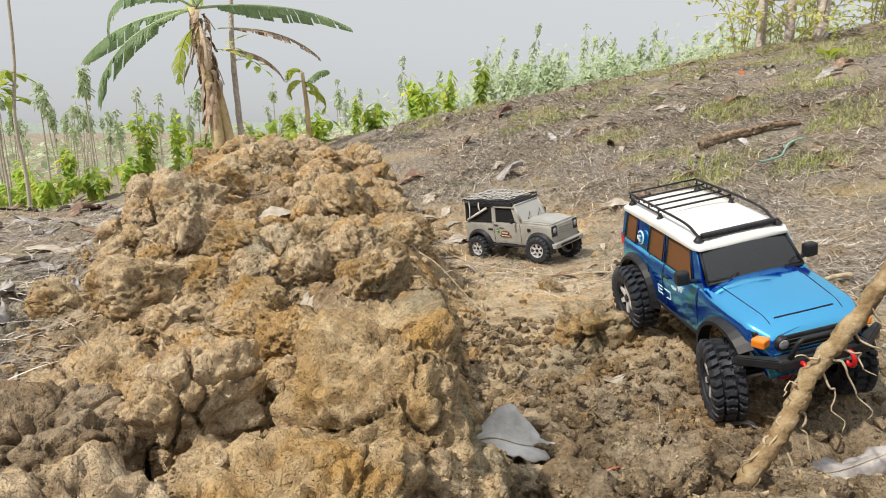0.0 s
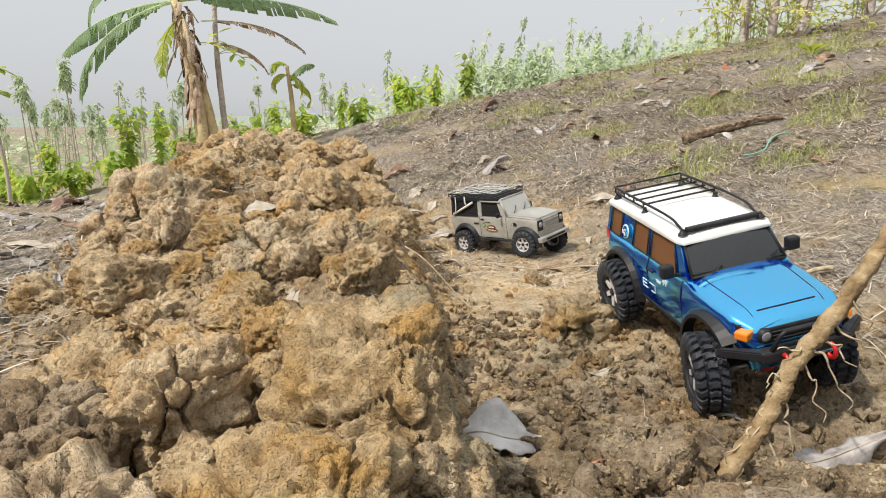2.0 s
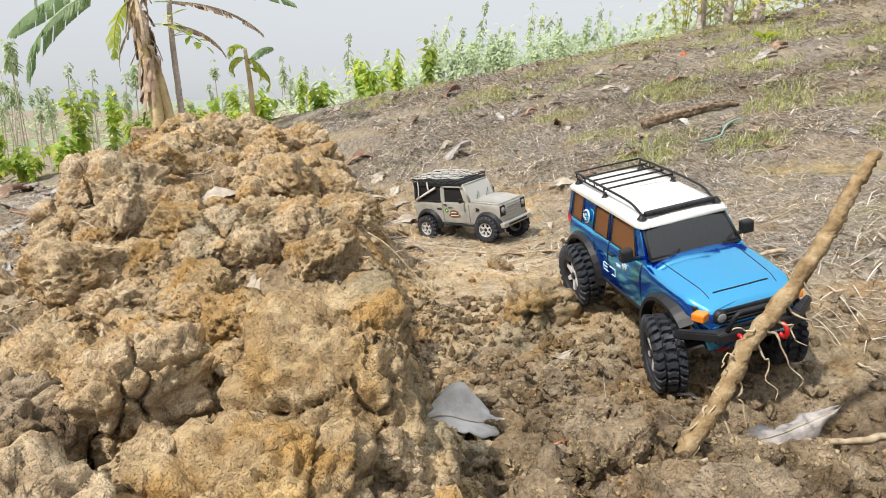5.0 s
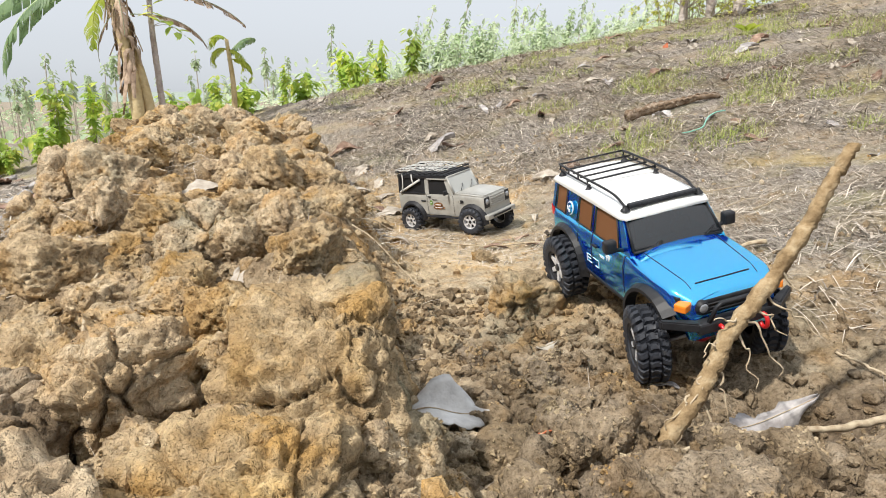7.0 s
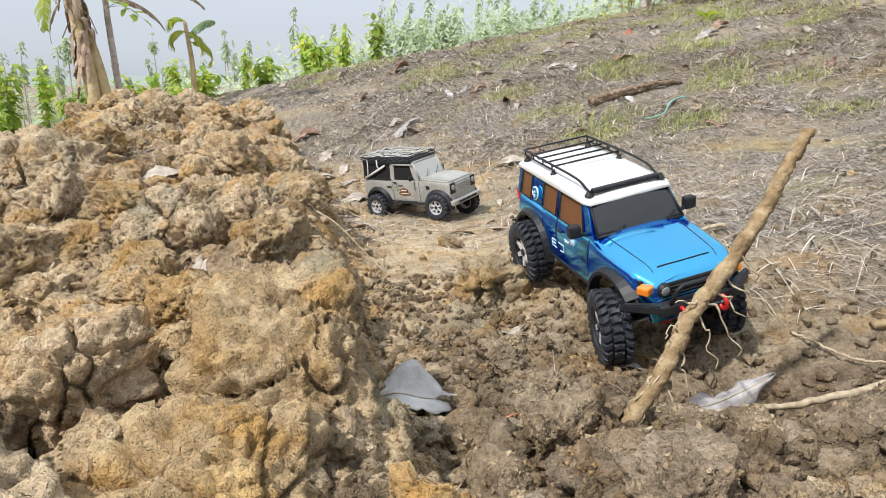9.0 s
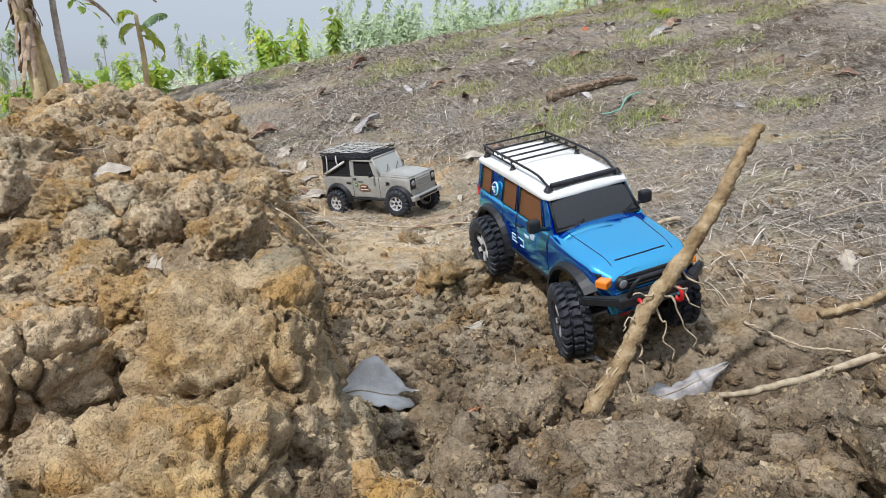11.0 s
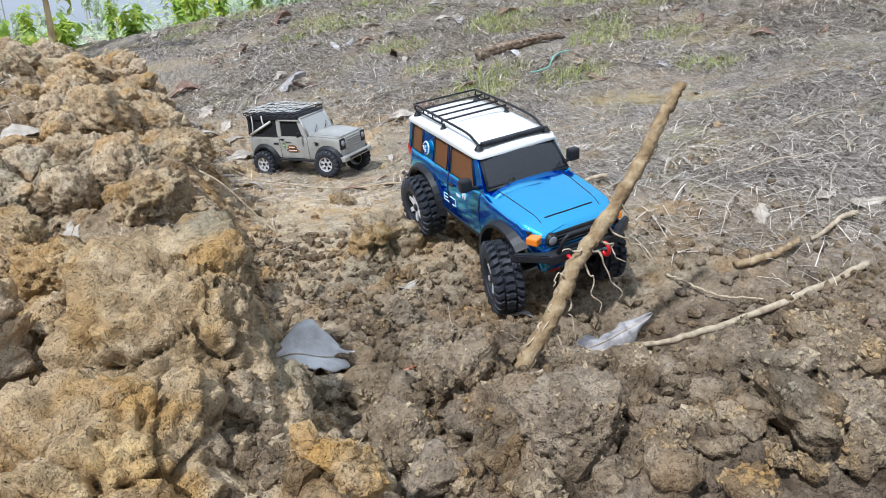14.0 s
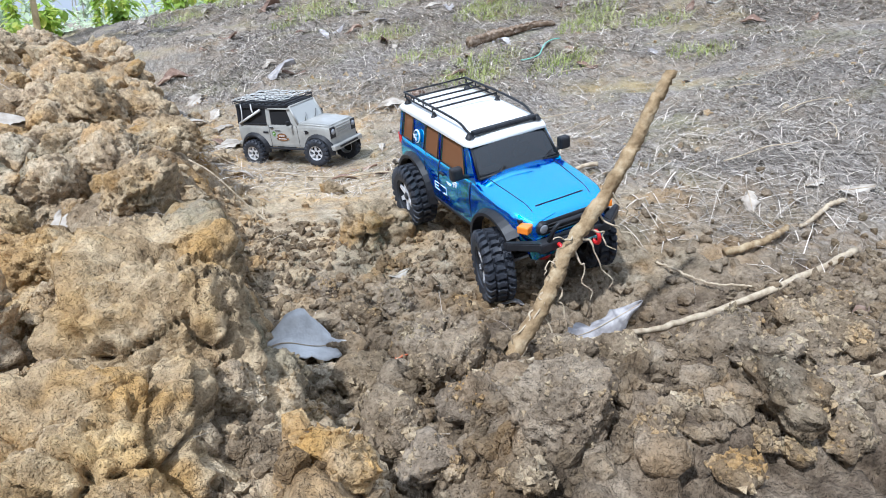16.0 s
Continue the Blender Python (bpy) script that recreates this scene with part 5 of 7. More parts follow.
# ---- model trucks ----
def wheel(parent, x, y, z, radius, width, rim_mat, steer=0.0, camber=0.0, lugs=20, outer=-1, name="wheel", spokes=6):
    """A lugged tyre on a spoked rim; its outer side faces -y (or +y)."""
    hub = thing(name, "", "")
    for k in ("label", "category"):
        if k in hub:
            del hub[k]
    hub.parent = parent
    hub.matrix_local = pose(x, y, z, camber, 0, steer)
    w = width / 2
    # one skin, its tread blocks and shoulder lugs raised from the carcass
    bm = bmesh.new()
    nang = lugs * 8
    side = [(0.50, 0.80), (0.56, 1.0), (0.70, 1.07), (0.80, 1.04), (0.86, 1.0), (0.90, 0.95)]
    tread = [0.88, 0.70, 0.52, 0.40, 0.30, 0.14, 0.0]
    prof = [(a, -b) for a, b in side] + [(0.93, -q) for q in tread] + [(0.93, q) for q in tread[-2::-1]] + [(a, b) for a, b in reversed(side)]
    rings = []
    for k in range(nang):
        a = 2 * math.pi * k / nang
        ring = []
        for i, (pr, pw) in enumerate(prof):
            row = abs(pw)
            cell = (k / 8 + 0.55 * row + (0.5 if row < 0.46 else 0.0)) % 1.0
            solid = 0.10 < cell < 0.72
            if pr > 0.92:
                groove = 0.38 < row < 0.47
                pr2 = 1.0 if solid and not groove else 0.885
                if row < 0.2 and solid:
                    pr2 = 0.99
            elif pr > 0.79:
                pr2, pw = pr + (0.035 if solid else 0), pw * (1.07 if solid else 1.0)
            else:
                pr2 = pr
            ring.append(bm.verts.new((radius * pr2 * math.cos(a), pw * w, radius * pr2 * math.sin(a))))
        rings.append(ring)
    for k in range(nang):
        p, q = rings[k], rings[(k + 1) % nang]
        for i in range(len(prof) - 1):
            bm.faces.new((p[i], q[i], q[i + 1], p[i + 1]))
    bmesh.ops.recalc_face_normals(bm, faces=bm.faces[:])
    part("tyre", bm, M_TYRE, hub)
    o = outer
    rr = radius * 0.53
    rim = lathe_bm([(rr * 0.98, -w * 0.85), (rr, -w * 0.9), (rr * 0.9, -w * 0.86), (rr * 0.86, 0), (rr * 0.9, w * 0.86), (rr, w * 0.9), (rr * 0.98, w * 0.85)], 32)
    part("rim", rim, M_BLACK if rim_mat is M_CHROME else rim_mat, hub)
    rim = bmesh.new()
    for k in range(spokes):
        a = 2 * math.pi * k / spokes
        b = bmesh.new()
        bmesh.ops.create_cube(b, size=1)
        for v in b.verts:
            v.co = Vector((v.co.x * rr * (0.34 if v.co.z < 0 else 0.24), v.co.y * w * 0.16 + o * (w * 0.62 if v.co.z < 0 else w * 0.72), rr * (0.55 + v.co.z * 0.84)))
        bmesh.ops.transform(b, matrix=Matrix.Rotation(a, 4, "Y"), verts=b.verts[:])
        me = bpy.data.meshes.new("tmp")
        b.to_mesh(me)
        b.free()
        rim.from_mesh(me)
        bpy.data.meshes.remove(me)
    part("spokes", rim, rim_mat, hub, "bright metal spokes")
    cap = lathe_bm([(0.0001, o * w * 0.86), (rr * 0.16, o * w * 0.86), (rr * 0.24, o * w * 0.74), (rr * 0.26, o * w * 0.4)], 16)
    part("hub_cap", cap, M_BLACK, hub)
    dish = lathe_bm([(0.0001, o * w * 0.18), (rr * 0.9, o * w * 0.18)], 24)
    part("brake_disc", dish, M_BLACK, hub)
    return hub


def shell_bm(stations, bottom, rows, top=True, n_side=6):
    """A car's skin: stations of (x, half width, z shoulder, crown); bottom(x): its lower edge; rows: widths up the side."""
    bm = bmesh.new()
    ring = []
    for x, hw, zt, crown in stations:
        zb = bottom(x)
        line = []
        for k, (f, wf) in enumerate(rows):
            line.append((hw * wf, zb + (zt - zb) * f))
        cr = [(hw * rows[-1][1] * c, zt + crown * (1 - c ** 2.5)) for c in (0.94, 0.7, 0.35, 0.0)] if top else []
        half = line + cr
        full = [(y, z) for y, z in half] + [(-y, z) for y, z in reversed(half[:-1] if top else half)]
        ring.append([bm.verts.new((x, y, z)) for y, z in full])
    for a, b in zip(ring[:-1], ring[1:]):
        for k in range(len(a) - 1):
            if top or k != len(a) // 2 - 1:
                bm.faces.new((a[k], a[k + 1], b[k + 1], b[k]))
    for end in (ring[0], ring[-1]):
        if top:
            bm.faces.new(end)
    bmesh.ops.recalc_face_normals(bm, faces=bm.faces[:])
    return bm


def quad_slab(pts, thick, bevel=0.0):
    """A flat plate through the points (in order), thickened along its normal."""
    bm = bmesh.new()
    p = [Vector(q) for q in pts]
    nrm = (p[1] - p[0]).cross(p[2] - p[0]).normalized() * thick
    a = [bm.verts.new(q) for q in p]
    b = [bm.verts.new(q + nrm) for q in p]
    bm.faces.new(a[::-1])
    bm.faces.new(b)
    for i in range(len(p)):
        j = (i + 1) % len(p)
        bm.faces.new((a[i], a[j], b[j], b[i]))
    if bevel:
        bmesh.ops.bevel(bm, geom=bm.edges[:], offset=bevel, segments=2, affect="EDGES")
    return bm


def arches(axles, r, sill):
    def bottom(x):
        z = sill
        for ax, az in axles:
            d = abs(x - ax)
            if d < r:
                z = max(z, az + math.sqrt(r * r - d * d) * 0.92)
        return z
    return bottom


def flare(parent, ax, az, r, y, side, width, mat, start=-8):
    """A fender flare: an arch of box section round the wheel opening."""
    bm = bmesh.new()
    ring = []
    for k in range(17):
        a = radians(start + (188 - start) * k / 16)
        c, s = math.cos(a), math.sin(a)
        sec = [(r, 0), (r, width), (r + 0.006, width), (r + 0.016, 0)]
        ring.append([bm.verts.new((ax + q * c, side * (y + o), az + q * s * 0.95)) for q, o in sec])
    for a, b in zip(ring[:-1], ring[1:]):
        for i in range(4):
            j = (i + 1) % 4
            bm.faces.new((a[i], a[j], b[j], b[i]))
    bm.faces.new(ring[0])
    bm.faces.new(ring[-1])
    bmesh.ops.recalc_face_normals(bm, faces=bm.faces[:])
    return part("fender_flare", bm, mat, parent)


def rod(parent, name, pts, r, mat, sides=8, label="", n=1):
    return tube(name, smooth_path(pts, n) if n > 1 else pts, r, mat, parent, sides, label)


def blue_truck():
    t = thing("model_truck", "blue toy crawler truck with white roof and black roof rack", "toy truck", pose(0.520, 1.169, 0.0485, 10.8, 7.1, -81.1))
    RA, FA = (-0.157, 0.075), (0.157, 0.062)
    bottom = arches([(-0.157, 0.078), (0.157, 0.072)], 0.070, 0.082)
    # lower body: doors, wings and nose
    st = []
    for k in range(61):
        x = -0.240 + 0.476 * k / 60
        hw, zt, cr = 0.094, 0.171, 0.004
        if x > 0.085:
            q = (x - 0.085) / 0.151
            zt = 0.172 - 0.016 * q - 0.012 * max(0, q - 0.75) / 0.25
            hw = 0.094 - 0.010 * q * q - 0.014 * max(0, q - 0.8) / 0.2
            cr = 0.012 - 0.004 * q
        if x < -0.212:
            hw = 0.094 - 0.012 * ((-0.212 - x) / 0.028) ** 2
        st.append((x, hw, zt, cr))
    rows = [(0.0, 0.955), (0.08, 0.985), (0.35, 1.0), (0.62, 1.0), (0.80, 0.985), (0.93, 0.955), (1.0, 0.915)]
    part("body_shell", shell_bm(st, bottom, rows), M_BLUE, t, "glossy blue body", True)
    # seams of the bonnet
    def skin(x, y):
        q = (x - 0.085) / 0.151
        hw = (0.094 - 0.010 * q * q - 0.014 * max(0, q - 0.8) / 0.2) * 0.915
        return (x, y, 0.172 - 0.016 * q - 0.012 * max(0, q - 0.75) / 0.25 + (0.012 - 0.004 * q) * (1 - min(1, abs(y) / hw) ** 2.5) + 0.0002)
    rod(t, "bonnet_seam", [skin(0.211 - 1.2 * y * y, y) for y in [-0.046 + 0.0092 * k for k in range(11)]], 0.0011, M_BLACK, 5)
    for s in (-1, 1):
        rod(t, "bonnet_seam", [skin(0.096 + 0.0118 * k, s * (0.0665 - 0.0010 * k)) for k in range(11)], 0.0006, M_BLACK, 5)
    part("cowl", box_bm(0.078, 0.092, -0.078, 0.078, 0.1805, 0.1835, 0.001), M_BLACK, t)
    part("chassis", box_bm(-0.20, 0.205, -0.045, 0.045, 0.078, 0.105, 0.004), M_BLACK, t)
    part("inner_tub", box_bm(-0.215, 0.218, -0.083, 0.083, 0.142, 0.150, 0.002), M_BLACK, t)
    for s in (-1, 1):
        part("sill", box_bm(-0.088, 0.088, s * 0.0895 - 0.004, s * 0.0895 + 0.004, 0.0805, 0.0875, 0.002), M_BLACK, t)
    # pillars round the glass
    zb, zr, yb, yr = 0.170, 0.226, 0.0885, 0.079
    def pil(x0, x1, x2, x3, s):
        return quad_slab([(x0, s * yb, zb), (x1, s * yb, zb), (x3, s * yr, zr), (x2, s * yr, zr)][::s], 0.004)
    for s in (-1, 1):
        for x0, x1, x2, x3 in ((-0.234, -0.216, -0.228, -0.212), (-0.165, -0.112, -0.164, -0.110), (-0.052, -0.041, -0.052, -0.041), (0.056, 0.092, 0.036, 0.052)):
            part("pillar", pil(x0, x1, x2, x3, s), M_BLUE, t)
        for x0, x1, x2, x3 in ((-0.216, -0.165, -0.212, -0.164), (-0.112, -0.052, -0.110, -0.052), (-0.041, 0.056, -0.041, 0.036)):
            y0, y1 = yb - 0.002, yr - 0.002
            part("side_window", quad_slab([(x0, s * y0, zb), (x1, s * y0, zb), (x3, s * y1, zr), (x2, s * y1, zr)][::s], 0.002), M_SMOKE, t, "brown tinted side window")
            for a, b in (((x0, s * (y0 + 0.0035), zb + 0.002), (x1, s * (y0 + 0.0035), zb + 0.002)), ((x1, s * (y0 + 0.0035), zb + 0.002), (x3, s * (y1 + 0.0035), zr)), ((x0, s * (y0 + 0.0035), zb + 0.002), (x2, s * (y1 + 0.0035), zr))):
                rod(t, "window_trim", [a, b], 0.0014, M_BLACK, 6)
    # windscreen, its frame and wipers
    bm = bmesh.new()
    grid = []
    for i in range(9):
        u = i / 8
        grid.append([])
        for j in range(15):
            v = j / 7 - 1
            bow = 0.0065 * (1 - v * v) + 0.0025 * math.sin(math.pi * u)
            grid[-1].append(bm.verts.new((0.0895 - 0.0375 * u + bow, v * (0.080 - 0.008 * u), 0.178 + 0.048 * u + 0.3 * bow)))
    for i in range(8):
        for j in range(14):
            bm.faces.new((grid[i][j], grid[i][j + 1], grid[i + 1][j + 1], grid[i + 1][j]))
    part("windscreen", bm, M_GLASS, t, "bowed windscreen reflecting the sky", True)
    wheel_pts = [(0.040 + 0.006 * math.cos(a), 0.036 + 0.016 * math.sin(a), 0.186 + 0.016 * math.cos(a)) for a in [radians(20 * k) for k in range(19)]]
    rod(t, "steering_wheel", wheel_pts, 0.0022, M_BLACK, 6)
    part("head_rest", box_bm(-0.046, -0.026, 0.022, 0.054, 0.205, 0.222, 0.006), M_RED, t, "red head rest")
    for a, b in (((0.093, -0.082, 0.178), (0.093, 0.082, 0.178)), ((0.0555, -0.074, 0.225), (0.0555, 0.074, 0.225)), ((0.093, -0.082, 0.178), (0.0555, -0.074, 0.225)), ((0.093, 0.082, 0.178), (0.0555, 0.074, 0.225))):
        rod(t, "screen_trim", [a, b], 0.0022, M_BLACK, 6)
    for y in (-0.05, 0.0, 0.05):
        rod(t, "wiper", [(0.096, y, 0.181), (0.086, y + 0.022, 0.190)], 0.0009, M_BLACK, 5)
    part("rear_window", quad_slab([(-0.236, 0.07, 0.176), (-0.236, -0.07, 0.176), (-0.231, -0.066, 0.222), (-0.231, 0.066, 0.222)], 0.002), M_SMOKE, t)
    part("dashboard", box_bm(0.045, 0.085, -0.07, 0.07, 0.150, 0.176, 0.004), M_BLACK, t)
    for y in (-0.038, 0.038):
        part("seat", box_bm(-0.05, -0.02, y - 0.022, y + 0.022, 0.150, 0.212, 0.008), M_BLACK, t)
    part("rear_seat", box_bm(-0.14, -0.11, -0.06, 0.06, 0.150, 0.200, 0.008), M_BLACK, t)
    # white roof
    rst = []
    for k in range(21):
        x = -0.240 + 0.302 * k / 20
        e = max(0, (x - 0.045) / 0.017, (-0.226 - x) / 0.014)
        rst.append((x, 0.083 - 0.006 * e * e, 0.2325 - 0.004 * e + 0.005 * math.sin(math.pi * k / 20), 0.006))
    part("roof", shell_bm(rst, lambda x: 0.2235, [(0.0, 1.0), (0.45, 1.01), (0.85, 0.985), (1.0, 0.95)]), M_WHITE, t, "white roof", True)
    # roof rack
    rack = thing("roof_rack", "", "")
    for k in ("label", "category"):
        if k in rack:
            del rack[k]
    rack.parent = t
    zt = 0.257
    for s in (-1, 1):
        rod(rack, "rack_rail", [(-0.222, s * 0.070, zt), (-0.09, s * 0.070, zt), (0.0, s * 0.068, zt - 0.003), (0.030, s * 0.067, zt - 0.012), (0.046, s * 0.067, 0.240)], 0.0024, M_BLACK, 8, n=4)
        rod(rack, "rack_rail", [(-0.222, s * 0.070, zt - 0.010), (-0.085, s * 0.070, zt - 0.010)], 0.0019, M_BLACK, 8)
        for x in (-0.218, -0.178, -0.135, -0.095):
            rod(rack, "rack_post", [(x, s * 0.070, zt - 0.011), (x, s * 0.070, zt)], 0.0017, M_BLACK, 6)
        for x in (-0.212, -0.092, 0.045):
            bm = lathe_bm([(0.0085, 0.236), (0.007, 0.2385), (0.0035, 0.243), (0.003, zt - 0.009 if x < 0 else 0.245), (0.0001, zt - 0.009 if x < 0 else 0.245)], 12, "z")
            bmesh.ops.translate(bm, verts=bm.verts[:], vec=(x, s * 0.069, 0))
            part("rack_foot", bm, M_BLACK, rack)
    for x in (-0.222, -0.190, -0.158, -0.126, -0.094):
        rod(rack, "rack_bar", [(x, -0.070, zt - 0.004 if x > -0.2 else zt), (x, 0.070, zt - 0.004 if x > -0.2 else zt)], 0.0019, M_BLACK, 8)
    bar = part("light_bar", box_bm(0.040, 0.052, -0.064, 0.064, 0.239, 0.247, 0.0025), M_BLACK, t)
    for k in range(12):
        part("bar_lamp", box_bm(0.0515, 0.0535, -0.060 + k * 0.0101, -0.0525 + k * 0.0101, 0.2405, 0.2455, 0.0008), M_BLACK, bar)
    # nose: grille, lamps, signals
    part("grille", box_bm(0.228, 0.2385, -0.056, 0.056, 0.122, 0.147, 0.003), M_BLACK, t)
    for k in range(3):
        rod(t, "grille_bar", [(0.2395, -0.050, 0.128 + k * 0.006), (0.2395, 0.050, 0.128 + k * 0.006)], 0.0011, M_BLACK, 6)
    for s in (-1, 1):
        bm = lathe_bm([(0.0001, 0.0), (0.009, 0.001), (0.0105, -0.002), (0.012, -0.004), (0.012, -0.012)], 20)
        bmesh.ops.rotate(bm, verts=bm.verts[:], cent=(0, 0, 0), matrix=Matrix.Rotation(radians(-90), 3, "Z"))
        bmesh.ops.translate(bm, verts=bm.verts[:], vec=(0.2405, s * 0.053, 0.136))
        part("headlight", bm, M_BLACK, t, "round dark headlight")
        bm = lathe_bm([(0.0001, 0.003), (0.006, 0.002), (0.0085, 0.0)], 16)
        bmesh.ops.rotate(bm, verts=bm.verts[:], cent=(0, 0, 0), matrix=Matrix.Rotation(radians(-90), 3, "Z"))
        bmesh.ops.translate(bm, verts=bm.verts[:], vec=(0.2405, s * 0.053, 0.136))
        part("headlight_lens", bm, M_LENS, t)
        bm = box_bm(-0.010, 0.010, -0.0125, 0.0125, -0.0065, 0.0065, 0.0025)
        bmesh.ops.rotate(bm, verts=bm.verts[:], cent=(0, 0, 0), matrix=Matrix.Rotation(radians(-28 * s), 3, "Z"))
        bmesh.ops.translate(bm, verts=bm.verts[:], vec=(0.2255, s * 0.0765, 0.1395))
        part("turn_signal", bm, M_ORANGE, t, "orange turn signal")
        # wing mirror
        m = part("mirror", box_bm(0.058, 0.074, s * 0.112 - 0.011, s * 0.112 + 0.011, 0.176, 0.199, 0.004), M_BLACK, t, "black wing mirror")
        rod(m, "mirror_arm", [(0.066, s * 0.088, 0.176), (0.066, s * 0.106, 0.180)], 0.0035, M_BLACK, 6)
        part("door_handle", box_bm(-0.038, -0.020, s * 0.0955 - 0.0022, s * 0.0955 + 0.0022, 0.149, 0.1535, 0.0012), M_BLACK, t)
        part("tail_light", box_bm(-0.243, -0.2295, s * 0.082 - 0.006, s * 0.082 + 0.006, 0.148, 0.172, 0.002), M_TAIL, t, "red tail light")
        flare(t, -0.157, 0.078, 0.067, 0.088, s, 0.016, M_BLACK)
        flare(t, 0.157, 0.072, 0.067, 0.084, s, 0.020, M_BLACK, 42)
        # door gaps
        for x in (0.074, -0.047, -0.105):
            rod(t, "door_gap", [(x, s * 0.0915, 0.086), (x, s * 0.0944, 0.120), (x, s * 0.0942, 0.150), (x, s * 0.0890, 0.169)], 0.0009, M_BLACK, 5)
        # wheels, axles
        wheel(t, FA[0] + 0.003, s * 0.104, 0.049 if s < 0 else 0.043, 0.064, 0.047, M_CHROME, -16, 0, 26, s)
        wheel(t, RA[0], s * 0.104, 0.064, 0.064, 0.047, M_CHROME, 0, 0, 26, s)
        for x0, x1, z0 in ((0.157, 0.03, 0.052), (-0.157, -0.03, 0.070)):
            rod(t, "suspension_link", [(x0, s * 0.055, z0), (x1, s * 0.038, 0.088)], 0.003, M_STEEL, 6)
            rod(t, "shock", [(x0, s * 0.062, z0 + 0.006), (x0 * 0.93, s * 0.052, 0.140)], 0.0062, M_BLACK, 10)
    # emblem discs and printed lettering, as bars where it cannot be read
    for s in (-1, 1):
        bm = lathe_bm([(0.0001, 0.0), (0.0135, 0.0), (0.0135, 0.0014)], 24)
        bmesh.ops.rotate(bm, verts=bm.verts[:], cent=(0, 0, 0), matrix=Matrix.Rotation(radians(10 * s), 3, "X"))
        bmesh.ops.translate(bm, verts=bm.verts[:], vec=(-0.139, s * 0.0902 - 0.0, 0.192))
        part("emblem", bm, M_DECAL, t, "round white printed emblem")
        bm = lathe_bm([(0.0001, 0.0), (0.0112, 0.0), (0.0112, 0.0014)], 20)
        bmesh.ops.rotate(bm, verts=bm.verts[:], cent=(0, 0, 0), matrix=Matrix.Rotation(radians(10 * s), 3, "X"))
        bmesh.ops.translate(bm, verts=bm.verts[:], vec=(-0.139, s * 0.0914, 0.1915))
        part("emblem_core", bm, M_BLUE, t)
        for x0, x1, z0, z1 in ((-0.146, -0.140, 0.188, 0.196), (-0.139, -0.133, 0.185, 0.191), (-0.138, -0.134, 0.194, 0.198)):
            part("emblem_mark", box_bm(x0, x1, s * (0.0925 - 0.17 * (z0 - 0.1915)) - 0.0008, s * (0.0925 - 0.17 * (z0 - 0.1915)) + 0.0008, z0, z1, 0.0004), M_DECAL, t)
        for x0, x1, z0, z1 in ((-0.012, 0.006, 0.1395, 0.1410), (-0.010, 0.004, 0.1365, 0.1378), (-0.066, -0.046, 0.1235, 0.1242), (-0.066, -0.050, 0.1165, 0.1172), (-0.066, -0.046, 0.1095, 0.1102), (-0.066, -0.0653, 0.1095, 0.1242), (-0.040, -0.018, 0.1235, 0.1242), (-0.0187, -0.018, 0.1095, 0.1242), (-0.033, -0.018, 0.1095, 0.1102)):
            part("print_bar", box_bm(x0, x1, s * 0.0946 - 0.0005, s * 0.0946 + 0.0005, z0, z1), M_DECAL, t)
        for x0, x1, z0, z1 in ((0.010, 0.030, 0.149, 0.1515), (0.012, 0.028, 0.1445, 0.147), (0.014, 0.0165, 0.139, 0.144), (0.022, 0.0245, 0.140, 0.144)):
            part("print_bar", box_bm(x0, x1, s * 0.0944 - 0.0005, s * 0.0944 + 0.0005, z0, z1), M_DECAL, t)
        for x0, x1, z0, z1 in ((0.118, 0.150, 0.1515, 0.1540), (0.126, 0.158, 0.1475, 0.1500)):
            part("print_bar", box_bm(x0, x1, s * 0.0905 - 0.0008, s * 0.0905 + 0.0008, z0, z1), M_DECAL, t)
    # front bumper with hoop, shackles, winch
    bmp = part("front_bumper", box_bm(0.236, 0.256, -0.070, 0.070, 0.100, 0.119, 0.004), M_BLACK, t, "black steel bumper")
    for s in (-1, 1):
        part("bumper_wing", quad_slab([(0.256, s * 0.066, 0.119), (0.222, s * 0.112, 0.121), (0.212, s * 0.112, 0.121), (0.236, s * 0.066, 0.119)][::s], -0.014 * 1, 0.002), M_BLACK, bmp)
        sh = [(0.258 + 0.009 * math.cos(a), s * 0.036, 0.100 + 0.011 * math.sin(a)) for a in [radians(q) for q in range(-150, 160, 24)]]
        rod(bmp, "shackle", sh, 0.0034, M_RED, 8, "red tow shackle")
    rod(bmp, "bumper_hoop", [(0.252, -0.052, 0.118), (0.256, -0.042, 0.142), (0.256, -0.034, 0.147), (0.256, 0.034, 0.147), (0.256, 0.042, 0.142), (0.252, 0.052, 0.118)], 0.0034, M_BLACK, 8)
    part("winch", box_bm(0.240, 0.262, -0.018, 0.018, 0.098, 0.113, 0.003), M_BLACK, bmp)
    part("rear_bumper", box_bm(-0.258, -0.236, -0.085, 0.085, 0.092, 0.108, 0.004), M_BLACK, t)
    for x, z, nm in ((0.157, 0.048, "front_axle"), (-0.157, 0.060, "rear_axle")):
        ax = rod(t, nm, [(x, -0.085, z), (x, 0.085, z)], 0.0075, M_BLACK, 10)
        bm = bmesh.new()
        bmesh.ops.create_uvsphere(bm, u_segments=16, v_segments=10, radius=0.019)
        bmesh.ops.translate(bm, verts=bm.verts[:], vec=(x + 0.008, -0.008, z))
        part("differential", bm, M_RED, ax, "red differential housing", True)
    rod(t, "steering_link", [(0.180, -0.085, 0.056), (0.180, 0.085, 0.056)], 0.0026, M_STEEL, 8)
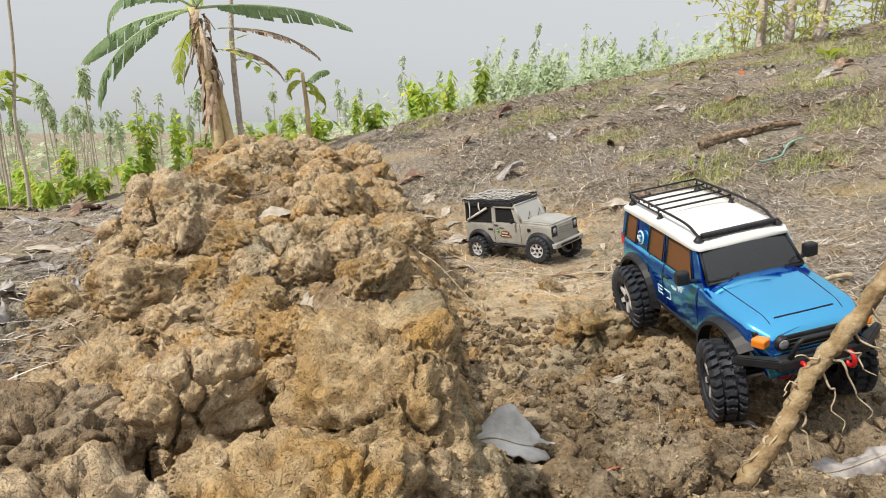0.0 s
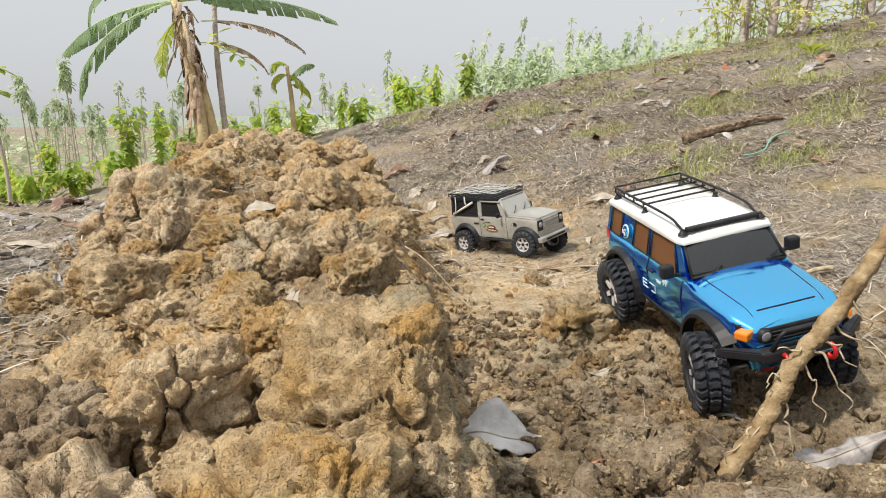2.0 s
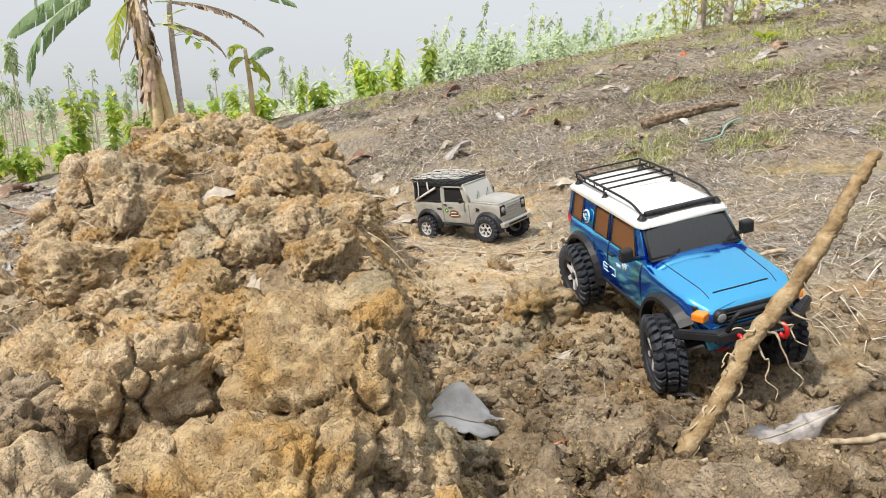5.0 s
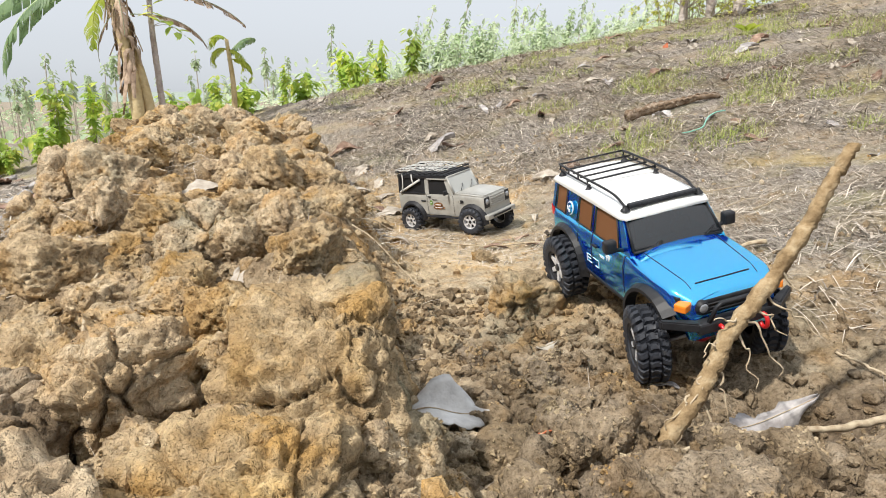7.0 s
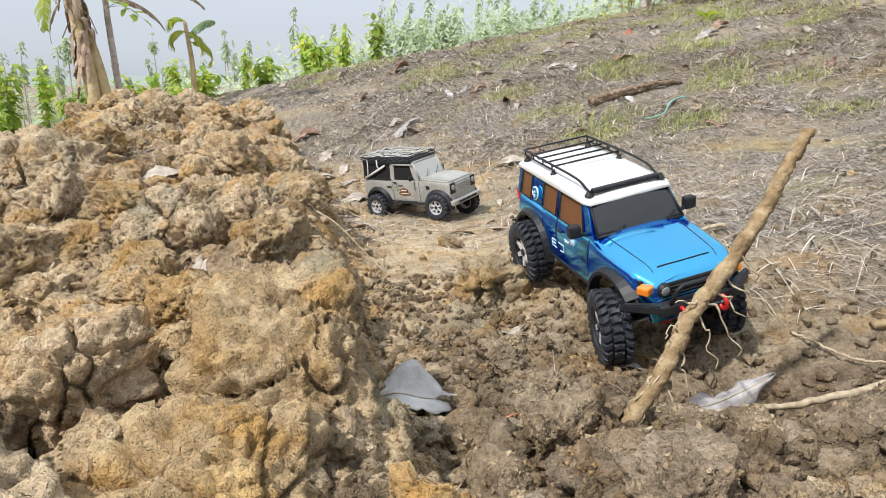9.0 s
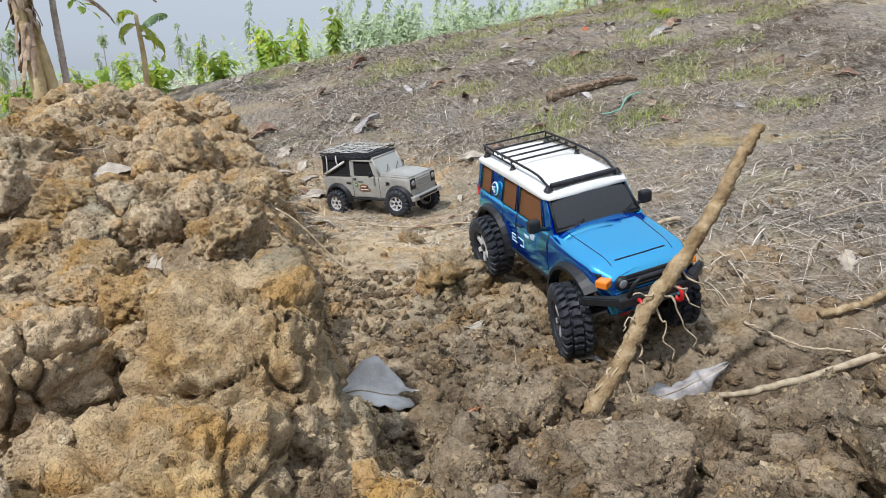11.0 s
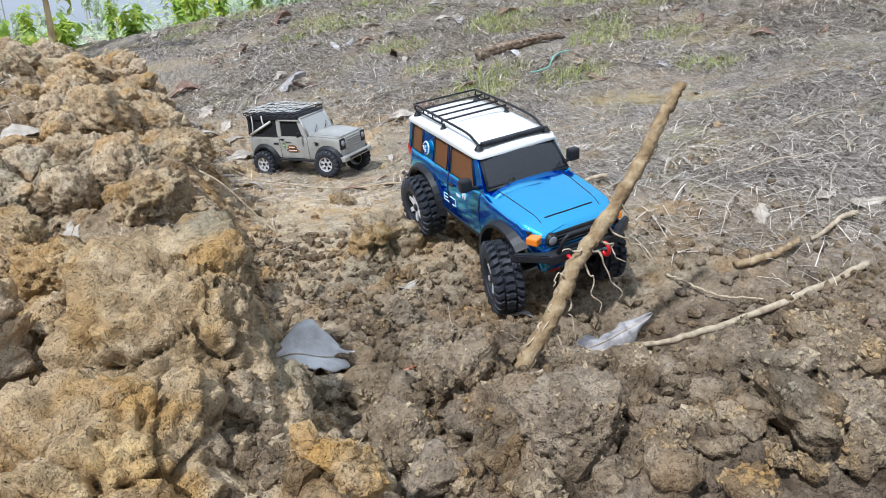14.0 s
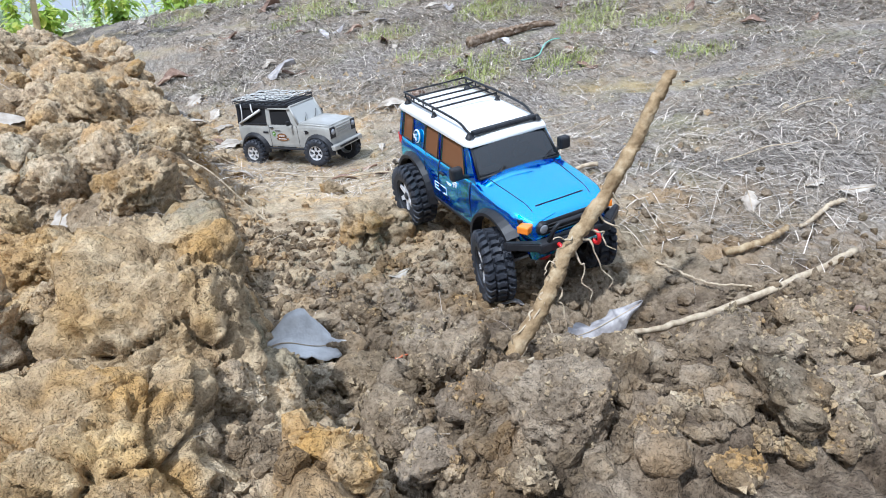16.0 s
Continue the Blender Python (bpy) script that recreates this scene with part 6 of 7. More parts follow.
    # spare wheel on the back
    sp = wheel(t, -0.266, 0.0, 0.158, 0.056, 0.040, M_CHROME, 90, 0, 20, 1, "spare_wheel")
    return t


def silver_truck():
    t = thing("model_truck", "cream and black toy off-road truck with a white corded roof rack", "toy truck", pose(0.292, 2.403, -0.019, 8.3, -3.1, -45.9))
    bottom = arches([(-0.137, 0.055), (0.139, 0.055)], 0.052, 0.068)
    st = []
    for k in range(53):
        x = -0.200 + 0.392 * k / 52
        st.append((x, 0.076 - (0.002 if x > 0.09 else 0), 0.143 - (0.006 * max(0, x - 0.09) / 0.1), 0.003))
    part("body_shell", shell_bm(st, bottom, [(0, 0.97), (0.1, 0.985), (0.45, 1.0), (0.75, 1.0), (0.9, 0.985), (1.0, 0.955)]), M_CREAM, t, "cream painted body", False)
    part("bonnet", quad_slab([(0.066, -0.060, 0.1450), (0.189, -0.056, 0.1390), (0.189, 0.056, 0.1390), (0.066, 0.060, 0.1450)], 0.0042, 0.002), M_CREAM, t)
    part("chassis", box_bm(-0.17, 0.175, -0.036, 0.036, 0.060, 0.090, 0.004), M_BLACK, t)
    part("inner_tub", box_bm(-0.19, 0.185, -0.066, 0.066, 0.108, 0.116, 0.002), M_BLACK, t)
    # cab, hard top frame
    zb, zr = 0.143, 0.205
    for s in (-1, 1):
        yb, yr = 0.0735, 0.067
        for x0, x1, x2, x3, mat in ((-0.200, -0.190, -0.198, -0.190, M_BLACK), (-0.070, -0.052, -0.070, -0.052, M_CREAM), (0.040, 0.062, 0.018, 0.032, M_CREAM)):
            part("pillar", quad_slab([(x0, s * yb, zb), (x1, s * yb, zb), (x3, s * yr, zr), (x2, s * yr, zr)][::s], 0.004), mat, t)
        part("door_window", quad_slab([(-0.052, s * 0.0715, zb), (0.040, s * 0.0715, zb), (0.018, s * 0.065, zr), (-0.052, s * 0.065, zr)][::s], 0.002), glass_dark, t, "dark door window")
        part("seat", box_bm(-0.050, -0.025, s * 0.034 - 0.02, s * 0.034 + 0.02, 0.116, 0.180, 0.006), M_CREAM, t)
        part("side_panel", quad_slab([(-0.190, s * 0.0715, zb), (-0.070, s * 0.0715, zb), (-0.070, s * 0.065, zr), (-0.190, s * 0.065, zr)][::s], 0.002), glass_dark, t, "dark side window")
        rod(t, "roll_bar", [(-0.188, s * 0.0775, zb + 0.003), (-0.090, s * 0.073, zr - 0.012)], 0.0045, M_NET, 8, "pale diagonal strut")
        part("belt_trim", box_bm(-0.192, -0.068, s * 0.075 - 0.0025, s * 0.075 + 0.0025, 0.1425, 0.148, 0.001), M_BLACK, t)
        part("roof_edge", box_bm(-0.200, 0.030, s * 0.0685 - 0.003, s * 0.0685 + 0.003, 0.198, 0.208, 0.002), M_BLACK, t)
        part("door_frame", box_bm(-0.056, 0.038, s * 0.0712 - 0.002, s * 0.0712 + 0.002, 0.1955, 0.2005, 0.001), M_CREAM, t)
        m = part("mirror", box_bm(0.036, 0.044, s * 0.092 - 0.008, s * 0.092 + 0.008, 0.146, 0.162, 0.003), M_BLACK, t)
        rod(m, "mirror_arm", [(0.042, s * 0.075, 0.148), (0.040, s * 0.088, 0.152)], 0.0018, M_BLACK, 6)
        flare(t, -0.137, 0.055, 0.049, 0.0735, s, 0.013, M_BLACK)
        flare(t, 0.139, 0.055, 0.049, 0.0725, s, 0.013, M_BLACK)
        wheel(t, 0.139, s * 0.084, 0.058 if s < 0 else 0.032, 0.046, 0.036, M_SILVER, 8, 0, 18, s)
        wheel(t, -0.136, s * 0.084, 0.046, 0.046, 0.036, M_SILVER, 0, 0, 18, s)
        part("headlight_panel", box_bm(0.1895, 0.1945, s * 0.058 - 0.014, s * 0.058 + 0.014, 0.100, 0.136, 0.002), M_BLACK, t)
        bm = lathe_bm([(0.0001, 0.004), (0.006, 0.003), (0.0095, 0.0), (0.0095, -0.004)], 18)
        bmesh.ops.rotate(bm, verts=bm.verts[:], cent=(0, 0, 0), matrix=Matrix.Rotation(radians(-90), 3, "Z"))
        bmesh.ops.translate(bm, verts=bm.verts[:], vec=(0.1955, s * 0.058, 0.121))
        part("headlight", bm, M_LENS, t, "round clear headlight")
        part("door_gap", box_bm(0.060, 0.0608, s * 0.0762 - 0.0004, s * 0.0762 + 0.0004, 0.070, 0.142), M_BLACK, t)
        part("door_gap", box_bm(-0.0620, -0.0612, s * 0.0762 - 0.0004, s * 0.0762 + 0.0004, 0.070, 0.142), M_BLACK, t)
        # printed patches
        for nm, x, z, rx, rz, mat, label in (("side_print", -0.010, 0.106, 0.020, 0.009, M_DECALO, "brown and orange printed patch"), ("side_print", -0.008, 0.096, 0.027, 0.006, M_DECALO, "brown and orange printed patch"), ("side_print", -0.043, 0.113, 0.0065, 0.0085, M_DECALG, "green printed badge"), ("badge", 0.094, 0.121, 0.012, 0.006, M_BLACK, "dark oval badge")):
            bm = lathe_bm([(0.0001, 0.0007), (1.0, 0.0007), (1.0, -0.0007)], 24)
            for v in bm.verts:
                v.co = Vector((x + v.co.x * rx, s * (0.0772 if x < 0.05 else 0.0758) + v.co.y, z + v.co.z * rz))
            part(nm, bm, mat, t, label)
        for x0, x1, z0, z1 in ((-0.022, 0.002, 0.1052, 0.1078), (-0.026, 0.010, 0.0950, 0.0972), (-0.046, -0.040, 0.1120, 0.1140), (-0.036, -0.012, 0.1235, 0.1255)):
            part("print_bar", box_bm(x0, x1, s * 0.0782 - 0.0005, s * 0.0782 + 0.0005, z0, z1), M_DECAL if z0 < 0.12 else M_BLACK, t)
        rod(t, "bonnet_edge", [(0.064, s * 0.068, 0.1455), (0.120, s * 0.066, 0.1435), (0.186, s * 0.064, 0.139)], 0.0042, M_CREAM, 8)
        rod(t, "gutter", [(-0.198, s * 0.0705, 0.2085), (0.030, s * 0.0705, 0.2085)], 0.0018, M_BLACK, 6)
        part("door_handle", box_bm(-0.056, -0.042, s * 0.0778 - 0.0016, s * 0.0778 + 0.0016, 0.132, 0.136, 0.0008), M_BLACK, t)
        part("side_step", box_bm(-0.070, 0.078, s * 0.079 - 0.006, s * 0.079 + 0.006, 0.060, 0.066, 0.002), M_BLACK, t)
        part("side_vent", box_bm(-0.090, -0.068, s * 0.0768 - 0.001, s * 0.0768 + 0.001, 0.114, 0.120, 0.0006), M_BLACK, t)
        rod(t, "cord", [(-0.175, s * 0.071, 0.212), (-0.168, s * 0.079, 0.190), (-0.172, s * 0.081, 0.160), (-0.185, s * 0.080, 0.148)], 0.0018, M_NET, 6, "white hanging cord", 4)
        rod(t, "cord", [(-0.128, s * 0.071, 0.212), (-0.122, s * 0.078, 0.196), (-0.120, s * 0.077, 0.184)], 0.0026, M_NET, 6, "white hanging cord", 4)
    part("windscreen", quad_slab([(0.062, -0.068, 0.146), (0.062, 0.068, 0.146), (0.034, 0.062, 0.202), (0.034, -0.062, 0.202)], 0.003), M_SCREEN, t, "pale reflecting windscreen")
    for a, b in (((0.0645, -0.070, 0.147), (0.0645, 0.070, 0.147)), ((0.035, -0.066, 0.204), (0.035, 0.066, 0.204)), ((0.0645, -0.070, 0.147), (0.035, -0.066, 0.204)), ((0.0645, 0.070, 0.147), (0.035, 0.066, 0.204))):
        rod(t, "screen_frame", [a, b], 0.0036, M_CREAM, 8)
    for y in (-0.035, 0.02):
        rod(t, "wiper", [(0.068, y, 0.151), (0.060, y + 0.02, 0.165), (0.056, y + 0.026, 0.172)], 0.0011, M_BLACK, 5)
    part("roof", box_bm(-0.202, 0.034, -0.0685, 0.0685, 0.2035, 0.211, 0.003), M_BLACK, t, "black roof")
    part("rear_panel", quad_slab([(-0.200, 0.072, zb), (-0.200, -0.072, zb), (-0.198, -0.066, zr), (-0.198, 0.066, zr)], 0.003), M_BLACK, t)
    part("grille", box_bm(0.189, 0.196, -0.044, 0.044, 0.096, 0.138, 0.002), M_CREAM, t)
    for k in range(4):
        part("grille_bar", box_bm(0.1955, 0.1985, -0.040, 0.040, 0.102 + k * 0.008, 0.106 + k * 0.008, 0.0008), M_CREAM, t)
    bmp = part("front_bumper", box_bm(0.190, 0.210, -0.080, 0.080, 0.062, 0.079, 0.003), M_CREAM, t, "cream front bumper")
    part("bumper_slot", box_bm(0.2095, 0.2115, -0.052, 0.052, 0.067, 0.074, 0.0008), M_BLACK, bmp)
    part("rear_bumper", box_bm(-0.216, -0.199, -0.072, 0.072, 0.066, 0.080, 0.003), M_CREAM, t)
    # rack of thin bars, and the cord net over it
    rack = rod(t, "roof_rack", [(-0.205, -0.074, 0.221), (0.028, -0.074, 0.221), (0.028, 0.074, 0.221), (-0.205, 0.074, 0.221), (-0.205, -0.074, 0.221)], 0.0022, M_BLACK, 6, "black wire roof rack")
    for k in range(9):
        x = -0.205 + 0.233 * k / 8
        rod(rack, "rack_bar", [(x, -0.074, 0.213), (x, 0.074, 0.213)], 0.0015, M_BLACK, 5)
        for s in (-1, 1):
            rod(rack, "rack_post", [(x, s * 0.074, 0.212), (x, s * 0.074, 0.222)], 0.0013, M_BLACK, 5)
    r = random.Random(5)
    for k in range(11):
        x = -0.198 + 0.021 * k
        pts = [(x + r.uniform(-0.004, 0.004), -0.076 + 0.0152 * q, 0.226 + r.uniform(-0.001, 0.005)) for q in range(11)]
        rod(rack, "net_cord", pts, 0.0012, M_NET, 5, "white cord of the net", 2)
    for k in range(7):
        y = -0.072 + 0.024 * k
        pts = [(-0.204 + 0.0232 * q, y + r.uniform(-0.004, 0.004), 0.2265 + r.uniform(-0.001, 0.005)) for q in range(11)]
        rod(rack, "net_cord", pts, 0.0012, M_NET, 5, "white cord of the net", 2)
    for x, z, nm in ((0.139, 0.045, "front_axle"), (-0.136, 0.046, "rear_axle")):
        rod(t, nm, [(x, -0.07, z), (x, 0.07, z)], 0.006, M_BLACK, 8)
    return t


glass_dark = glass_material("dark_window", (0.03, 0.03, 0.032), 0.25)
glass_dark.node_tree.nodes["Principled BSDF"].inputs["Specular IOR Level"].default_value = 0.25
blue_truck()
silver_truck()


# ---- plants ----
def leaf_cloud(name, spots, mat, parent, fold=0.25):
    """Small folded leaves: spots of (position, direction, up, length, width)."""
    verts, faces = [], []
    for p, d, u, ln, w in spots:
        d, s = d.normalized(), d.cross(u)
        s = s.normalized() if s.length > 1e-6 else Vector((1, 0, 0))
        nrm = s.cross(d).normalized()
        o = len(verts)
        for a, b, c in ((0, 0, 0), (0.35, 0.5, fold), (0.75, 0.36, fold * 0.7), (1, 0, -0.12), (0.75, -0.36, fold * 0.7), (0.35, -0.5, fold), (0.5, 0, -0.03)):
            verts.append(p + d * (ln * a) + s * (w * b) + nrm * (w * c * 0.5))
        faces += [(o, o + 1, o + 6), (o + 1, o + 2, o + 6), (o + 2, o + 3, o + 6), (o + 3, o + 4, o + 6), (o + 4, o + 5, o + 6), (o + 5, o, o + 6)]
    return mesh_of(name, verts, faces, mat, parent)


def sapling(seed, height, leaf, mat, first=0.45, count=46, label="slender young teak tree with large drooping leaves", lean=0.03):
    """A thin stem with pairs of large leaves towards its top."""
    r = random.Random(seed)
    t = thing("young_tree", label, "tree")
    top = Vector((r.uniform(-lean, lean) * height, r.uniform(-lean, lean) * height, height))
    line = smooth_path([(0, 0, -0.1), tuple(top * 0.35 + Vector((r.uniform(-0.02, 0.02) * height, 0, 0))), tuple(top * 0.7), tuple(top)], 4)
    tube("trunk", line, [height * 0.008 * (1.1 - i / len(line)) + 0.003 for i in range(len(line))], M_STEM, t, 6)
    spots = []
    for k in range(count):
        f = first + (1.02 - first) * (k / count) ** 0.9
        p = top * f
        a = k * 2.4 + r.uniform(-0.4, 0.4)
        reach = 0.55 + 0.6 * math.sin(math.pi * min(1, (f - first) / (1.02 - first) * 0.9 + 0.1))
        d = Vector((math.cos(a), math.sin(a), r.uniform(-2.6, -0.2)))
        if math.sin(f * 23 + seed) > 0.75:
            continue
        off = Vector((math.cos(a), math.sin(a), 0.25)) * leaf * 0.45 * r.random()
        spots.append((p + off, d, Vector((0, 0, 1)), leaf * reach * r.uniform(0.7, 1.2), leaf * 0.62 * r.uniform(0.7, 1.1)))
    leaf_cloud("crown", spots, mat, t, 0.35)
    return t


def place_many(makers, places, group, lean=0.0):
    for k, (x, y, s, rot) in enumerate(places):
        src = makers[k % len(makers)]
        m = Matrix.Translation((x, y, ground(x, y))) @ Matrix.Rotation(radians(lean * (0.4 + 0.6 * math.sin(k * 1.7) ** 2)), 4, "Y") @ Matrix.Rotation(radians(rot), 4, "Z")
        if "used" not in src:
            src["used"] = 1
            ob = src
            ob.matrix_world = m
        else:
            ob = copy_thing(src, m)
        ob.scale = (s, s, s)
        ob["group"] = group
    for src in makers:
        if "used" in src:
            del src["used"]
    for o in list(scene.objects):
        if "used" in o:
            del o["used"]


def bush(seed, height, spread, leaf, mat, count, label):
    """A leafy bush: several stems from the ground, leaves along them."""
    r = random.Random(seed)
    t = thing("bush", label, "bush")
    spots, stems = [], []
    for _ in range(7):
        a, lean = r.uniform(0, 6.3), r.uniform(0.05, 1) * spread
        h = height * r.uniform(0.6, 1.0)
        tip = Vector((math.cos(a) * lean, math.sin(a) * lean, h))
        mid = Vector((tip.x * 0.35, tip.y * 0.35, h * 0.55))
        line = smooth_path([(tip.x * 0.1, tip.y * 0.1, -0.05), tuple(mid), tuple(tip)], 5)
        stems.append(tube_data(line, [0.0045 * height * (1.2 - i / len(line)) for i in range(len(line))], 5))
        for _ in range(count // 7):
            p = line[int(len(line) * r.uniform(0.2, 0.999))]
            d = Vector((r.gauss(0, 1), r.gauss(0, 1), r.gauss(-1.0, 0.7)))
            spots.append((p + d.normalized() * leaf * 0.2, d, Vector((0, 0, 1)), leaf * r.uniform(0.6, 1.2), leaf * 0.5 * r.uniform(0.7, 1.2)))
    v, f = joined(*stems)
    mesh_of("stem", v, f, M_STEM, t)
    leaf_cloud("foliage", spots, mat, t)
    return t


def banana_leaf(parent, base, heading, rise, length, width, droop, seed, mat, tear=0.5, name="leaf"):
    """An arching banana leaf: stalk, midrib and two blades torn into strips."""
    r = random.Random(seed)
    n = 44
    pts, e, p = [], rise, Vector(base)
    d0 = Vector((math.cos(heading), math.sin(heading), 0))
    side = Vector((-math.sin(heading), math.cos(heading), 0))
    for k in range(n + 1):
        pts.append(p.copy())
        p = p + (d0 * math.cos(e) + Vector((0, 0, math.sin(e)))) * (length / n)
        e -= droop / n * (0.4 + 1.4 * k / n)
    verts, faces = [], []
    for s in (-1, 1):
        hang = r.uniform(0.6, 1.0)
        strip_end = 0
        for k in range(6, n):
            u = (k - 6) / (n - 6)
            w = width / 2 * (math.sin(math.pi * (0.06 + 0.92 * u)) ** 0.55)
            if k >= strip_end:
                strip_end = k + r.randint(1, 4)
                hang += r.uniform(-0.25, 0.25)
                hang = min(max(hang, 0.35), 1.4)
                cut = r.uniform(0.82, 1.0) if r.random() > tear * 0.25 else r.uniform(0.35, 0.8)
            gap = 0.78 if (k == strip_end - 1 and r.random() < tear) else 1.0
            o = len(verts)
            for q, pt in ((0, pts[k]), (gap, pts[k + 1])):
                base_p = pts[k] + (pts[k + 1] - pts[k]) * q
                sweep = (pts[k + 1] - pts[k]).normalized() * w * 0.35
                for f in (0.0, 0.5, 1.0):
                    wf = w * f * cut
                    verts.append(base_p + side * s * wf * math.cos(hang * f) + sweep * f + Vector((0, 0, -wf * math.sin(hang * f))))
            faces += [(o, o + 1, o + 4, o + 3), (o + 1, o + 2, o + 5, o + 4)]
    leaf = mesh_of(name, verts, faces, mat, parent)
    tube("midrib", pts, [max(0.002, 0.028 * width * 1.5 * (1 - 0.93 * i / n)) for i in range(n + 1)], M_BYOUNG if mat is M_BYOUNG else M_CANE_HAZE, leaf, 6)
    return leaf


def banana():
    x, y = -1.74, 5.2
    g = ground(x, y)
    t = thing("banana_plant", "tall banana plant with torn leaves and dead brown sheaths", "banana plant", pose(x, y, g))
    r = random.Random(31)
    H = 1.33 - g
    for k, (dx, dy, lean, h, rad) in enumerate([(0.02, 0.0, -0.16, H, 0.047), (0.10, 0.05, -0.21, H * 0.86, 0.040), (-0.04, 0.08, -0.06, H * 0.62, 0.030)]):
        line = smooth_path([(dx, dy, -0.15), (dx + lean * 0.2, dy, h * 0.35), (dx + lean * 0.65, dy, h * 0.75), (dx + lean, dy, h)], 6)
        tube("pseudostem", line, [rad * (1.15 - 0.6 * (i / len(line)) ** 1.1) for i in range(len(line))], M_BSTEM, t, 14, wobble=0.05, rng=r)
    # dead sheaths hanging round the stem
    for k in range(54):
        f = r.uniform(0.42, 0.99)
        a = r.uniform(0, 6.3)
        px, pz = 0.07 - 0.17 * f, H * f
        rad = 0.050 * (1.1 - 0.45 * f)
        p = Vector((px + rad * math.cos(a), 0.02 + rad * math.sin(a), pz))
        ln = r.uniform(0.08, 0.28)
        out = Vector((math.cos(a), math.sin(a), 0))
        q = [p, p + out * 0.03 + Vector((0, 0, -ln * 0.3)), p + out * r.uniform(0.01, 0.06) + Vector((r.uniform(-0.03, 0.03), 0, -ln))]
        line = smooth_path([tuple(c) for c in q], 3)
        verts, faces = [], []
        sd = Vector((-math.sin(a), math.cos(a), 0))
        for i, c in enumerate(line):
            w = r.uniform(0.010, 0.034) * (1 - 0.6 * i / len(line))
            verts += [c - sd * w, c + out * 0.008, c + sd * w]
        for i in range(len(line) - 1):
            faces += [(3 * i, 3 * i + 1, 3 * i + 4, 3 * i + 3), (3 * i + 1, 3 * i + 2, 3 * i + 5, 3 * i + 4)]
        mesh_of("dead_sheath", verts, faces, M_BDEAD, t)
    top = (-0.12, 0.02, H)
    banana_leaf(t, top, radians(190), -0.28, 1.10, 0.30, 1.2, 1, M_BLEAF, 0.98)
    banana_leaf(t, top, radians(176), -0.08, 1.00, 0.28, 0.72, 2, M_BLEAF, 0.98)
    banana_leaf(t, top, radians(215), 0.50, 0.85, 0.24, 2.3, 3, M_BLEAF, 0.8)
    banana_leaf(t, top, radians(2), 0.10, 1.18, 0.26, 0.55, 4, M_BLEAF, 0.6)
    banana_leaf(t, top, radians(-25), 0.75, 1.15, 0.26, 1.1, 5, M_BLEAF, 0.5)
    banana_leaf(t, top, radians(80), 1.2, 1.2, 0.32, 1.0, 6, M_BLEAF, 0.4)
    banana_leaf(t, top, radians(250), 1.25, 1.0, 0.30, 1.2, 7, M_BLEAF, 0.5)
    banana_leaf(t, (-0.13, -0.03, H - 0.15), radians(265), -0.5, 0.52, 0.16, 1.3, 8, M_BYOUNG, 0.6, "dying_leaf")
    banana_leaf(t, (-0.08, -0.03, H - 0.10), radians(300), -0.6, 0.45, 0.10, 1.0, 11, M_BDEAD, 0.9, "dead_leaf")
    banana_leaf(t, (-0.10, -0.03, H - 0.30), radians(200), -0.9, 0.36, 0.09, 0.8, 12, M_BDEAD, 0.9, "dead_leaf")
    banana_leaf(t, (0.05, -0.02, H - 0.15), radians(8), 0.05, 0.80, 0.12, 0.8, 9, M_BDEAD, 1.0, "dead_leaf")
    banana_leaf(t, (0.0, 0.02, H - 0.3), radians(25), 0.1, 0.60, 0.09, 1.2, 10, M_BDEAD, 1.0, "dead_leaf")
    return t


banana()


def young_banana(x, y, h, seed, label="young banana plant with yellowing leaves behind the bank"):
    t = thing("banana_plant", label, "banana plant", pose(x, y, ground(x, y)))
    line = smooth_path([(0, 0, -0.1), (0.01, 0, h * 0.5), (-0.02, 0, h)], 6)
    tube("pseudostem", line, [0.026 * h * (1.2 - 0.7 * i / len(line)) + 0.004 for i in range(len(line))], M_BSTEM, t, 10)
    r = random.Random(seed)
    for k, (a, rise, long, droop) in enumerate([(0.25, 0.25, 0.42, 2.6), (-0.5, 0.0, 0.36, 2.2), (2.6, 0.7, 0.30, 2.8), (0.9, 1.1, 0.48, 1.2), (4.2, 0.3, 0.34, 2.6)]):
        banana_leaf(t, (-0.02, 0, h * (0.78 + 0.22 * (k % 3) / 2)), a + r.uniform(-0.3, 0.3), rise, h * long, h * 0.20, droop, seed + k, M_BYOUNG if k != 3 else M_BLEAF, 0.12)
    return t


young_banana(-1.12, 5.5, 0.70, 61)
young_banana(-2.05, 5.0, 0.20, 71, "small bright banana sucker beside the tall plant")
young_banana(-1.95, 5.6, 0.24, 81, "small bright banana sucker beside the tall plant")


def thin_tree(name, x, y, pts, radius, label, seed, mat=M_BARK):
    """A thin bare trunk with a few leafy twigs at its top."""
    r = random.Random(seed)
    t = thing(name, label, "tree", pose(x, y, ground(x, y)))
    line = smooth_path(pts, 6)
    tube("trunk", line, [radius * (1.1 - 0.55 * i / len(line)) for i in range(len(line))], mat, t, 9, wobble=0.06, rng=r)
    return t, line


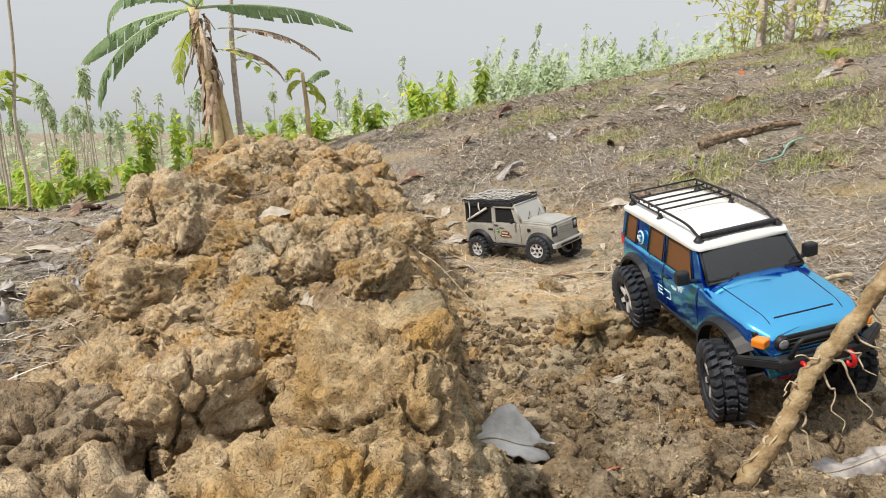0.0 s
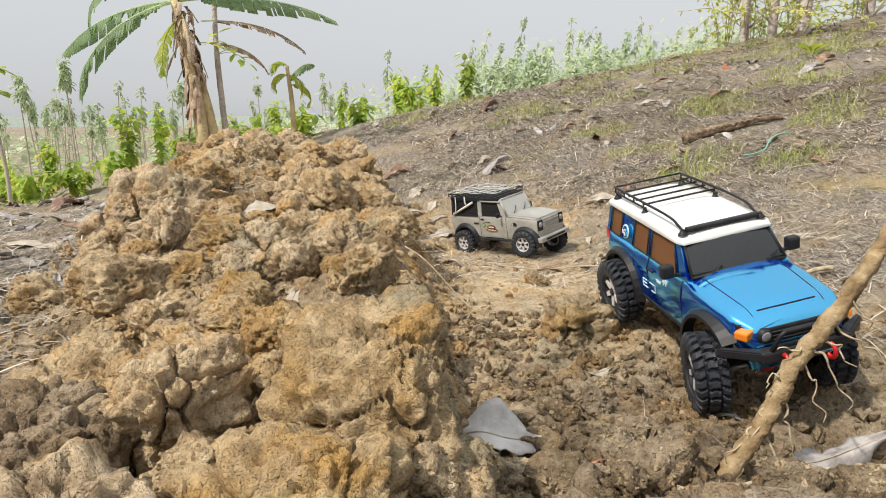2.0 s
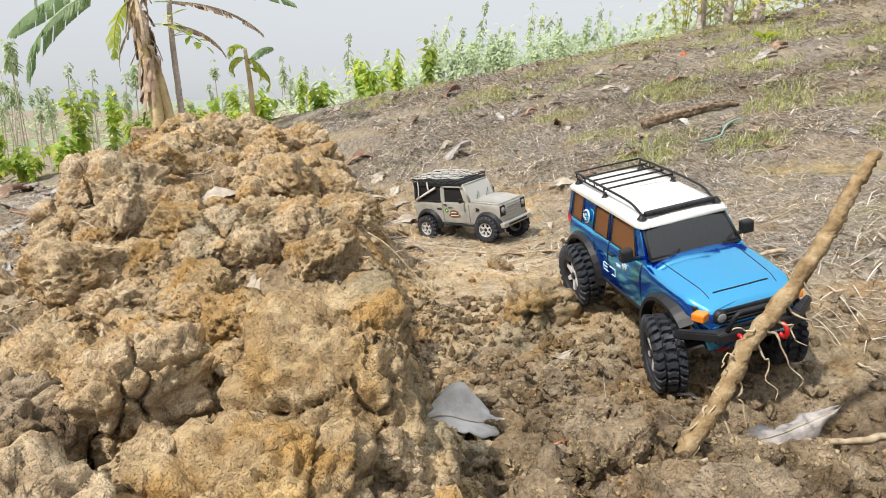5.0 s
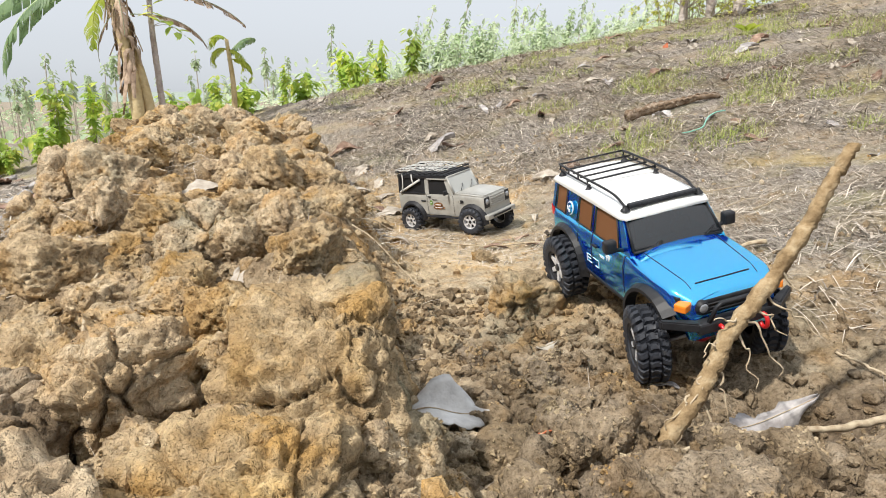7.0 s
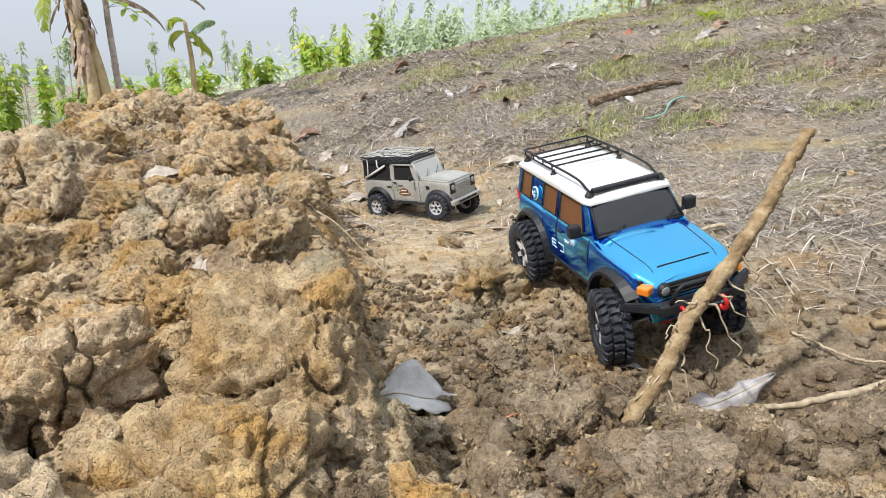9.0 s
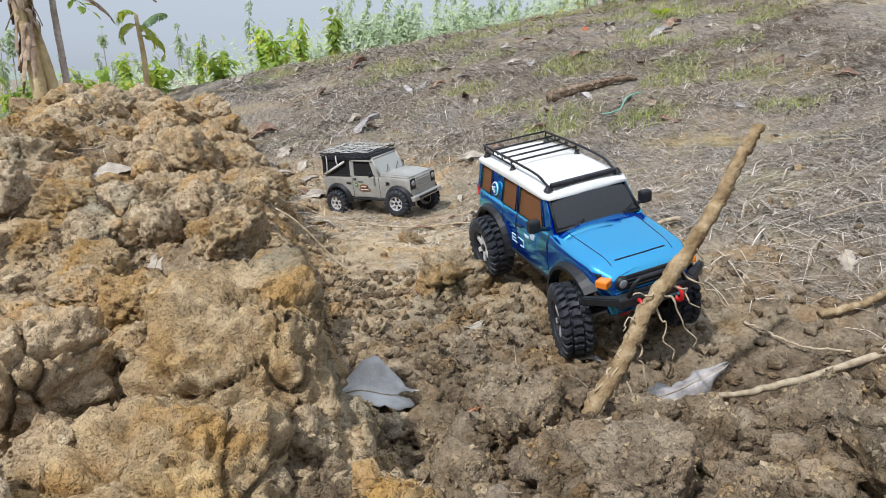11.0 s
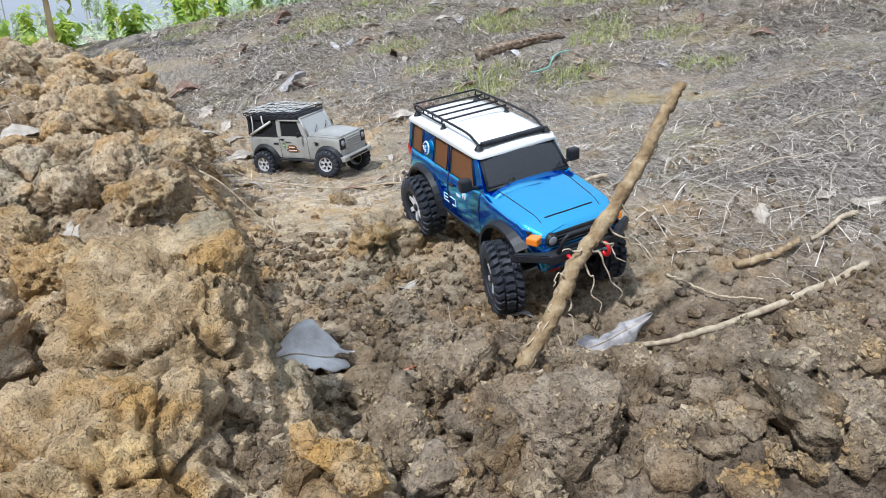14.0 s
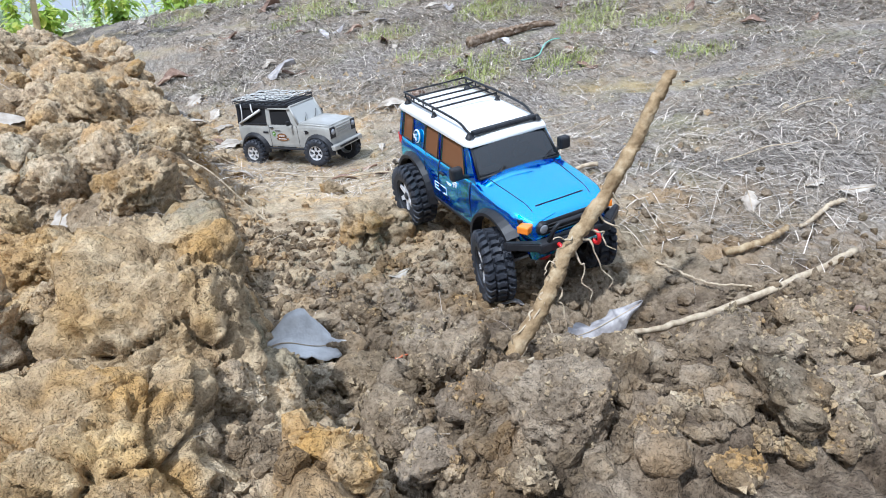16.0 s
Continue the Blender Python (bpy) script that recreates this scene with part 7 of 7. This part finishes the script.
def leafy_twigs(t, line, frac, count, reach, leaf, mat, seed, per=7, droop=0.3):
    r = random.Random(seed)
    spots = []
    for k in range(count):
        p = line[min(len(line) - 1, int(len(line) * (frac + (1 - frac) * r.random() ** 1.8)))]
        a = r.uniform(0, 6.3)
        tip = p + Vector((math.cos(a), math.sin(a), r.uniform(-droop, 0.9))) * reach * r.uniform(0.4, 1)
        q = smooth_path([tuple(p), tuple((p + tip) / 2 + Vector((0, 0, reach * 0.12))), tuple(tip)], 4)
        tube("limb", q, [0.0065 * (1.1 - i / len(q)) * max(0.3, reach) for i in range(len(q))], M_STEM, t, 5)
        for _ in range(per):
            c = q[r.randint(3, len(q) - 1)]
            d = Vector((r.gauss(0, 1), r.gauss(0, 1), r.gauss(-0.4, 0.5)))
            spots.append((c, d, Vector((0, 0, 1)), leaf * r.uniform(0.6, 1.2), leaf * 0.5 * r.uniform(0.7, 1.2)))
    leaf_cloud("crown", spots, mat, t)


t, line = thin_tree("thin_tree", -1.68, 5.35, [(0.1, 0, -0.2), (0.06, 0, 0.5), (0.04, 0, 1.0), (0.06, 0, 1.6), (0.1, 0, 2.4)], 0.024, "thin grey-brown tree trunk beside the banana plant", 41)
leafy_twigs(t, line, 0.45, 9, 0.4, 0.11, M_BUSH, 42, 5)
t, line = thin_tree("thin_tree", -2.49, 3.95, [(0.0, 0, -0.2), (0.02, 0, 0.3), (-0.01, 0, 0.7), (0.03, 0, 1.1), (0.03, 0, 1.9)], 0.012, "slender pale sapling with a few large leaves", 43, M_STEM)
leafy_twigs(t, line, 0.58, 7, 0.13, 0.10, M_BUSH, 44, 4, 0.8)
t, line = thin_tree("thin_tree", -2.63, 4.0, [(0.0, 0, -0.2), (0.01, 0, 0.3), (0.0, 0, 0.7), (0.05, 0, 1.2), (0.08, 0, 1.9)], 0.008, "very thin pale sapling stem", 45, M_STEM)
leafy_twigs(t, line, 0.8, 4, 0.16, 0.14, M_BUSH, 46, 3, 0.8)

# trees on the hill's brow
for k, (x, y, rad, lean) in enumerate([(3.36, 6.25, 0.080, 0.04), (3.15, 6.4, 0.058, 0.03), (2.90, 6.45, 0.042, 0.02), (2.97, 6.55, 0.036, -0.01), (3.75, 7.0, 0.032, 0.05), (4.10, 6.5, 0.058, 0.05), (4.7, 7.0, 0.07, 0.03), (5.3, 7.6, 0.08, 0.02), (4.45, 6.2, 0.05, 0.04)]):
    t, line = thin_tree("tree", x, y, [(0, 0, -0.3), (0.01, 0, 0.5), (lean, 0, 1.0), (lean * 2, 0.05, 1.6), (lean * 3, 0.1, 2.2)], rad * 0.72, "upright grey-barked tree on the brow of the hill", 900 + k)
    t["group"] = "trees on the brow"
    leafy_twigs(t, line, 0.10, 22, 0.85, 0.05, M_BROW, 950 + k, 30, 0.5)
for k, (x, y) in enumerate([(2.85, 6.7), (3.15, 6.75), (4.2, 6.9), (3.6, 6.9)]):
    b = bush(970 + k, 0.9, 0.6, 0.05, M_BROW, 330, "thin yellow-green bush on the brow of the hill")
    b.matrix_world = pose(x, y, ground(x, y))
    b["group"] = "bushes on the brow"

# bushes at the foot of the plantation
kinds = [bush(1000 + k, 0.70, 0.13, 0.115, M_BUSH, 150, "bright green broad-leaved bush in the field") for k in range(4)]
place_many(kinds, [(-2.75, 6.2, 0.9, 0), (-2.55, 6.4, 0.75, 80), (-3.6, 6.4, 0.8, 30), (-3.75, 6.0, 0.6, 200), (-4.2, 6.6, 0.7, 120), (-3.2, 7.2, 0.5, 60), (-2.2, 6.6, 0.7, 150), (-4.7, 7.5, 0.8, 10),
                   (-1.5, 6.6, 0.6, 45), (-0.9, 6.8, 0.55, 99), (-0.35, 7.4, 0.9, 10), (0.05, 7.6, 0.85, 130), (0.4, 7.8, 0.9, 220), (-5.2, 8.2, 0.9, 75), (-2.9, 5.6, 0.35, 140), (-3.5, 5.5, 0.4, 240), (-3.3, 5.3, 0.35, 300)], "bushes in the field")
low = [bush(1020 + k, 0.32, 0.26, 0.11, M_BUSH, 120, "low clump of long bright green leaves") for k in range(3)]
place_many(low, [(-3.0, 5.7, 1, 0), (-3.25, 5.5, 1, 90), (-3.55, 5.8, 0.9, 190), (-2.8, 6.0, 1, 40), (-2.15, 5.9, 1, 70), (-1.6, 6.2, 1.1, 10), (-1.2, 6.3, 1, 200), (-3.9, 5.8, 1, 120), (-4.3, 6.2, 1, 60), (-0.7, 6.7, 1, 99), (-0.2, 6.9, 1.1, 33)], "leafy clumps in the field")

# the leafy belt beyond the brow, distance haze mixed into its leaf colour
belt = [bush(1040 + k, 1.45, 0.30, 0.13, M_CANE_HAZE, 330, "tall pale green leafy clump beyond the brow") for k in range(5)]
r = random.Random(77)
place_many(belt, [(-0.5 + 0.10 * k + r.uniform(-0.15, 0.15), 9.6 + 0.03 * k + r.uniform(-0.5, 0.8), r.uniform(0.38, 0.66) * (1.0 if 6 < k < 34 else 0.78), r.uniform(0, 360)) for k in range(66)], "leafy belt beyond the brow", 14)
teaks = [sapling(1100 + k, 2.6, 0.17, M_CANE_HAZE if k % 2 else M_TEAK_HAZE, 0.40 + 0.12 * (k % 4), 52, lean=0.09) for k in range(8)]
near_row = [(-0.5 + 0.20 * k + r.uniform(-0.25, 0.25), 10.5 + 0.11 * k + r.uniform(-0.8, 1.5), r.uniform(0.36, 0.58), r.uniform(0, 360)) for k in range(46)]
plots = [(r.uniform(-0.75, 0.16) * v, v, r.uniform(0.45, 1.7)) for v in [r.uniform(13, 24) for k in range(60)]]
mid_rows = [(x, y, max(0.35, (top - ground(x, y)) / 2.6), r.uniform(0, 360)) for x, y, top in plots]
plots = [(r.uniform(-0.8, 0.14) * v, v, r.uniform(0.5, 1.5)) for v in [r.uniform(24, 46) for k in range(110)]]
far_rows = [(x, y, max(0.5, (top - ground(x, y)) / 2.6), r.uniform(0, 360)) for x, y, top in plots]
place_many(teaks, near_row, "teak plantation", 18)
tall = [sapling(1150 + k, 2.6, 0.14, M_TEAK_HAZE, 0.66 + 0.05 * (k % 5), 44 + 8 * (k % 3), lean=0.06) for k in range(9)]
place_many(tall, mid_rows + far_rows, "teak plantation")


def far_belt():
    """Distant scrub: thousands of leaf clumps too far to count."""
    r = random.Random(5)
    spots = []
    for k in range(4200):
        v = r.uniform(26, 120)
        u = r.uniform(-1.0, 0.5)
        x, y = u * v, v
        h = r.uniform(0.0, 1.3)
        d = Vector((r.gauss(0, 1), r.gauss(0, 1), r.gauss(0.4, 0.5)))
        spots.append((Vector((x, y, ground(x, y) + h)), d, Vector((0, 0, 1)), r.uniform(0.4, 0.9), r.uniform(0.3, 0.6)))
    return tagged(leaf_cloud("far_scrub", spots, M_TEAK_HAZE, None), "distant low green scrub across the valley", "scrub", kind="stuff")


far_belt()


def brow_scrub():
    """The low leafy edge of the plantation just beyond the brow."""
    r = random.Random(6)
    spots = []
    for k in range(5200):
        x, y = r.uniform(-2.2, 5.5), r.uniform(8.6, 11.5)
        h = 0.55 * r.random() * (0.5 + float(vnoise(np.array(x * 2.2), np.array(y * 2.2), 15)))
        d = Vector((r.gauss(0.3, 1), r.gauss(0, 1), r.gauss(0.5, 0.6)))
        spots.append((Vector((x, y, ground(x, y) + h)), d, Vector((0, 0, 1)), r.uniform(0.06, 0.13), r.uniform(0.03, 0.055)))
    return tagged(leaf_cloud("scrub", spots, M_CANE_HAZE, None), "low pale green scrub along the plantation edge", "scrub", kind="stuff")


brow_scrub()


def far_hills():
    """Low wooded ridges closing the view."""
    n = 160
    verts, faces = [], []
    for k in range(n + 1):
        a = radians(-75 + 150 * k / n)
        d = 620
        h = 2.0 + 4 * float(vnoise(np.array(k * 0.11), np.array(0.5), 4)) + 2.5 * float(vnoise(np.array(k * 0.9), np.array(1.5), 6))
        verts += [(d * math.sin(a), d * math.cos(a), -12), ((d + 30) * math.sin(a), (d + 30) * math.cos(a), h), ((d + 200) * math.sin(a), (d + 200) * math.cos(a), -12)]
    for k in range(n):
        o = 3 * k
        faces += [(o, o + 3, o + 4, o + 1), (o + 1, o + 4, o + 5, o + 2)]
    return tagged(mesh_of("backdrop", verts, faces, M_FAR), "distant low wooded ridge", "hills", kind="structure")


far_hills()

# a leafy sprout and bits on the brow
t = thing("sprout", "small bright green sprout on the hillside", "plant", pose(2.82, 5.1, ground(2.82, 5.1)))
leaf_cloud("foliage", [(Vector((0, 0, 0.02)), Vector((math.cos(a), math.sin(a), 0.5)), Vector((0, 0, 1)), 0.13, 0.08) for a in (0.2, 1.4, 2.5, 3.4, 4.6, 5.6)], M_BYOUNG, t)
tube("stem", [(0, 0, -0.02), (0, 0, 0.03)], 0.006, M_STEM, t, 6)
